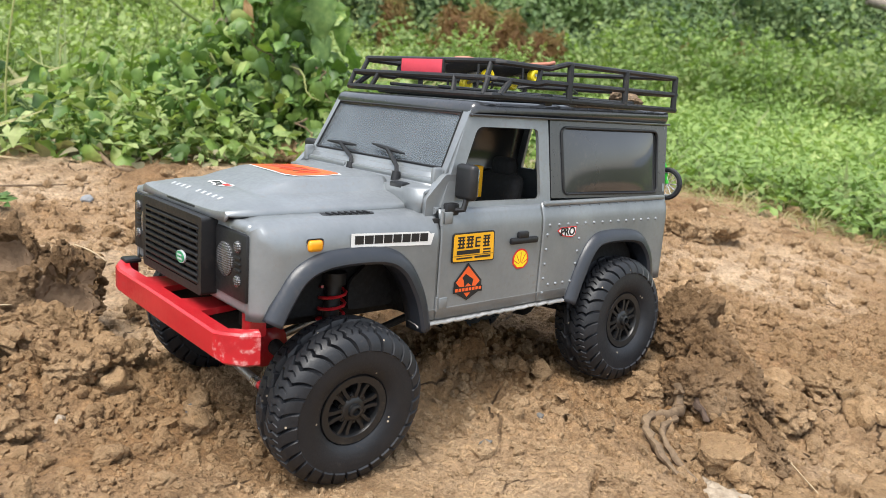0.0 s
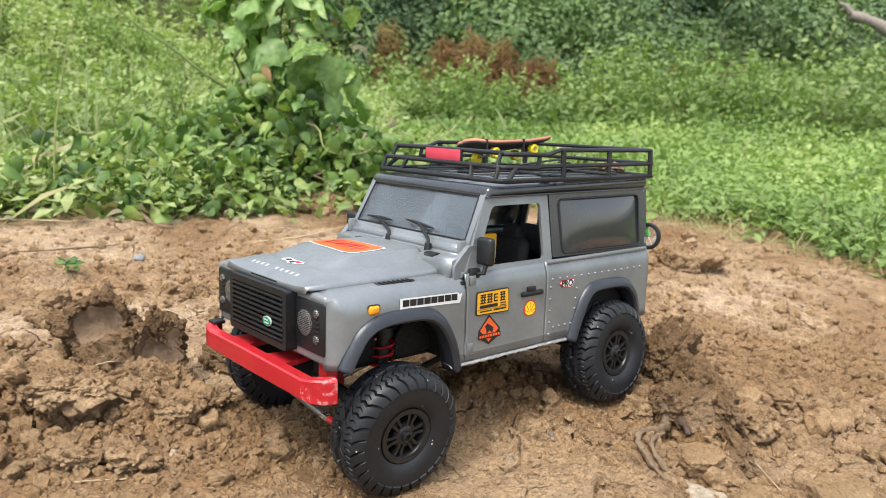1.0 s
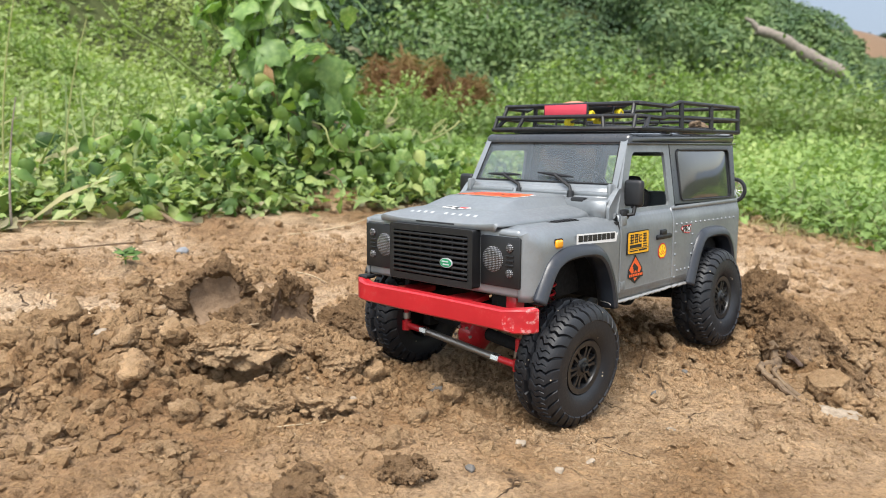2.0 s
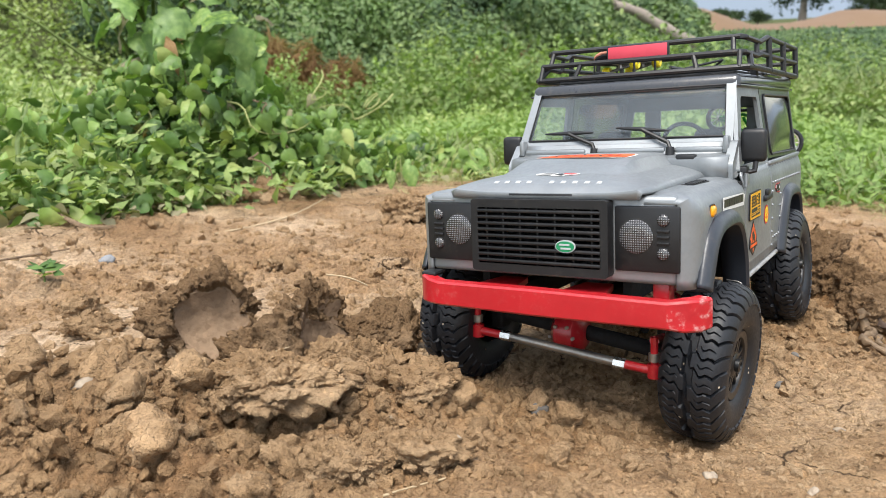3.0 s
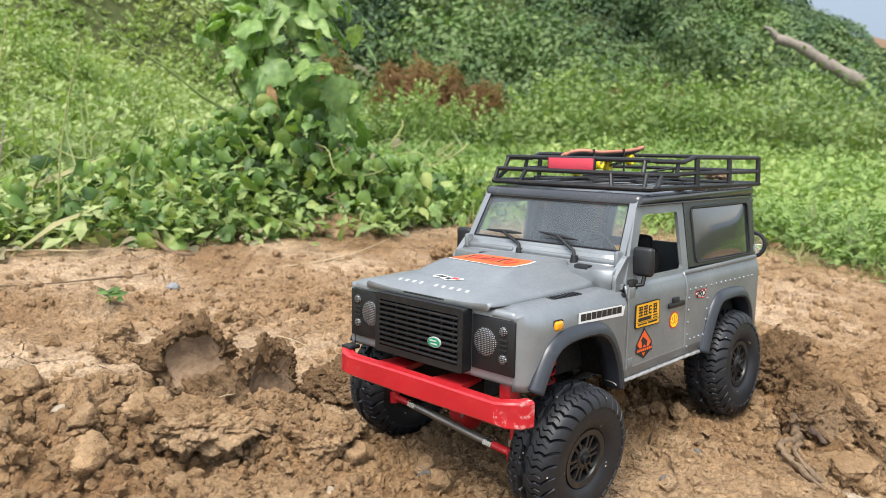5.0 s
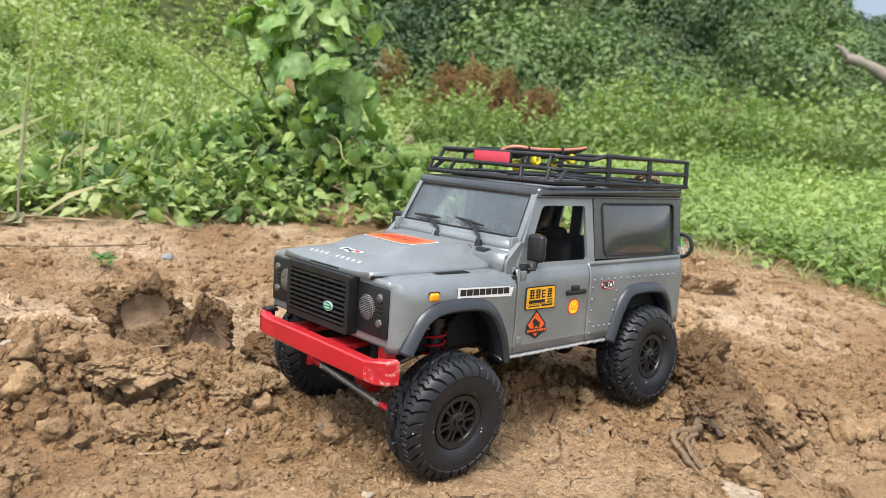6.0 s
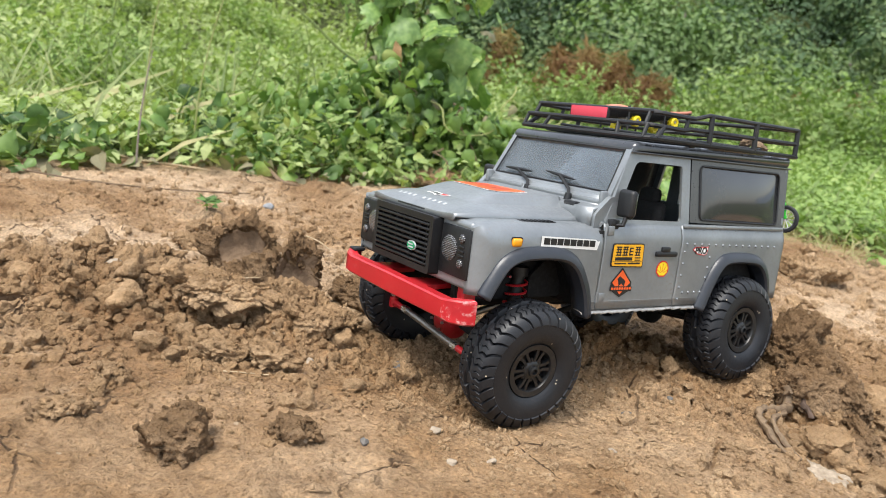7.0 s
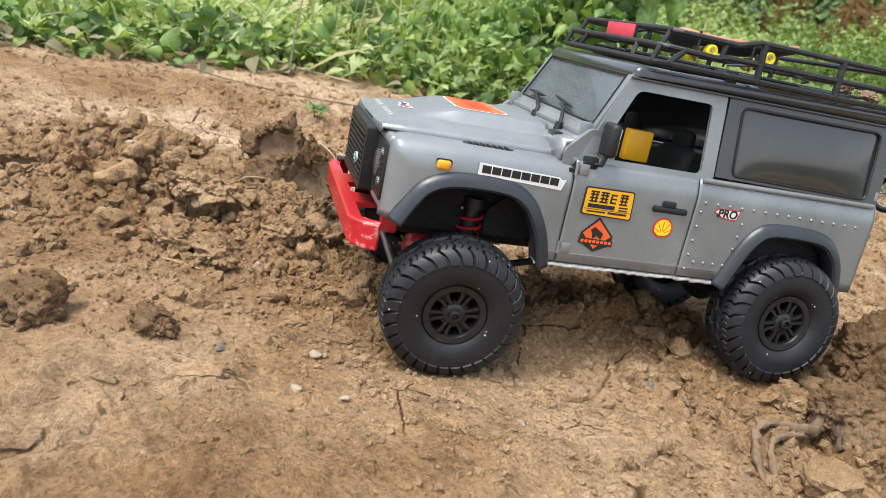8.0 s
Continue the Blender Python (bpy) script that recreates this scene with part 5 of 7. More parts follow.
pebble(-0.150, -0.165, 0.0036, 43, BLUESTONE, "small blue-grey pebble on the soil")
pebble(-0.105, -0.160, 0.0036, 44, PALESTONE, "pale crumpled stone on the soil")
pebble(-0.085, -0.148, 0.0026, 45, PALESTONE, "small white stone on the soil")


def loose_crumbs():
    r = np.random.default_rng(50)
    shapes = crumb_shapes(60, 2, 6) + crumb_shapes(66, 1, 6)
    spots = [(-0.31, -0.03, 0.08, 0.05, 1300, 0.0024), (-0.43, -0.06, 0.10, 0.07, 1000, 0.0028), (0.13, 0.06, 0.035, 0.07, 500, 0.0022), (-0.03, 0.04, 0.08, 0.045, 1000, 0.0017), (0.26, 0.17, 0.12, 0.15, 1100, 0.0034),
             (-0.10, -0.10, 0.22, 0.07, 1600, 0.0009), (-0.38, 0.33, 0.22, 0.15, 500, 0.0030), (-0.16, -0.02, 0.05, 0.03, 600, 0.0014), (0.10, -0.08, 0.14, 0.05, 900, 0.0009), (0.32, 0.70, 0.22, 0.15, 300, 0.006),
             (-0.22, 0.26, 0.32, 0.16, 2600, 0.0022), (0.24, 0.36, 0.18, 0.20, 2000, 0.0024), (-0.06, -0.11, 0.20, 0.06, 1600, 0.0014), (-0.28, -0.06, 0.10, 0.04, 700, 0.0020)]
    clouds = []
    for cx, cy, sx, sy, n, size in spots:
        x, y = r.normal(cx, sx, n), r.normal(cy, sy, n)
        s = np.minimum(size * np.exp(r.normal(0, 0.5, n)), size * 2.6)
        z = ground(x, y) + 0.15 * s
        kind = np.where(s > 0.0062, r.integers(6, size=n), 6 + r.integers(6, size=n))
        for k in range(12):
            m = kind == k
            if m.any():
                clouds.append(leaves(shapes[k], np.stack([x, y, z], -1)[m], s[m], turned(r, int(m.sum()), 0, 0.8)))
    v, f = joined(clouds)
    ob = new("loose_crumbs", array_mesh("loose_crumbs", v, f, CLOD, False))
    return tagged(ob, "loose crumbs and grit of dry tan soil", "crumbs", kind="stuff")


loose_crumbs()


def root(points, r, mat, label, name="dry_root", category="root"):
    pts = [Vector((x, y, at_ground(x, y) + h)) for x, y, h in points]
    fine = []
    for k in range(len(pts) - 1):
        p0, p1, p2, p3 = pts[max(k - 1, 0)], pts[k], pts[k + 1], pts[min(k + 2, len(pts) - 1)]
        for t in (0, 0.25, 0.5, 0.75):
            fine.append(0.5 * (2 * p1 + (p2 - p0) * t + (2 * p0 - 5 * p1 + 4 * p2 - p3) * t * t + (3 * p1 - p0 - 3 * p2 + p3) * t**3))
    fine.append(pts[-1])
    n = len(fine)
    bm = tube(bmesh.new(), fine, [r * (1 - 0.5 * k / n) * (1 + 0.22 * math.sin(2.1 * k) + 0.12 * math.sin(5.3 * k)) for k in range(n)], 10)
    for v in bm.verts:
        v.co += 0.6 * r * noise.noise_vector(v.co * 260)
    return tagged(part(name, bm, mat), label, category, "roots and straws on the soil")


root([(0.108, 0.050, 0.012), (0.107, 0.042, 0.010), (0.104, 0.032, 0.008), (0.096, 0.026, 0.007), (0.086, 0.022, 0.007), (0.080, 0.006, 0.006), (0.083, -0.012, 0.004), (0.092, -0.030, 0.001)], 0.0034, DRYROOT, "thick curled dry root lying on the soil")
root([(0.101, 0.024, 0.009), (0.092, 0.014, 0.006), (0.089, 0.000, 0.005), (0.093, -0.014, 0.004), (0.102, -0.028, 0.001)], 0.0022, DRYROOT, "dry curled root beside a thicker one")
root([(0.114, 0.050, 0.010), (0.118, 0.040, 0.007), (0.121, 0.026, 0.003)], 0.0030, DARKROOT, "dark stub of root standing out of the soil")
root([(0.104, 0.052, 0.004), (0.106, 0.046, 0.012), (0.107, 0.040, 0.022)], 0.0020, DRYROOT, "dry root standing up against the soil heap")
root([(0.128, 0.030, 0.004), (0.131, 0.036, 0.010), (0.134, 0.044, 0.016)], 0.0018, DRYROOT, "pale forked root among soil clods")
root([(0.148, 0.100, 0.006), (0.154, 0.078, 0.009), (0.158, 0.052, 0.008), (0.158, 0.028, 0.006), (0.150, 0.004, 0.003)], 0.0036, DRYROOT, "long half-buried root crusted with soil")
root([(0.165, 0.02, 0.004), (0.172, -0.02, 0.002), (0.165, -0.06, 0.002)], 0.0005, STRAW, "thin straw on the soil", "straw", "straw")
root([(-0.302, -0.014, 0.006), (-0.296, -0.006, 0.020), (-0.286, 0.002, 0.030)], 0.0006, STRAW, "thin pale straw leaning on a clod", "straw", "straw")
root([(-0.262, 0.032, 0.060), (-0.250, 0.028, 0.058), (-0.240, 0.026, 0.056)], 0.0006, STRAW, "short straw stuck in a clod", "straw", "straw")
root([(-0.255, -0.116, 0.001), (-0.240, -0.112, 0.001), (-0.228, -0.110, 0.001)], 0.0006, STRAW, "short straw on the soil", "straw", "straw")
root([(-0.90, 0.34, 0.008), (-0.74, 0.30, 0.006), (-0.60, 0.34, 0.006), (-0.48, 0.44, 0.006)], 0.0014, DRYROOT, "long dry vine stem trailing over the soil", "trailing_twig", "twig")
root([(-0.86, 0.50, 0.010), (-0.72, 0.47, 0.008), (-0.60, 0.50, 0.008)], 0.0018, STRAW, "pale dry stem at the weeds' edge", "trailing_twig", "twig")
root([(-0.36, 0.50, 0.002), (-0.28, 0.58, 0.003), (-0.22, 0.70, 0.004)], 0.0012, STRAW, "pale dry stem on the far soil", "trailing_twig", "twig")
root([(-0.56, 0.60, 0.02), (-0.51, 0.55, 0.004), (-0.47, 0.53, 0.002)], 0.003, DRYROOT, "dry brown twig under the vine", "twig", "twig")


def seedling(x, y, size, seed):
    r = np.random.default_rng(seed)
    z = at_ground(x, y)
    thing = new("seedling")
    thing.location = (x, y, z)
    tagged(thing, "small green seedling growing from bare soil", "seedling", "seedlings on the soil")
    part("stem", tube(bmesh.new(), [(0, 0, -0.002), (0.001, 0, size * 0.4)], 0.0009, 6), STEM, thing)
    n = 14
    p = np.stack([r.normal(0, size * 0.22, n), r.normal(0, size * 0.22, n), size * r.uniform(0.25, 0.6, n)], -1)
    v, f = leaves(OVAL, p, size * r.uniform(0.5, 0.9, n), turned(r, n, 0.25, 0.3))
    child("foliage", array_mesh("foliage", v, f, VINE), thing)


for k, (x, y, size) in enumerate([(-0.478, 0.273, 0.021)]):
    seedling(x, y, size, 90 + k)

# a flattened scrap of pale bark at the foot of the soil heap
bm = clod_mesh(77, 5, (0.023, 0.0105, 0.0042), 0.40)
scrap = part("bark_scrap", bm, CHALK, None, "", 1.0, 180)
scrap.location, scrap.rotation_euler = (0.116, -0.036, at_ground(0.116, -0.036) + 0.0015), (0.10, 0.10, -0.75)
tagged(scrap, "flat whitish bark scrap pressed into the soil", "bark")


# ---- the model car: x forward, y to its left, z up, in millimetres from the middle of the wheelbase at hub height ----
car = new("model_car")
tagged(car, "grey and black toy off-road car with red bumper, on muddy soil", "toy car")
car.matrix_world = Matrix(((-0.7064, 0.7074, 0.0232, -0.0562), (-0.7009, -0.7038, 0.1163, 0.0559), (0.0986, 0.0658, 0.9929, -0.0052), (0, 0, 0, 1)))


def cpart(name, bm, mat, parent=None, label="", sharp=38.0):
    return part(name, bm, mat, parent or car, label, 0.001, sharp)


def box(bm, lo, hi, bevel=0.0, seg=2):
    made = bmesh.ops.create_cube(bm, size=1.0)["verts"]
    lo, hi = Vector(lo), Vector(hi)
    for v in made:
        v.co = Vector((lo[k] + (v.co[k] + 0.5) * (hi[k] - lo[k]) for k in range(3)))
    if bevel:
        edges = list({e for v in made for e in v.link_edges})
        bmesh.ops.bevel(bm, geom=edges, offset=bevel, segments=seg, profile=0.5, affect="EDGES")
    return bm


def boxed(lo, hi, bevel=0.0, seg=2):
    return box(bmesh.new(), lo, hi, bevel, seg)


def rod(p, q, r, seg=10, r2=None):
    return tube(bmesh.new(), [p, q], [r, r if r2 is None else r2], seg)


def bent(points, r, seg=8):
    return tube(bmesh.new(), points, r, seg)


def grid(rows, close=False):
    """A sheet from rows of places, all of one length."""
    bm = bmesh.new()
    vs = [[bm.verts.new(p) for p in row] for row in rows]
    for a, b in zip(vs, vs[1:]):
        for j in range(len(a) - 1):
            bm.faces.new((a[j], a[j + 1], b[j + 1], b[j]))
    return bm


def thick(ob, mm):
    s = ob.modifiers.new("thickness", "SOLIDIFY")
    s.thickness, s.offset = mm * 0.001, 0.0
    return ob


def rounded(corners, r, seg=4):
    """The outline of a polygon with rounded corners; always len(corners) * (seg + 1) places."""
    out, n = [], len(corners)
    rs = r if isinstance(r, (list, tuple)) else [r] * n
    for k in range(n):
        p, a, b = (Vector(corners[j]) for j in (k, k - 1, (k + 1) % n))
        q0, q1 = p + (a - p).normalized() * rs[k], p + (b - p).normalized() * rs[k]
        for j in range(seg + 1):
            t = j / seg
            out.append((1 - t) ** 2 * q0 + 2 * t * (1 - t) * p + t * t * q1)
    return out


def frame_plate(outer, inner, place, depth):
    """A plate with an opening: outlines in two dimensions, laid out by place(u, v, d) with d from 0 to depth."""
    bm = bmesh.new()
    loops = [[bm.verts.new(place(p[0], p[1], d)) for p in loop] for d in (0, depth) for loop in (outer, inner)]
    n = len(outer)
    for a, b in ((0, 1), (3, 2), (2, 0), (1, 3)):
        for j in range(n):
            k = (j + 1) % n
            bm.faces.new((loops[a][j], loops[a][k], loops[b][k], loops[b][j]))
    return bm


def plate(outline, place, depth):
    bm = bmesh.new()
    a = [bm.verts.new(place(p[0], p[1], 0)) for p in outline]
    b = [bm.verts.new(place(p[0], p[1], depth)) for p in outline]
    bm.faces.new(a)
    bm.faces.new(b[::-1])
    for j in range(len(a)):
        k = (j + 1) % len(a)
        bm.faces.new((a[j], b[j], b[k], a[k]))
    return bm


def lathe(profile, seg, axis_at=(0, 0, 0)):
    """A body turned about y: profile of (radius, y)."""
    bm = bmesh.new()
    ax = Vector(axis_at)
    rings = [[bm.verts.new(ax + Vector((r * math.cos(a), y, r * math.sin(a)))) for a in (2 * math.pi * j / seg for j in range(seg))] for r, y in profile]
    for a, b in zip(rings, rings[1:]):
        for j in range(seg):
            k = (j + 1) % seg
            bm.faces.new((a[j], a[k], b[k], b[j]))
    return bm


def lerp(x, xs, ys):
    return float(np.interp(x, xs, ys))


def side_y(z):
    """How far out the flank stands at a height: upright below the shoulder, leaning in above it."""
    return lerp(z, [20, 70, 76, 80, 84, 132], [72, 72, 71.6, 70.2, 69, 61.8])


FRONT_ARCH = [(56.5, 24), (60, 38), (64.5, 48), (71.5, 58), (82, 64.5), (99, 66.5), (119, 65.3), (131, 60), (138.5, 50), (144.5, 39)]
REAR_ARCH = [(-51.5, 24), (-57, 38), (-62.5, 50), (-69, 58.5), (-78, 62.6), (-99, 63), (-116, 60.5), (-126, 53), (-132, 43), (-136, 28)]


def arch_z(x):
    if 56.5 <= x <= 144.5:
        return lerp(x, [p[0] for p in FRONT_ARCH], [p[1] for p in FRONT_ARCH])
    if -136 <= x <= -51.5:
        return lerp(-x, [-p[0] for p in REAR_ARCH], [p[1] for p in REAR_ARCH])
    return 27.5 if -51.5 < x < 56.5 else (39.0 if x > 0 else 29.0)


def flank(x0, x1, side, top=84.0, n=60):
    rows = []
    for x in np.linspace(x0, x1, n):
        low = arch_z(x)
        rows.append([(x, side * side_y(z), z) for z in np.r_[np.linspace(low, 70, 8), 73, 75.5, 78, 80.5, top]])
    return grid(rows)


def wing(side):
    rows = []
    for x in np.r_[np.linspace(51.2, 138, 56), np.linspace(139, 150.5, 12)]:
        d = 12.6 - math.sqrt(max(0, 12.6**2 - max(0, x - 138) ** 2))
        low = arch_z(x)
        prof = [(72, low + (69 - low) * t) for t in np.linspace(0, 1, 8)] + [(71.5, 73), (70.2, 76.2), (67.8, 78.9), (64.5, 80.5), (60, 81.2), (49.5, 81.3)]
        rows.append([(x, side * min(y, 72 - 0.72 * d), min(z, 81.3 - 0.42 * d) if z > low else z) for y, z in prof])
    return grid(rows)


def flare(arch, side):
    rows = []
    pts = [Vector((x, z)) for x, z in arch]
    fine = []
    for k in range(len(pts) - 1):
        p0, p1, p2, p3 = pts[max(k - 1, 0)], pts[k], pts[k + 1], pts[min(k + 2, len(pts) - 1)]
        for t in (0, 0.2, 0.4, 0.6, 0.8):
            fine.append(0.5 * (2 * p1 + (p2 - p0) * t + (2 * p0 - 5 * p1 + 4 * p2 - p3) * t * t + (3 * p1 - p0 - 3 * p2 + p3) * t**3))
    fine.append(pts[-1])
    mid = Vector(((pts[0].x + pts[-1].x) / 2, 26))
    for k, p in enumerate(fine):
        t = (fine[min(k + 1, len(fine) - 1)] - fine[max(k - 1, 0)]).normalized()
        out = Vector((-t.y, t.x))
        if out.dot(p - mid) < 0:
            out = -out
        sec = [(2.2, 71.6), (1.7, 73.4), (0.6, 75.0), (-1.6, 76.4), (-3.8, 76.8), (-4.8, 75.8), (-5.0, 70), (-5.0, 64)]
        rows.append([(p.x + out.x * o, side * y, p.y + out.y * o) for o, y in sec])
    return grid(rows)


def bonnet_z(x, y):
    dome = lerp(x, [50, 120, 134, 143, 149, 152.5], [7.4, 6.8, 6.2, 4.2, 1.2, -2.2])
    rise = lerp(x, [50, 108, 122, 131], [5.8, 6.0, 2.6, 0])
    a = abs(y)
    return 83.2 + 0.82 * dome * (1 - (a / 52.0) ** 4.0) + rise * float(step(35.0, 28.5, a))


for side in (1, -1):
    tag = "grey front wing with rounded shoulder" if side > 0 else ""
    thick(cpart("front_wing", wing(side), GREY, car, tag), 1.4)
    thick(cpart("rear_quarter", flank(-25.5, -147.0, side, n=70), GREY, car), 1.4)
    thick(cpart("arch_flare", flare(FRONT_ARCH, side), FLARE, car, "dark slate plastic wheel-arch flare"), 1.2)
    thick(cpart("arch_flare", flare(REAR_ARCH, side), FLARE, car, "dark slate plastic wheel-arch flare"), 1.2)

    # near-black sheets added inside the arches to keep them dark
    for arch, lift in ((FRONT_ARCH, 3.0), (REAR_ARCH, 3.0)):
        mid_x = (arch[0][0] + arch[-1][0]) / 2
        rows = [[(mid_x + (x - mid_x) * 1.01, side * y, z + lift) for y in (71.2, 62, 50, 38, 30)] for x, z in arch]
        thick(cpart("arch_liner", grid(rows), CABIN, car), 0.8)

    def up_side(u, v, d, s=side):
        return (u, s * (side_y(v) - d), v)

    # door: lower skin, and the frame round the open window
    door = thick(cpart("door", flank(-24.6, 50.4, side, 83.5), GREY, car), 1.4)
    thing = cpart("window_frame", frame_plate(rounded([(49.2, 83.5), (28.2, 130.5), (-32.5, 130.5), (-33.5, 83.5)], [2, 3, 2, 1]), rounded([(40.5, 86.4), (21.8, 124.6), (-24.2, 124.4), (-25.2, 86.2)], [3, 4, 3, 3]), up_side, 2.2), GREY, door)
    bm = boxed((-20.5, side * 73.2 - 1.6, 62.6), (1.0, side * 73.2 + 1.6, 66.2), 1.2)
    box(bm, (-12.5, side * 73.0 - 1.0, 65.6), (-4.5, side * 73.0 + 1.6, 69.4), 0.8)
    cpart("handle", bm, BLACK, door, "black plastic door handle")
    for z in (35.5, 79.5):
        bm = boxed((43.5, side * 72.2 - 0.8, z - 3), (49.0, side * 72.2 + 0.9, z + 3), 0.5)
        tube(bm, [(50.6, side * 72.6, z - 3.6), (50.6, side * 72.6, z + 3.6)], 0.9, 8)
        cpart("hinge", bm, GREY, door)
    # dark strips added behind the door gaps so the seams stay dark
    for x in (-25.0, 50.8):
        cpart("seam_backing", boxed((x - 3, side * 69.6 - 1.2, 29), (x + 3, side * 69.6 + 1.0, 79), 0.3), CABIN, car)
    # black rear panel with its dark pane
    panel = cpart("side_panel", frame_plate(rounded([(-34.2, 86.2), (-34.0, 130), (-151.4, 130), (-147.4, 84.2)], 1.0), rounded([(-45, 88.2), (-43.5, 126), (-139.5, 126), (-138, 86.5)], [4, 5, 5, 4]), up_side, 2.0), ROOF, car, "black rear side panel round a dark pane")
    bm = bmesh.new()
    rows = []
    for s in np.linspace(-1, 1, 25):
        row = []
        for t in np.linspace(-1, 1, 17):
            v = 106.6 + 19.4 * t
            u = -91 + (46.6 + 0.7 * t) * s
            bulge = 3.4 * (1 - abs(s) ** 3) * (1 - abs(t) ** 2.4)
            row.append(up_side(u, v, 0.7 - bulge))
        rows.append(row)
    bm.free()
    bm = grid(rows)
    cpart("pane", bm, SMOKE, panel, "glossy smoked window pane", 80)
    bm = bmesh.new()
    around = rounded([(-45, 88.2), (-43.5, 126), (-139.5, 126), (-138, 86.5)], [4, 5, 5, 4])
    tube(bm, [up_side(p[0], p[1], -0.3) for p in around + around[:1]], 0.8, 6, False)
    cpart("seal", bm, BLACK, panel)
    # belt rail under the panel
    cpart("belt_rail", boxed((-145, side * 70.2 - 1.5, 82.2), (-26.5, side * 70.2 + 1.5, 85.0), 1.0), GREY, car)
    # crease along the sill, and the torn sheet under it
    cpart("sill_crease", boxed((-50.0, side * 72.1 - 0.6, 32.2), (58.0, side * 72.1 + 0.7, 33.2), 0.4), GREY, car)
    rows = []
    r = np.random.default_rng(5)
    for x in np.linspace(-57, 63, 46):
        j = r.uniform(-1.0, 1.4)
        rows.append([(x, side * 66, 27.0), (x, side * (71.6 + 0.2 * j), 26.4), (x, side * (73.0 + 0.6 * j), 25.6 + 0.5 * j), (x, side * (73.6 + 0.8 * j), 24.6 + 0.8 * j)])
    thick(cpart("side_step", grid(rows), ALLOY, car, "pale bent sheet-metal side step with torn edge"), 0.7)
    # mirror on its arm
    mirror = cpart("wing_mirror", boxed((34.0, side * 73.6 - 6.8, 88.4), (39.5, side * 73.6 + 6.8, 106.4), 2.4, 3), BLACK, car, "black plastic wing mirror")
    cpart("glass", boxed((33.4, side * 73.6 - 5.4, 90.4), (34.2, side * 73.6 + 5.4, 104.4), 0.3), MIRROR, mirror)
    bm = bent([(41.5, side * 66.5, 83.5), (41, side * 71, 83.0), (38.5, side * 74.5, 83.6), (37, side * 75, 90)], 1.5)
    box(bm, (38.5, side * 68.6 - 3.0, 80.2), (47.0, side * 68.6 + 3.4, 86.6), 1.2)
    cpart("arm", bm, BLACK, mirror)
    # amber side lamp
    lamp = cpart("side_lamp", boxed((118.4, side * 72.2 - 1.0, 68.0), (127.2, side * 72.2 + 0.5, 74.2), 1.4), BLACK, car)
    cpart("lens", boxed((119.0, side * 72.4 - 1.0, 68.5), (126.6, side * 72.4 + 1.5, 73.7), 1.6, 3), AMBER, lamp, "amber plastic lens")
    # vent on the wing top
    vent = cpart("wing_vent", plate(rounded([(82, 56.5), (110, 53.5), (112, 60.5), (84, 62)], 2), lambda u, v, d, s=side: (u, s * v, 81.0 + d), 1.0), BLACK, car, "black wing-top air vent")
    for k in range(7):
        cpart("slat", boxed((86 + 3.4 * k, side * 58.2 - 2.6, 81.9), (87.4 + 3.4 * k, side * 58.2 + 2.6, 82.7), 0.2), BLACK, vent)

# rivets along the rear quarter, one mesh shared by all
bm = bmesh.new()
bmesh.ops.create_icosphere(bm, subdivisions=2, radius=0.0010)
rivet_mesh = bpy.data.meshes.new("rivet")
bm.to_mesh(rivet_mesh)
bm.free()
rivet_mesh.materials.append(GREY)
RIVETS = [(-31 - 8.0 * k, 71.5 - 0.12 * k) for k in range(14)] + [(-29.5, 66 - 8.5 * k) for k in range(5)] + [(-58 + 0.6 * k, 62 - 7.5 * k) for k in range(4)]
RIVETS += [(-34 - 6.5 * k, 36.5) for k in range(4)] + [(-31 - 9.2 * k, 81.5) for k in range(12)]
for x, z in RIVETS:
    y = side_y(z) + (0.6 if z < 80 else 0.2)
    child("rivet", rivet_mesh, car, at=Matrix.Translation((x * 0.001, y * 0.001, z * 0.001)))

# bonnet
rows = [[(x, y, bonnet_z(x, y)) for y in np.linspace(-52, 52, 61)] for x in np.r_[np.linspace(55, 130, 30), np.linspace(132, 152.5, 16)]]
for row in rows:
    row[0], row[-1] = (row[0][0], -52.9, 81.6), (row[-1][0], 52.9, 81.6)
rows = [[(x, y * (1 - 0.07 * max(0.0, (x - 138) / 15) ** 2), z) for x, y, z in row] for row in rows]
rows.append([(153.2, y * 0.925, min(79.0, bonnet_z(152.5, y))) for y in np.linspace(-52, 52, 61)])
bonnet = thick(cpart("bonnet", grid(rows), GREY, car, "grey bonnet with raised centre and stickers", 24), 1.2)
cpart("slot", boxed((147.5, -17, 79.2), (153.4, 17, 81.6), 0.8), BLACK, bonnet)
for k, y in enumerate(np.linspace(-27, 27, 10)):
    if k == 4:
        continue
    bm = plate([(144.6, y - 1.2), (146.8, y - 1.2), (146.8, y + 1.2), (144.6, y + 1.2)], lambda u, v, d: (u, v, bonnet_z(u, v) + 0.62 + d), 0.25)
    cpart("lettering_bar", bm, PALE, bonnet)


def conform(name, outline, mat, lift, parent):
    """A sticker that follows the bonnet."""
    pts = [Vector(p) for p in outline]
    mid = sum(pts, Vector((0, 0))) / len(pts)
    rows = [[(p.x, p.y, bonnet_z(p.x, p.y) + lift) for p in (mid.lerp(q, t) for t in (0.02, 0.35, 0.7, 1.0))] for q in pts + pts[:1]]
    return cpart(name, grid(rows), mat, parent)


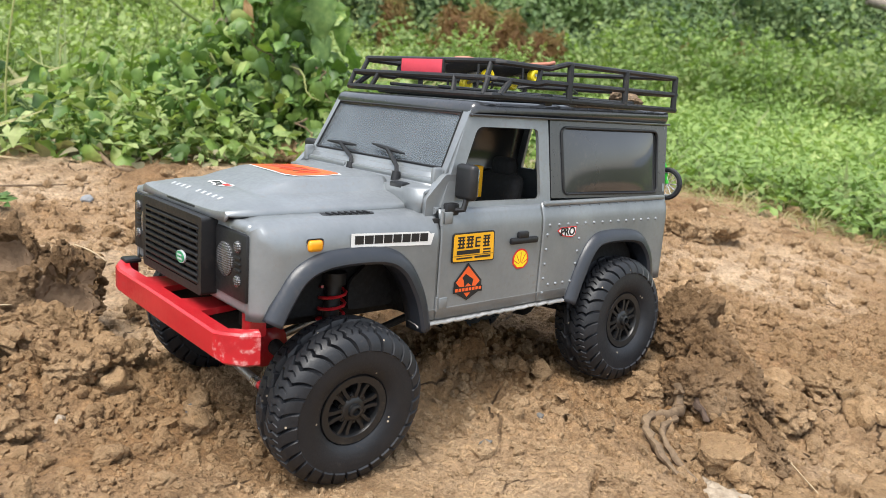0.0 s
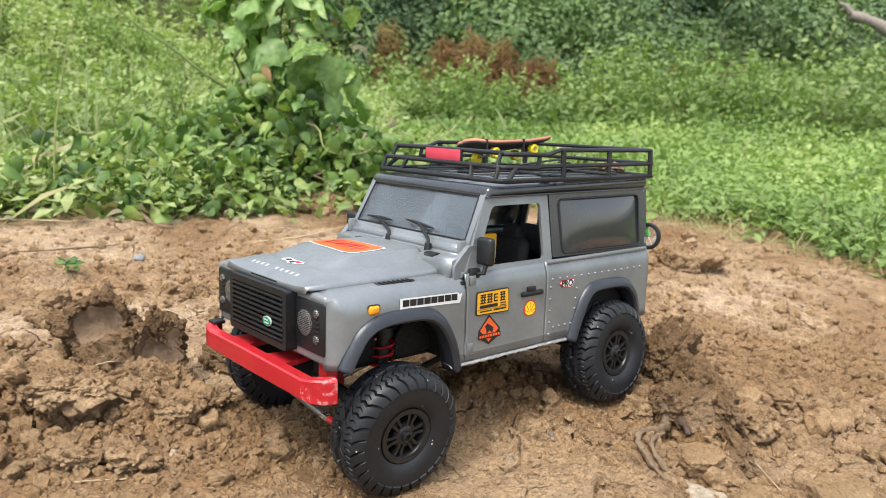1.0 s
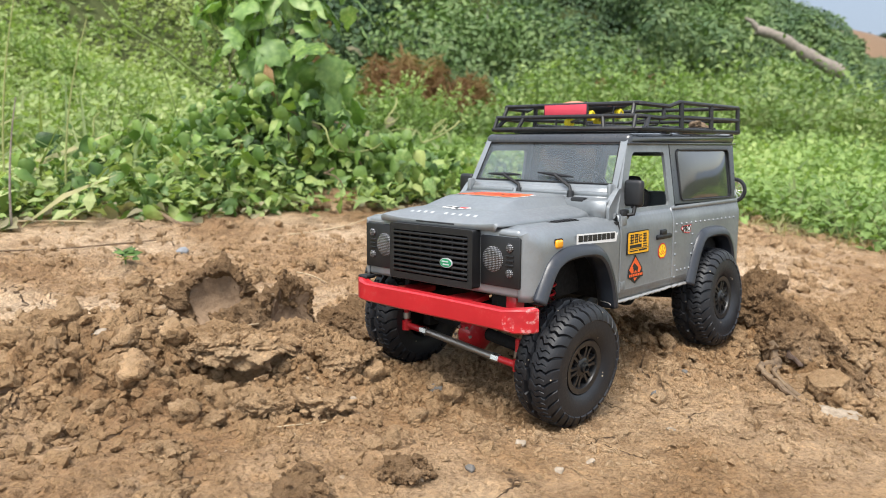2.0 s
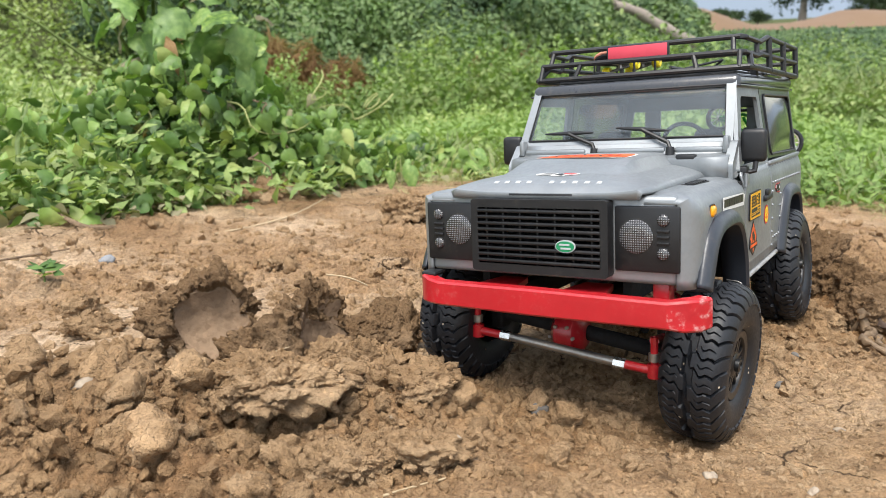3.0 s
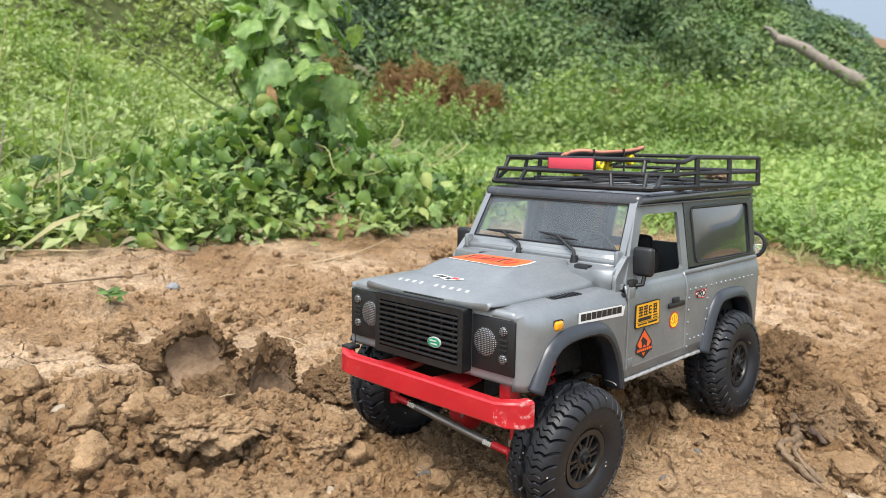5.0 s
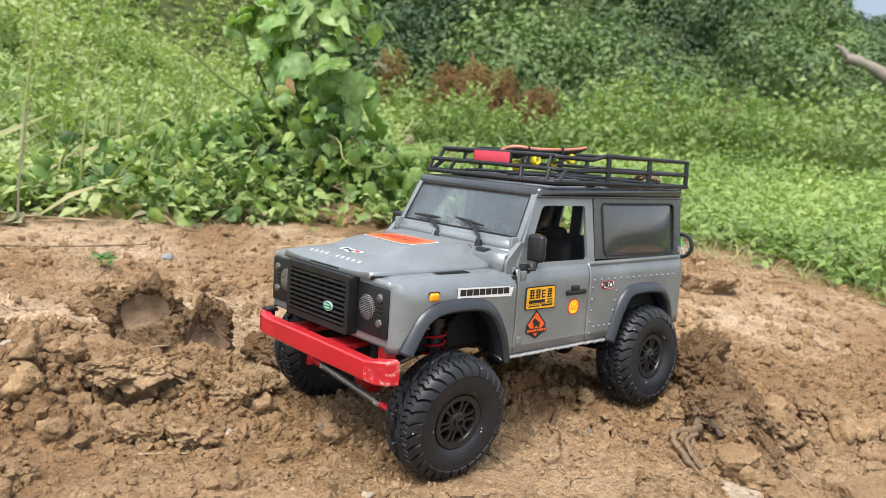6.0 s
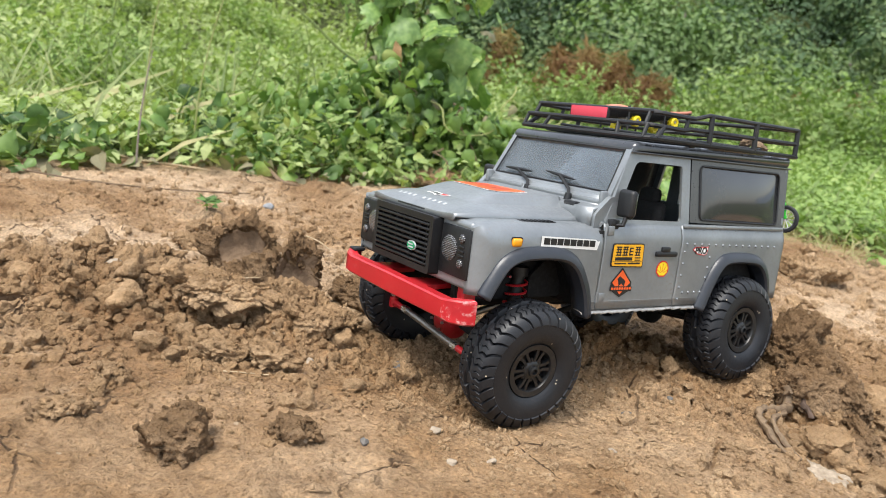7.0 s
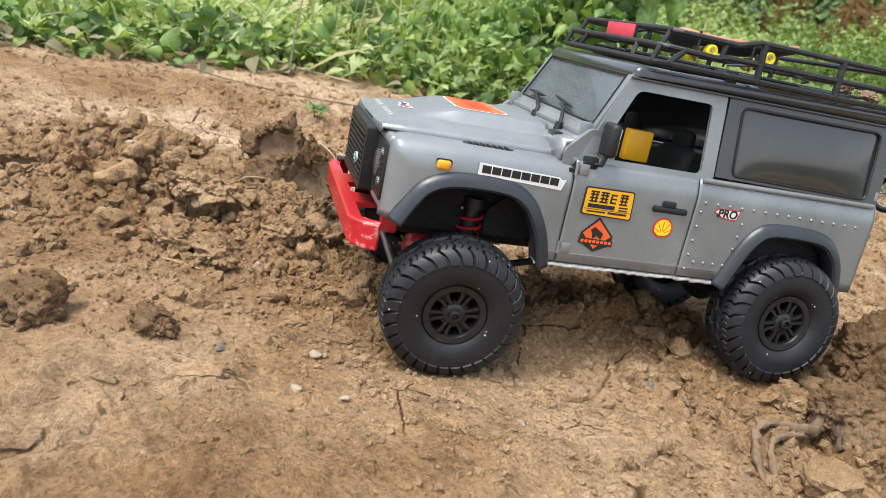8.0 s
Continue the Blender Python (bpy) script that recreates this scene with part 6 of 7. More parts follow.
orange_outline = [(93 + 14 * math.copysign(abs(math.cos(a)) ** 0.22, math.cos(a)) * (1 + 0.07 * math.sin(3 * a)), 24 * math.copysign(abs(math.sin(a)) ** 0.3, math.sin(a)) * (1 + 0.05 * math.cos(5 * a))) for a in np.linspace(0, 2 * math.pi, 28)[:-1]]
sticker = conform("orange_sticker", [(93 + (u - 93) * 1.08, v * 1.05) for u, v in orange_outline], WHITE, 0.85, bonnet)
conform("print", orange_outline, ORANGE, 1.1, sticker)
for k in range(9):
    a = -17 + 4.2 * k
    bm = grid([[(x, y + 1.2 * math.sin(x / 3.0 + k), bonnet_z(x, y) + 1.35) for y in (a - 0.7, a + 0.7)] for x in np.linspace(84 + (k % 3), 101 - (k % 4), 9)])
    cpart("print", bm, INK if k % 3 == 0 else SHELLRED, sticker)
badge = conform("bonnet_badge", [(130, -7), (133, -11), (135.8, -10), (135.6, -3.5), (137.6, 1.5), (135.6, 8.5), (132.8, 12.5), (130.4, 10), (131, 2)], WHITE, 0.9, bonnet)
conform("print", [(131, -6), (134.5, -9), (135, -2), (132.5, 0)], INK, 1.1, badge)
conform("print", [(131.5, 4), (134.5, 3), (135, 9), (132, 11)], SHELLRED, 1.1, badge)
conform("print", [(133, 1), (136, 0), (137, 4), (134, 5)], INK, 1.15, badge)

# nose: grey panel, black lamp panels, grille
cpart("nose_panel", boxed((136, -64.5, 40.5), (150.6, 64.5, 80.6), 2.4, 3), GREY, car)
for side in (1, -1):
    panel = cpart("lamp_panel", boxed((147, side * 51 - 14.8, 46.4), (152.0, side * 51 + 14.8, 76.2), 1.0), BLACK, car, "black headlamp panel")

    def turned_lamp(y, z, r, depth, mat, name, parent, x=151.6, seg=28):
        bm = bmesh.new()
        prof = [(r, 0), (r, depth * 0.55), (r * 0.86, depth * 0.85), (r * 0.55, depth), (0.02, depth * 1.06)]
        rings = [[bm.verts.new((x + h, y + q * math.cos(a), z + q * math.sin(a))) for a in (2 * math.pi * j / seg for j in range(seg))] for q, h in prof]
        for a, b in zip(rings, rings[1:]):
            for j in range(seg):
                bm.faces.new((a[j], a[(j + 1) % seg], b[(j + 1) % seg], b[j]))
        return cpart(name, bm, mat, parent)

    lamp = turned_lamp(side * 46.4, 62.6, 9.6, 0.5, RIM, "headlamp", panel)
    turned_lamp(side * 46.4, 62.6, 7.7, 1.8, LENS, "lens", panel)
    for z in (70.0, 55.1):
        turned_lamp(side * 58.6, z, 3.4, 0.5, BLACK, "lamp_ring", panel, seg=18)
        turned_lamp(side * 58.6, z, 2.7, 1.8, LENS, "marker_lamp", panel, seg=18)
    for z in (59.8, 62.5, 65.2):
        cpart("louvre", boxed((151.4, side * 58.6 - 2.8, z - 0.7), (152.8, side * 58.6 + 2.8, z + 0.7), 0.4), BLACK, panel)

grille = cpart("grille", frame_plate(rounded([(-35.4, 43.4), (-35.4, 79.0), (35.4, 79.0), (35.4, 43.4)], 2.0), rounded([(-31.6, 47.4), (-31.6, 75.0), (31.6, 75.0), (31.6, 47.4)], 0.8), lambda u, v, d: (158.2 - d, u, v), 11.0), BLACK, car, "black plastic radiator grille")
cpart("backing", boxed((149.5, -33, 46), (151.5, 33, 76)), CABIN, grille)
for k in range(9):
    z = 49.0 + 3.05 * k
    bm = boxed((154.0, -32, z - 0.85), (158.8, 32, z + 0.75), 0.45)
    cpart("slat", bm, BLACK, grille)
for k in range(7):
    y = -27.3 + 9.1 * k
    cpart("bar", boxed((153.0, y - 0.5, 47.2), (157.0, y + 0.5, 75.2), 0.2), BLACK, grille)
oval = cpart("oval_badge", plate([(15.3 + 5.0 * math.cos(a), 57.6 + 3.0 * math.sin(a)) for a in np.linspace(0, 2 * math.pi, 29)[:-1]], lambda u, v, d: (158.6 + d, u, v), 0.9), PALE, car, "small green oval badge with pale rim")
cpart("face", plate([(15.3 + 4.5 * math.cos(a), 57.6 + 2.5 * math.sin(a)) for a in np.linspace(0, 2 * math.pi, 29)[:-1]], lambda u, v, d: (159.3 + d, u, v), 0.5), GREEN, oval)
for y0, y1, z in ((12.4, 17.6, 58.5), (13.2, 18.2, 56.7)):
    cpart("lettering_bar", boxed((159.6, y0, z - 0.4), (160.0, y1, z + 0.4)), PALE, oval)

# bulkhead and windscreen
bm = grid([[(58, y, 80), (56.5, y, 91.5), (51.0, y, 92.6), (47.5, y, 93.2), (43.6, y, 99.2), (40, y, 100)] for y in np.linspace(-64.5, 64.5, 9)])
thick(cpart("scuttle", bm, GREY, car, sharp=25), 2.0)
for y0, y1 in ((-60, -20), (-16, 28), (33, 60)):
    cpart("scuttle_rib", boxed((44.6, y0, 94.2), (48.0, y1, 97.8), 1.4), GREY, car)
for side in (1, -1):
    cpart("scuttle_end", plate(rounded([(57.0, 78), (57.0, 88.5), (45, 100.5), (28, 101), (28, 78)], 2.0), lambda u, v, d, s=side: (u, s * (62.5 + d), v), 4.5), GREY, car)
    cpart("screen_hinge", boxed((43.0, side * 61.5 - 1.6, 94), (49.5, side * 61.5 + 1.6, 103.5), 1.2), GREY, car)


def on_screen(u, v, d):
    """u across, v up the sloping screen from its foot (0) to its head (1)."""
    return (43.8 - 17.2 * v - 0.9 * d, u, 99.2 + 34.2 * v - 0.45 * d)


screen = cpart("windscreen_frame", frame_plate(rounded([(-64, 0.0), (-62, 1.0), (62, 1.0), (64, 0.0)], [0.02, 0.02, 0.02, 0.02]), rounded([(-59.6, 0.11), (-56.6, 0.955), (56.6, 0.955), (59.6, 0.11)], 0.055), on_screen, 3.0), GREY, car, "grey windscreen frame")
pane = cpart("windscreen", plate([(-60, 0.1), (-57, 0.945), (57, 0.945), (60, 0.1)], lambda u, v, d: on_screen(u, v, d + 1.0), 0.6), GLASS, screen, "dusty clear windscreen with a painted bluish sheen")
pane.visible_shadow = False
bm = bmesh.new()
tube(bm, [on_screen(p[0], p[1], -0.2) for p in [(-59.6, 0.11), (-56.6, 0.935), (56.6, 0.935), (59.6, 0.11), (-59.6, 0.11)]], 0.7, 6)
cpart("seal", bm, BLACK, screen)
for base, a, b in (((49.0, 31.5, 94.5), (40.8, -3.0, 109.5), (42.5, 29.0, 107.0)), ((47.1, -14.3, 94.5), (41.5, -48.5, 107.2), (42.6, -16.6, 107.4))):
    wiper = cpart("wiper", rod((base[0] + 0.5, base[1], base[2] - 3), (base[0], base[1], base[2] + 3.5), 3.0, 12, 2.2), BLACK, car, "black windscreen wiper")
    mid = (Vector(a) + Vector(b)) / 2
    cpart("arm", bent([(base[0], base[1], base[2] + 2.4), (base[0] - 1.0, base[1] - 1.5, base[2] + 6.0), tuple(mid + Vector((1.0, 3.0, -1.6))), tuple(mid + Vector((0.6, 0, 0)))], 1.2), BLACK, wiper)
    va, vb = Vector(a), Vector(b)
    bm = tube(bmesh.new(), [va, va.lerp(vb, 0.2), mid, va.lerp(vb, 0.8), vb], [0.5, 1.0, 1.3, 1.0, 0.5], 8)
    cpart("blade", bm, BLACK, wiper)
cpart("washer_nozzle", boxed((51.5, 36.5, 90.5), (57.5, 47.5, 94.0), 1.2), BLACK, car, "black washer nozzle block")
cpart("washer_nozzle", boxed((51.5, -43, 90.5), (57.0, -35, 93.2), 1.2), BLACK, car)
cpart("wing_knob", rod((44, 64, 83), (52, 67, 82.5), 2.4, 12, 1.8), GREY, car)

# roof
bm = boxed((-151.4, -64.0, 130.2), (27.4, 64.0, 140.0), 4.2, 4)
for v in bm.verts:
    if v.co.x > 10 and v.co.z > 133:
        v.co.z -= 3.4 * (v.co.x - 10) / 17.4
roof = cpart("roof", bm, ROOF, car, "black roof with gutter and raised panels")
cpart("gutter", boxed((-151.8, -64.5, 129.9), (27.8, 64.5, 131.2), 0.5), ROOF, roof)
cpart("top_panel", boxed((-144, -56, 138), (2, 56, 141.0), 2.0, 3), ROOF, roof)
for y in (-38, -13, 13, 38):
    cpart("rib", boxed((-138, y - 4.5, 140.6), (-4, y + 4.5, 141.8), 1.0), ROOF, roof)
for side in (1, -1):
    slot = cpart("roof_light", boxed((-118, side * 58.8 - 3.6, 136.2), (-50, side * 58.8 + 3.6, 140.9), 1.6), ROOF, roof)
    cpart("pane", boxed((-114, side * 59.6 - 2.8, 137.6), (-54, side * 59.6 + 3.4, 140.2), 1.2), SMOKE, slot)

# tail, floor and cabin
tail = cpart("tail_panel", plate([(-71.5, 29), (-68.5, 88), (68.5, 88), (71.5, 29)], lambda u, v, d: (-147.5 + d, u, v), 2.5), GREY, car)
cpart("head", boxed((-149.5, -62.5, 119.5), (-147.0, 62.5, 130.5), 0.8), GREY, tail)
for y0, y1 in ((-68.5, -60.5), (-46, -33.5), (33.5, 46), (60.5, 68.5)):
    cpart("pillar", plate([(y0, 88), (y0 * (0.92 if abs(y0) > 60 else 1), 119.5), (y1 * (0.92 if abs(y1) > 60 else 1), 119.5), (y1, 88)], lambda u, v, d: (-147.5 - 0.055 * (v - 88) + d, u, v), 2.5), GREY, tail)
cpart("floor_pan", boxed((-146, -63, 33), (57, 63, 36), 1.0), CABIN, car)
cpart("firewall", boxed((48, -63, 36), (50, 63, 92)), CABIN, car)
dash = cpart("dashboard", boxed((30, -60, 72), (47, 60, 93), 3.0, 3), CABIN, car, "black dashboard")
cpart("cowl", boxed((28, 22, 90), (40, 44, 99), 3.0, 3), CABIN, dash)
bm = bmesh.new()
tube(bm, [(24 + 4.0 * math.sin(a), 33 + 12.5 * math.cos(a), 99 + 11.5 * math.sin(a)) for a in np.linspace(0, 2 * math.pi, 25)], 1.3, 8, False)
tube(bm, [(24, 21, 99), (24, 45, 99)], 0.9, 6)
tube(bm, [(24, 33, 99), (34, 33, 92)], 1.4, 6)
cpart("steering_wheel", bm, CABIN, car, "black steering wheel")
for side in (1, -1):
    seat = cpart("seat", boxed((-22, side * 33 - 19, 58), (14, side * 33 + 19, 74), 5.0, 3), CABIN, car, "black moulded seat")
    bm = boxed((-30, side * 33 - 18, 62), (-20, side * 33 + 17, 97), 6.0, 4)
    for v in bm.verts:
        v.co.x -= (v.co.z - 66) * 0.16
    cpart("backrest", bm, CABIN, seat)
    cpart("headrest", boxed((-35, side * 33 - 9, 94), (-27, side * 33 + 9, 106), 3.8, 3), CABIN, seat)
bm = boxed((-7.0, 34.0, 83.5), (9.0, 40.0, 101.5), 0.8)
packet = part("yellow_packet", bm, YELLOW, None, "", 0.001)
packet.matrix_world = car.matrix_world
tagged(packet, "yellow plastic packet hung in a model car's cabin", "packet")
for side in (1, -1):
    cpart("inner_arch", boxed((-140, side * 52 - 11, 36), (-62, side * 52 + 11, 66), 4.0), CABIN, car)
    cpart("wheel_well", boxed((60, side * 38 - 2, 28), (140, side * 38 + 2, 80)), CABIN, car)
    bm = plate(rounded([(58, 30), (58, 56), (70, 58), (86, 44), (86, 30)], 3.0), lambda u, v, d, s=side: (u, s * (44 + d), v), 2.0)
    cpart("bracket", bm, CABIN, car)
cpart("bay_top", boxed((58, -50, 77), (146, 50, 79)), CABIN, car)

# stickers on the visible flank
FL = 72.9


def flat_side(u, v, d):
    return (u, FL + d, v)


strip = cpart("name_strip", plate([(104.3, 69.0), (104.3, 75.3), (59, 73.6), (57.5, 72.4), (55.2, 72.6), (57, 66.8)], flat_side, 0.15), WHITE, car, "white strip sticker with heavy black print")
for k in range(8):
    x = 102.4 - 5.45 * k
    dz = -0.36 * k * 0.9 / 2
    cpart("lettering_bar", plate([(x, 70.2 + dz), (x, 74.2 + dz), (x - 4.9, 74.0 + dz), (x - 4.9, 70.0 + dz)], lambda u, v, d: flat_side(u, v, d + 0.12), 0.15), INK, strip)
plaque = cpart("yellow_plaque", plate(rounded([(43.0, 56.0), (43.0, 71.4), (13.8, 71.6), (12.8, 55.4)], 1.6), flat_side, 0.7), INK, car, "yellow plaque sticker with black printed bars")
cpart("face", plate(rounded([(42.3, 56.7), (42.3, 70.7), (14.5, 70.9), (13.5, 56.1)], 1.3), lambda u, v, d: flat_side(u, v, d + 0.7), 0.15), YELLOW, plaque)
STROKES = [(x, x - 4.8, z, z + 0.85) for x in (39.8, 33.8, 22.0) for z in (63.4, 65.3, 67.2, 68.7)] + [(x - w, x - w - 0.9, 63.4, 69.4) for x in (39.8, 33.8, 22.0) for w in (1.0, 3.2)]
STROKES += [(27.4, 24.0, 63.6, 64.6), (27.4, 24.0, 65.9, 66.7), (27.4, 24.0, 68.0, 68.9), (27.6, 26.6, 63.6, 68.9)]
for x0, x1, z0, z1 in STROKES + [(40.0, 24.0, 60.2, 62.4), (21.6, 16.2, 61.6, 62.4), (21.6, 16.2, 60.1, 60.8), (40.0, 29.0, 57.8, 58.6), (27.4, 16.0, 57.7, 58.8), (42.0, 14.2, 59.35, 59.6)]:
    cpart("lettering_bar", plate([(x0, z0), (x0, z1), (x1, z1), (x1, z0)], lambda u, v, d: flat_side(u, v, d + 0.85), 0.12), INK, plaque)
diamond = cpart("diamond_sticker", plate([(30.5, 55.2), (20.2, 45.2), (20.2, 40.0), (30.0, 35.2), (39.6, 40.4), (39.6, 45.6)], flat_side, 0.15), INK, car, "orange diamond sticker with a dark shape")
cpart("face", plate([(30.4, 53.6), (21.6, 45.0), (30.2, 37.0), (38.4, 45.4)], lambda u, v, d: flat_side(u, v, d + 0.12), 0.12), ORANGE, diamond)
cpart("print", plate([(34.2, 47.6), (32.0, 49.6), (29.0, 47.8), (26.4, 46.2), (27.2, 42.6), (30.0, 44.6), (32.4, 42.6), (33.0, 46.0)], lambda u, v, d: flat_side(u, v, d + 0.24), 0.12), INK, diamond)
band = cpart("band", plate([(40.0, 39.6), (40.0, 43.0), (19.6, 42.4), (19.6, 39.2)], lambda u, v, d: flat_side(u, v, d + 0.3), 0.12), INK, diamond)
for k in range(8):
    x = 38.8 - 2.38 * k
    cpart("lettering_bar", plate([(x, 40.4), (x, 42.0), (x - 1.7, 42.0), (x - 1.7, 40.4)], lambda u, v, d: flat_side(u, v, d + 0.42), 0.1), ORANGE, diamond)
fan_pts = [(-8.6 + 6.2 * math.cos(a), 53.4 + 6.4 * math.sin(a)) for a in np.linspace(-0.35, math.pi + 0.35, 15)] + [(-11.4, 48.6), (-6.0, 48.6)]
fan = cpart("fan_sticker", plate(fan_pts, flat_side, 0.15), SHELLRED, car, "yellow fan-shaped sticker edged in red")
cpart("face", plate([(-8.6 + (u + 8.6) * 0.84, 54.0 + (v - 54.0) * 0.84) for u, v in fan_pts], lambda u, v, d: flat_side(u, v, d + 0.12), 0.12), LEMON, fan)
for a in (0.5, 1.04, 1.57, 2.1, 2.64):
    c, s = math.cos(a), math.sin(a)
    cpart("ray", plate([(-8.6 + 1.4 * c - 0.16 * s, 50.6 + 1.4 * s + 0.16 * c), (-8.6 + 7.0 * c - 0.2 * s, 50.6 + 7.0 * s + 0.2 * c), (-8.6 + 7.0 * c + 0.2 * s, 50.6 + 7.0 * s - 0.2 * c), (-8.6 + 1.4 * c + 0.16 * s, 50.6 + 1.4 * s - 0.16 * c)], lambda u, v, d: flat_side(u, v, d + 0.24), 0.1), SHELLRED, fan)
pro = cpart("small_sticker", plate([(-37.6, 67.6), (-40.5, 69.6), (-54.4, 69.8), (-53.6, 64.4), (-51, 63.4), (-43.5, 64.2)], flat_side, 0.15), SHELLRED, car, "small white sticker edged in red reading PRO")
cpart("face", plate([(-38.6, 67.5), (-40.8, 69.0), (-53.8, 69.2), (-53.0, 64.8), (-51, 64.0), (-43.8, 64.8)], lambda u, v, d: flat_side(u, v, d + 0.12), 0.12), WHITE, pro)
text = bpy.data.curves.new("print", "FONT")
text.body, text.size, text.extrude, text.align_x, text.align_y = "PRO", 0.0066, 0.00012, "CENTER", "CENTER"
text.offset = 0.00018
text.materials.append(INK)
word = new("print", text)
word.parent = car
word.matrix_basis = Matrix.Translation((-0.0466, 0.07325, 0.0668)) @ Euler((radians(90), 0, radians(180))).to_matrix().to_4x4()
word.parent, word.matrix_parent_inverse = pro, Matrix.Identity(4)

# bumper
def beam(points, high, deep):
    bm = bmesh.new()
    rows = []
    pts = [Vector(p) for p in points]
    for k, p in enumerate(pts):
        t = (pts[min(k + 1, len(pts) - 1)] - pts[max(k - 1, 0)]).normalized()
        n = Vector((-t.y, t.x, 0)).normalized()
        if n.x < 0:
            n = -n
        h = high[k] / 2
        rows.append([p + n * a + Vector((0, 0, b)) for a, b in ((deep / 2, h - 1), (deep / 2 - 1, h), (-deep / 2, h), (-deep / 2, -h), (deep / 2 - 1, -h), (deep / 2, -h + 1), (deep / 2, h - 1))])
    bm.free()
    bm = grid(rows)
    bmesh.ops.remove_doubles(bm, verts=bm.verts, dist=0.01)
    bmesh.ops.holes_fill(bm, edges=[e for e in bm.edges if len(e.link_faces) == 1], sides=0)
    return bm


bumper = cpart("bumper", beam([(150.5, 76.6, 30.4), (156.5, 74.4, 30.4), (160.8, 69.4, 30.4), (162, 64, 30.4), (162, 0, 30.8), (162, -52, 31.2), (161.4, -57.5, 32.0), (158, -62.5, 32.4), (153, -65.5, 32.4)], [14.0, 14.4, 14.0, 12.2, 13.0, 12.2, 13.0, 14.6, 14.6], 7.0), RED, car, "red painted metal front bumper, chipped at its ends")
bumper.data.materials.append(REDWORN)
for f in bumper.data.polygons:
    f.material_index = 1 if abs(f.center.y) > 0.064 else 0
for y in (-24, 22):
    cpart("mount", plate([(134, y - 7), (160, y - 12), (160, y + 12), (134, y + 7)], lambda u, v, d: (u, v, 33 + d), 3.0), RED, bumper)
cpart("hook", boxed((151, -66, 38.4), (160, -57, 41.0), 1.2), BLACK, bumper)
cpart("end_post", boxed((138, 52, 28), (147, 60, 42), 1.5), RED, bumper)

# running gear
for x, zl, zr, name in ((102.3, -6.0, 8.0, "front_axle"), (-102.3, 6.5, -3.0, "rear_axle")):
    zm = (zl + zr) / 2
    axle = cpart(name, rod((x, 52, zl), (x, -52, zr), 4.2, 14), CABIN, car, "black tubular axle")
    bm = lathe([(0.05, -9), (7, -9), (12.5, -5), (13.2, 0), (12.5, 5), (7, 9), (0.05, 9)], 18, (x + 3, -6, zm))
    cpart("differential", bm, RED if x > 0 else CABIN, axle, "red differential housing" if x > 0 else "")
    if x > 0:
        for k in range(6):
            a = k * math.pi / 3
            cpart("bolt", rod((x + 15.4, -6 + 6.5 * math.cos(a), zm + 6.5 * math.sin(a)), (x + 17, -6 + 6.5 * math.cos(a), zm + 6.5 * math.sin(a)), 1.0, 6), STEEL, axle)
    for side, z in ((1, zl), (-1, zr)):
        knuckle = boxed((x - 5, side * 50 - 4, z - 9), (x + 7, side * 50 + 4, z + 9), 2.0)
        cpart("knuckle", knuckle, CABIN, axle)
        top = (x - 9.5, side * 43, 47)
        low = (x - 6.0, side * 43, z + 4)
        shock = cpart("shock_absorber", rod(low, top, 4.2, 12), BLACK, car, "black shock absorber with red coil spring")
        coil = [Vector(low).lerp(Vector(top), 0.12 + 0.8 * t / 84) + Vector((6.6 * math.cos(t * 0.524), 6.6 * math.sin(t * 0.524), 0)) for t in range(85)]
        cpart("spring", tube(bmesh.new(), coil, 0.85, 6), RED, shock, "red coil spring")
        cpart("cap", rod(Vector(top) - Vector((0, 0, 3)), Vector(top) + Vector((0, 0, 3)), 6.0, 12), BLACK, shock)
    if x > 0:
        tie = cpart("tie_rod", rod((126, 27, -6.0), (126, -33, 0.6), 2.4, 10), STEEL, car, "bare steel tie rod with red ends")
        for side, y0, y1, z0, z1 in ((1, 27, 46.5, -6.0, -7.8), (-1, -33, -52.5, 0.6, 2.0)):
            cpart("collar", rod((126, y0 - side * 1, z0), (126, y0 + side * 5, z0 + (z1 - z0) * 0.25), 2.9, 6), CHROME, tie, "bright hexagonal nut")
            cpart("rod_end", rod((126, y0 + side * 5, z0 + (z1 - z0) * 0.25), (126, y1, z1), 2.3, 10), RED, tie)
            bm = rod((126, y1, z1 - 3.4), (126, y1, z1 + 3.4), 3.4, 12)
            tube(bm, [(126, y1, z1 + 3), (126, y1, z1 + 17)], 1.9, 8)
            tube(bm, [(126, y1, z1 + 15), (110, y1 - side * 2, z1 + 12)], 2.4, 8)
            cpart("ball_joint", bm, RED, tie)
            cpart("bush", rod((126, y1, z1 + 5), (126, y1, z1 + 9), 2.9, 10), STEEL, tie)
for side in (1, -1):
    cpart("chassis_rail", boxed((-145, side * 24 - 4, 20), (150, side * 24 + 4, 32), 1.5), CABIN, car)
    cpart("link", rod((90, side * 30, 2), (5, side * 26, 20), 2.2, 8), CABIN, car)
    cpart("link", rod((-95, side * 30, 6), (-10, side * 26, 20), 2.2, 8), CABIN, car)
cpart("gearbox", boxed((-20, -18, 14), (35, 18, 33), 5.0, 3), CABIN, car)
cpart("prop_shaft", rod((95, -6, 3), (30, -4, 20), 2.4, 10), STEEL, car)
cpart("prop_shaft", rod((-95, -6, 3), (-18, -4, 20), 2.4, 10), STEEL, car)


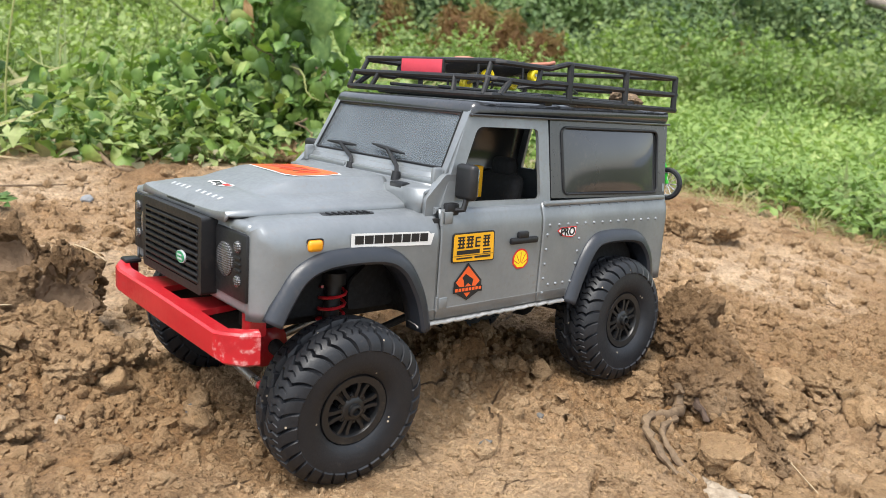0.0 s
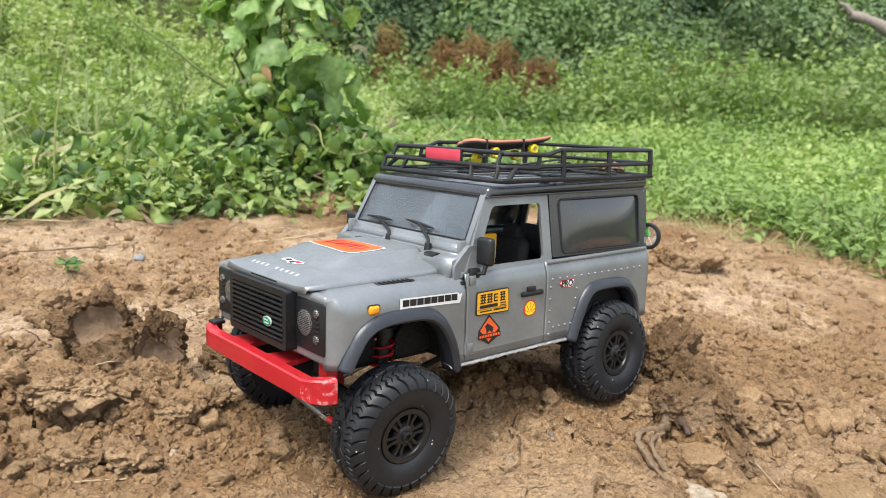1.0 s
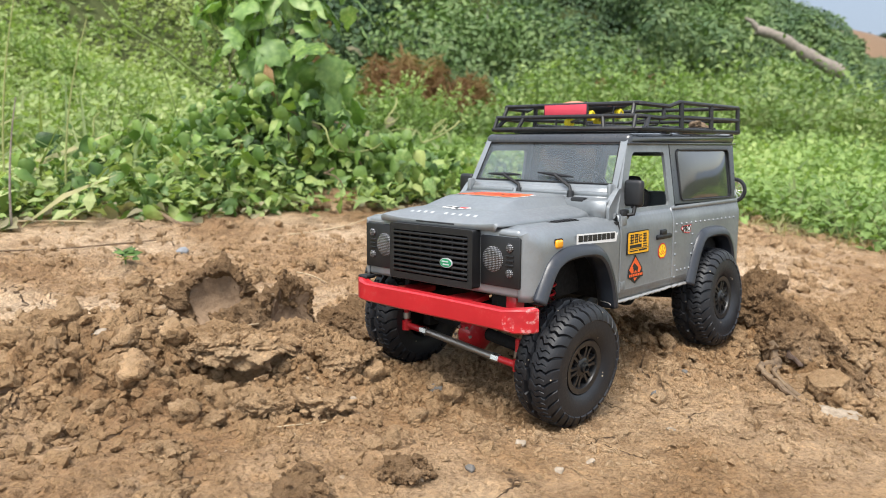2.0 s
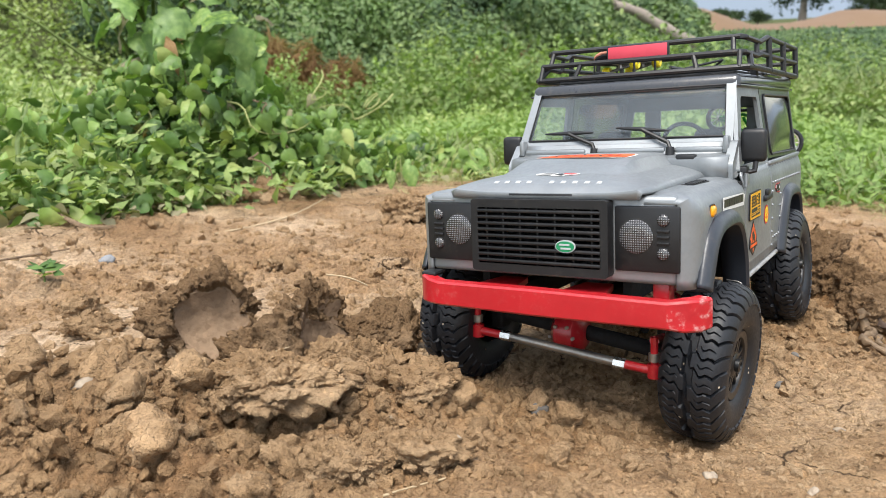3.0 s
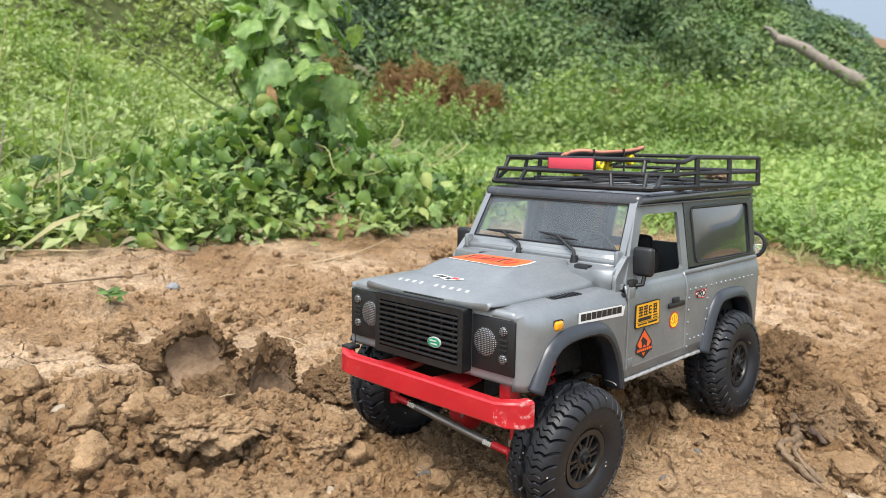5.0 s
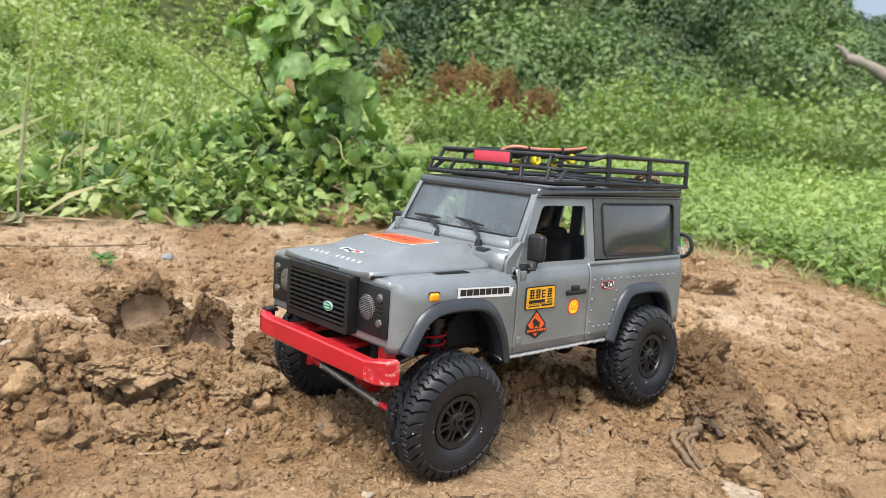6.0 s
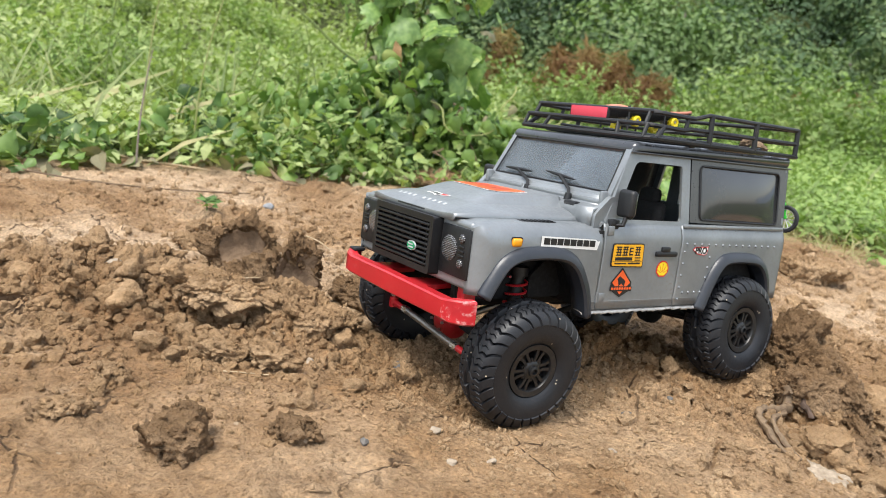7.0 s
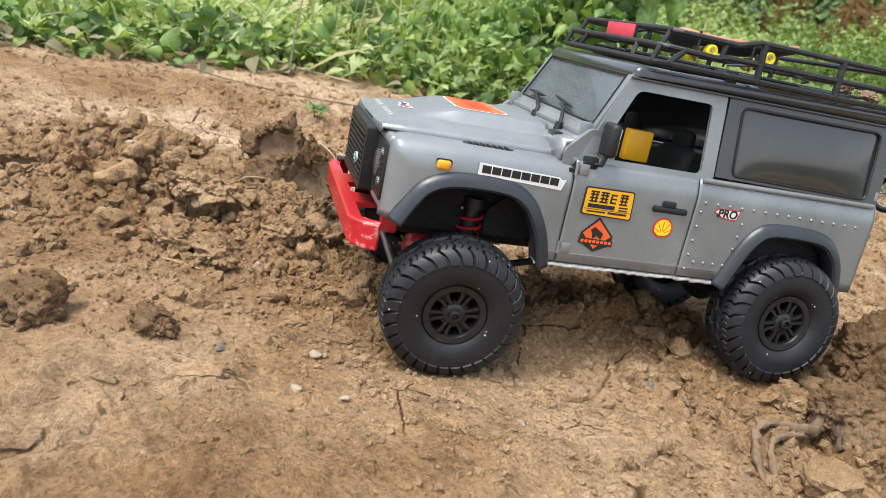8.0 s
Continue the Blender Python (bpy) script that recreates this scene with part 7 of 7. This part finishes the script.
# wheels: tyre, rim and hub share their meshes
def tyre_mesh():
    """One moulded skin: sidewalls, and a tread whose slanting lugs stand out from it."""
    half = [(38.0, 0.0, 1.0, 0), (38.0, 1.4, 1.0, 0), (38.0, 2.2, 1.0, 0), (38.0, 3.6, 1.0, 0), (37.9, 5.2, 1.0, 0), (37.8, 6.8, 1.0, 0), (37.7, 8.2, 1.0, 0), (37.5, 9.8, 1.0, 0.1), (37.2, 11.4, 1.0, 0.2), (36.6, 13.2, 1.0, 0.4), (35.8, 14.9, 0.95, 0.6), (34.7, 16.3, 0.85, 0.75),
            (33.4, 17.5, 0.75, 0.9), (32.2, 18.3, 0.65, 1.0), (31.2, 18.8, 0.55, 1.0), (30.6, 19.0, 0.0, 1.0), (28.6, 19.1, 0.0, 1.0), (25.5, 19.1, 0, 1), (22.4, 18.4, 0, 1), (19.6, 17.0, 0, 1), (18.0, 15.2, 0, 1), (17.2, 12.0, 0, 1), (17.2, 4.0, 0, 1)]
    seg, count = 480, 30
    rows = []
    for s in (1, -1):
        band = half if s > 0 else half[1:]
        made = []
        for r0, y0, much, out in band:
            ring = []
            for j in range(seg):
                slant = s * 0.25 + 0.050 * y0 * (1 if y0 < 9 else (18 - y0) / 9) * s + 0.13 * math.sin(0.95 * y0 + 1.3 * s) * (1 if y0 < 14 else 0.3)
                if y0 > 19.05 or r0 < 30:
                    slant = s * 0.25
                a = 2 * math.pi * (j / seg - slant / count)
                # one long lug and one short lug in turn, slanting outward from the middle
                turn = j * count / seg + 1e-6
                k = math.floor(turn)
                t = turn - k
                short = k % 2 and y0 < 3.0
                wide = (0.44 if y0 < 12 else 0.41) + 0.02 * math.sin(2.4 * k)
                lug = float(step(wide + 0.05, wide - 0.02, abs(t - 0.5))) * (0.0 if short else 1.0)
                if y0 < 1.0:
                    lug *= 0.35
                sipe = 0.45 * float(step(0.045, 0.01, abs(t - 0.5))) * (1.0 if 5.5 < y0 < 13 else 0.0)
                h = 2.7 * much * (lug - sipe) - 0.6 * much
                rr = r0 + h * math.sqrt(max(0.0, 1 - out * out))
                yy = 0.80 * y0 + h * out * 0.7
                if y0 == 25.5:
                    yy += 0.3
                ring.append((rr * math.cos(a), s * yy, rr * math.sin(a)))
            made.append(ring + ring[:1])
        rows = made[::-1] + rows if s < 0 else rows + made
    bm = grid(rows)
    bmesh.ops.remove_doubles(bm, verts=bm.verts, dist=0.001)
    return bm


def rim_mesh():
    """A broad flat lip, and six double spokes with a groove down each and wide gaps between."""
    bm = lathe([(15.2, -8), (17.4, 6), (17.8, 11.4), (17.2, 12.6), (13.9, 12.2), (13.3, 11.2), (13.0, 0.0), (0.05, -1.0)], 60)

    def block(corners, top, deep):
        vs = [bm.verts.new((x, top, z)) for x, z in corners]
        lo = [bm.verts.new((x, top - deep, z)) for x, z in corners]
        bm.faces.new(vs)
        for j in range(4):
            bm.faces.new((vs[j], lo[j], lo[(j + 1) % 4], vs[(j + 1) % 4]))

    for k in range(6):
        a = 2 * math.pi * k / 6
        c, s = math.cos(a), math.sin(a)

        def at(along, aside):
            return (along * c - aside * s, along * s + aside * c)

        block([at(4.0, -1.6), at(13.6, -2.4), at(13.6, 2.4), at(4.0, 1.6)], 8.4, 4.0)
        for side in (-1, 1):
            block([at(4.6, side * 0.6), at(10.5, side * 0.9), at(10.5, side * 2.7), at(4.6, side * 2.3)], 11.2, 5.0)
            block([at(10.5, side * 0.9), at(14.0, side * 1.9), at(14.0, side * 4.0), at(10.5, side * 2.7)], 11.2, 5.0)
        c, s = math.cos(a + math.pi / 6), math.sin(a + math.pi / 6)
        tube(bm, [(6.6 * c, 4, 6.6 * s), (6.6 * c, 10.4, 6.6 * s)], 1.5, 8)
        tube(bm, [(6.6 * c, 4, 6.6 * s), (6.6 * c, 11.2, 6.6 * s)], 0.8, 6)
    return bm


def hub_mesh():
    bm = lathe([(6.4, 5), (6.2, 10.8), (5.0, 11.8), (3.4, 12.0), (3.2, 13.8), (2.0, 14.2), (1.8, 12.4), (0.05, 12.2)], 24)
    return bm


def hold(name, bm, mat, sharp):
    ob = part(name, bm, mat, car, "", 0.001, sharp)
    me = ob.data
    bpy.data.objects.remove(ob)
    return me


tyre_me, rim_me, hub_me = hold("tyre", tyre_mesh(), RUBBER, 30), hold("rim", rim_mesh(), RIM, 35), hold("wheel", hub_mesh(), RIM, 35)
for x, y, z, spin, steer in ((102.3, 68, -6.0, 10, -3), (102.3, -68, 8.0, 40, -3), (-102.3, 68, 6.5, 75, 0), (-102.3, -68, -3.0, 20, 0)):
    flip = Euler((0, 0, radians(180 if y < 0 else 0))).to_matrix().to_4x4()
    camber = Euler((radians(-5.0 if x > 0 else 3.5), 0, radians(steer))).to_matrix().to_4x4()
    m = Matrix.Translation((x * 0.001, y * 0.001, z * 0.001)) @ camber @ flip @ Euler((0, radians(spin), 0)).to_matrix().to_4x4()
    wheel = child("wheel", hub_me, car, "wheel with muddy black lugged tyre and dark rim", m)
    child("tyre", tyre_me, wheel, "black rubber tyre with muddy chunky lugs")
    child("rim", rim_me, wheel, "dark six-spoke rim")

# roof rack
rack = cpart("roof_rack", bent([(18, -63, 141), (19, -55, 141), (19, 60, 140.8), (17, 66, 140.8), (10, 67, 140.8), (-150, 67, 140.2), (-154, 64, 140.2), (-155, 0, 140.2), (-154, -64, 140.2), (-150, -67, 140.2), (10, -67, 141), (18, -63, 141)], 1.75), RACK, car, "black tubular roof rack")
rails = [
    [(15.5, -61, 150.2), (15.5, 60, 149.6), (12, 63, 149.4), (-18, 64, 148.6), (-22, 65.5, 149.8), (-150, 66.5, 150.0), (-154, 63, 150), (-154, -63, 150), (-150, -66.5, 150), (-22, -65.5, 149.8), (-18, -64, 148.6), (12, -63, 150), (15.5, -61, 150.2)],
    [(9, -57, 158.8), (9, 60, 158.6), (6, 62.5, 158), (-28, 63.5, 157.4), (-40, 65.5, 160.8), (-148, 66, 160.4), (-151, 63, 160.4), (-151, -63, 160.4), (-148, -66, 160.4), (-40, -65.5, 160.8), (-28, -63.5, 157.4), (6, -60, 158), (9, -57, 158.8)],
]
for pts in rails:
    cpart("rail", bent(pts, 1.6), RACK, rack)
for side in (1, -1):
    for x in (-43, -95, -148):
        cpart("post", rod((x, side * 67, 139.6), (x, side * 66, 161), 1.9, 8), RACK, rack)
    for y in (38,):
        cpart("strut", rod((19, side * y, 141), (15.5, side * (y - 3), 150), 1.5, 8), RACK, rack)
    cpart("strut", rod((12, side * 66.8, 141), (2, side * 63.5, 149.2), 1.8, 8), RACK, rack)
    cpart("post", rod((15.5, side * 61, 150), (19, side * 61.5, 141), 1.5, 8), RACK, rack)
    cpart("post", rod((9, side * 56, 158.6), (13, side * 57, 150), 1.5, 8), RACK, rack)
    cpart("post", rod((-20, side * 63.5, 148.8), (-22, side * 63, 157.6), 1.5, 8), RACK, rack)
for x in (-45, -105):
    cpart("cross_bar", rod((x, -66, 142.6), (x, 66, 142.4), 1.2, 6), RACK, rack)
for y in (-22, 22):
    cpart("floor_bar", rod((16, y, 143.8), (-153, y, 143.4), 1.0, 6), RACK, rack)
for y in (-60, -30, 0, 30, 60):
    cpart("foot", boxed((-32 - 3, y - 2, 137), (-32 + 3, y + 2, 144), 0.6), RACK, rack)
panel = cpart("red_panel", boxed((9.4, -19.5, 150.0), (11.2, 19.6, 159.6), 0.4), RACK, rack, "flat red panel in a black frame")
cpart("face", boxed((11.0, -18.4, 150.8), (11.6, 18.5, 158.9), 0.2), PINK, panel)

# load on the rack: a toy skateboard on its wheels
board = new("toy_skateboard")
board.matrix_world = car.matrix_world
tagged(board, "toy skateboard with salmon-orange deck and yellow wheels on a roof rack", "skateboard")


def deck_at(x):
    """The middle of the deck and its height at a place along the car: the tail kicks up, the nose a little."""
    return lerp(x, [-138, -44], [-35.0, -41.0]), lerp(x, [-138, -124, -104, -70, -56, -44], [165.2, 161.6, 159.4, 158.2, 158.8, 161.4])


rows = []
for x in np.linspace(-138, -44, 40):
    mid, z = deck_at(x)
    end = min(x + 138, -44 - x)
    half = 13.5 * math.sqrt(max(0.03, 1 - max(0.0, 1 - end / 13.5) ** 2))
    rows.append([(x, mid + half * t, z + 0.28 * half * t + 1.2 * t * t) for t in np.linspace(-1, 1, 9)])
thick(cpart("deck", grid(rows), SALMON, board, "salmon-orange deck with kicked-up ends"), 2.2)
thick(cpart("underside", grid([[(x, y, z - 1.7) for x, y, z in row] for row in rows]), CLOTH, board, "dark underside"), 0.8)
for x, z in ((-70.2, 154.0), (-112.7, 156.8)):
    mid, top = deck_at(x)
    truck = cpart("truck", boxed((x - 5, mid - 5, top - 4.4), (x + 5, mid + 5, top - 1.6), 0.6), STEEL, board, "grey metal truck")
    cpart("axle", rod((x, mid - 13, z - 6.4), (x, mid + 13, z + 0.7), 1.1, 8), STEEL, truck)
    cpart("hanger", rod((x, mid, top - 3), (x, mid, z - 2.9), 2.2, 8), STEEL, truck)
    for y in (mid - 10.5, mid + 10.5):
        bm = lathe([(1.0, -2.9), (3.6, -2.9), (4.5, -2.0), (4.6, 0), (4.5, 2.0), (3.6, 2.9), (2.2, 2.7), (1.9, 2.0), (0.9, 2.0), (0.05, 2.2)], 20, (x, y, z + 0.28 * (y - mid - 10.5)))
        cpart("wheel", bm, LEMON, board, "round yellow plastic wheel")
for x in (-58, -98):
    mid, top = deck_at(x)
    cpart("strap", bent([(x, mid - 15, 146), (x, mid - 14.5, top - 2.6), (x, mid, top + 1.9), (x, mid + 14.5, top + 6.2), (x, mid + 15, 146)], 0.9), RACK, board, "black tie-down strap")
cpart("wire", bent([(-60, 10, 147), (-80, 30, 152), (-100, 20, 149), (-125, 5, 147), (-140, -20, 146)], 0.8), RACK, car)
for at, size, seed in (((-123, 41, 147), (5.5, 5, 3.6), 81), ((-144, 37, 145), (6, 7, 3.4), 82)):
    bm = clod_mesh(seed, 4, size, 0.5)
    bmesh.ops.translate(bm, vec=at, verts=bm.verts)
    scrap = part("brown_scrap", bm, DRYROOT, None, "", 0.001, 180)
    scrap.matrix_world = car.matrix_world
    tagged(scrap, "crumb of brown earth lying on the roof rack", "earth crumb")

# little toy bicycle hung on the tail
bike = new("toy_bicycle")
bike.matrix_world = car.matrix_world
tagged(bike, "small green toy bicycle hung on the tail of a model car", "bicycle")
hubs = ((62.0, 91.0), (10.0, 112.0))
for y, z in hubs:
    bm = bmesh.new()
    tube(bm, [(-160 - 2.4 * math.cos(a), y + 8.4 * math.cos(a), z + 9.6 * math.sin(a)) for a in np.linspace(0, 2 * math.pi, 25)], 1.7, 8, False)
    wheel = cpart("wheel", bm, RUBBER, bike)
    bm = bmesh.new()
    tube(bm, [(-160 - 2.0 * math.cos(a), y + 6.9 * math.cos(a), z + 8.0 * math.sin(a)) for a in np.linspace(0, 2 * math.pi, 25)], 0.8, 6, False)
    for k in range(6):
        a = math.pi * k / 6
        tube(bm, [(-160 - 2.0 * math.cos(a), y + 6.9 * math.cos(a), z + 8 * math.sin(a)), (-160 + 2.0 * math.cos(a), y - 6.9 * math.cos(a), z - 8 * math.sin(a))], 0.4, 5)
    cpart("rim", bm, CHROME, wheel)
cpart("frame_tube", bent([(-160, 62, 91), (-161, 58, 103), (-161, 54, 108)], 1.3), LIME, bike)
cpart("frame_tube", bent([(-161, 56, 104), (-160, 36, 97), (-160, 28, 112)], 1.3), LIME, bike)
cpart("frame_tube", bent([(-161, 55, 106), (-160, 28, 114), (-160, 10, 112)], 1.2), LIME, bike)
cpart("frame_tube", bent([(-160, 36, 97), (-160, 10, 112)], 1.1), LIME, bike)
cpart("handlebar", rod((-167, 53, 110), (-153, 53, 110), 1.0, 8), RACK, bike, "black handlebar")
cpart("saddle", boxed((-162.5, 22, 116), (-157.5, 33, 118.5), 1.0), RACK, bike, "black saddle")
cpart("bracket", boxed((-162, 30, 92), (-147, 40, 104), 2.0), BLACK, car)
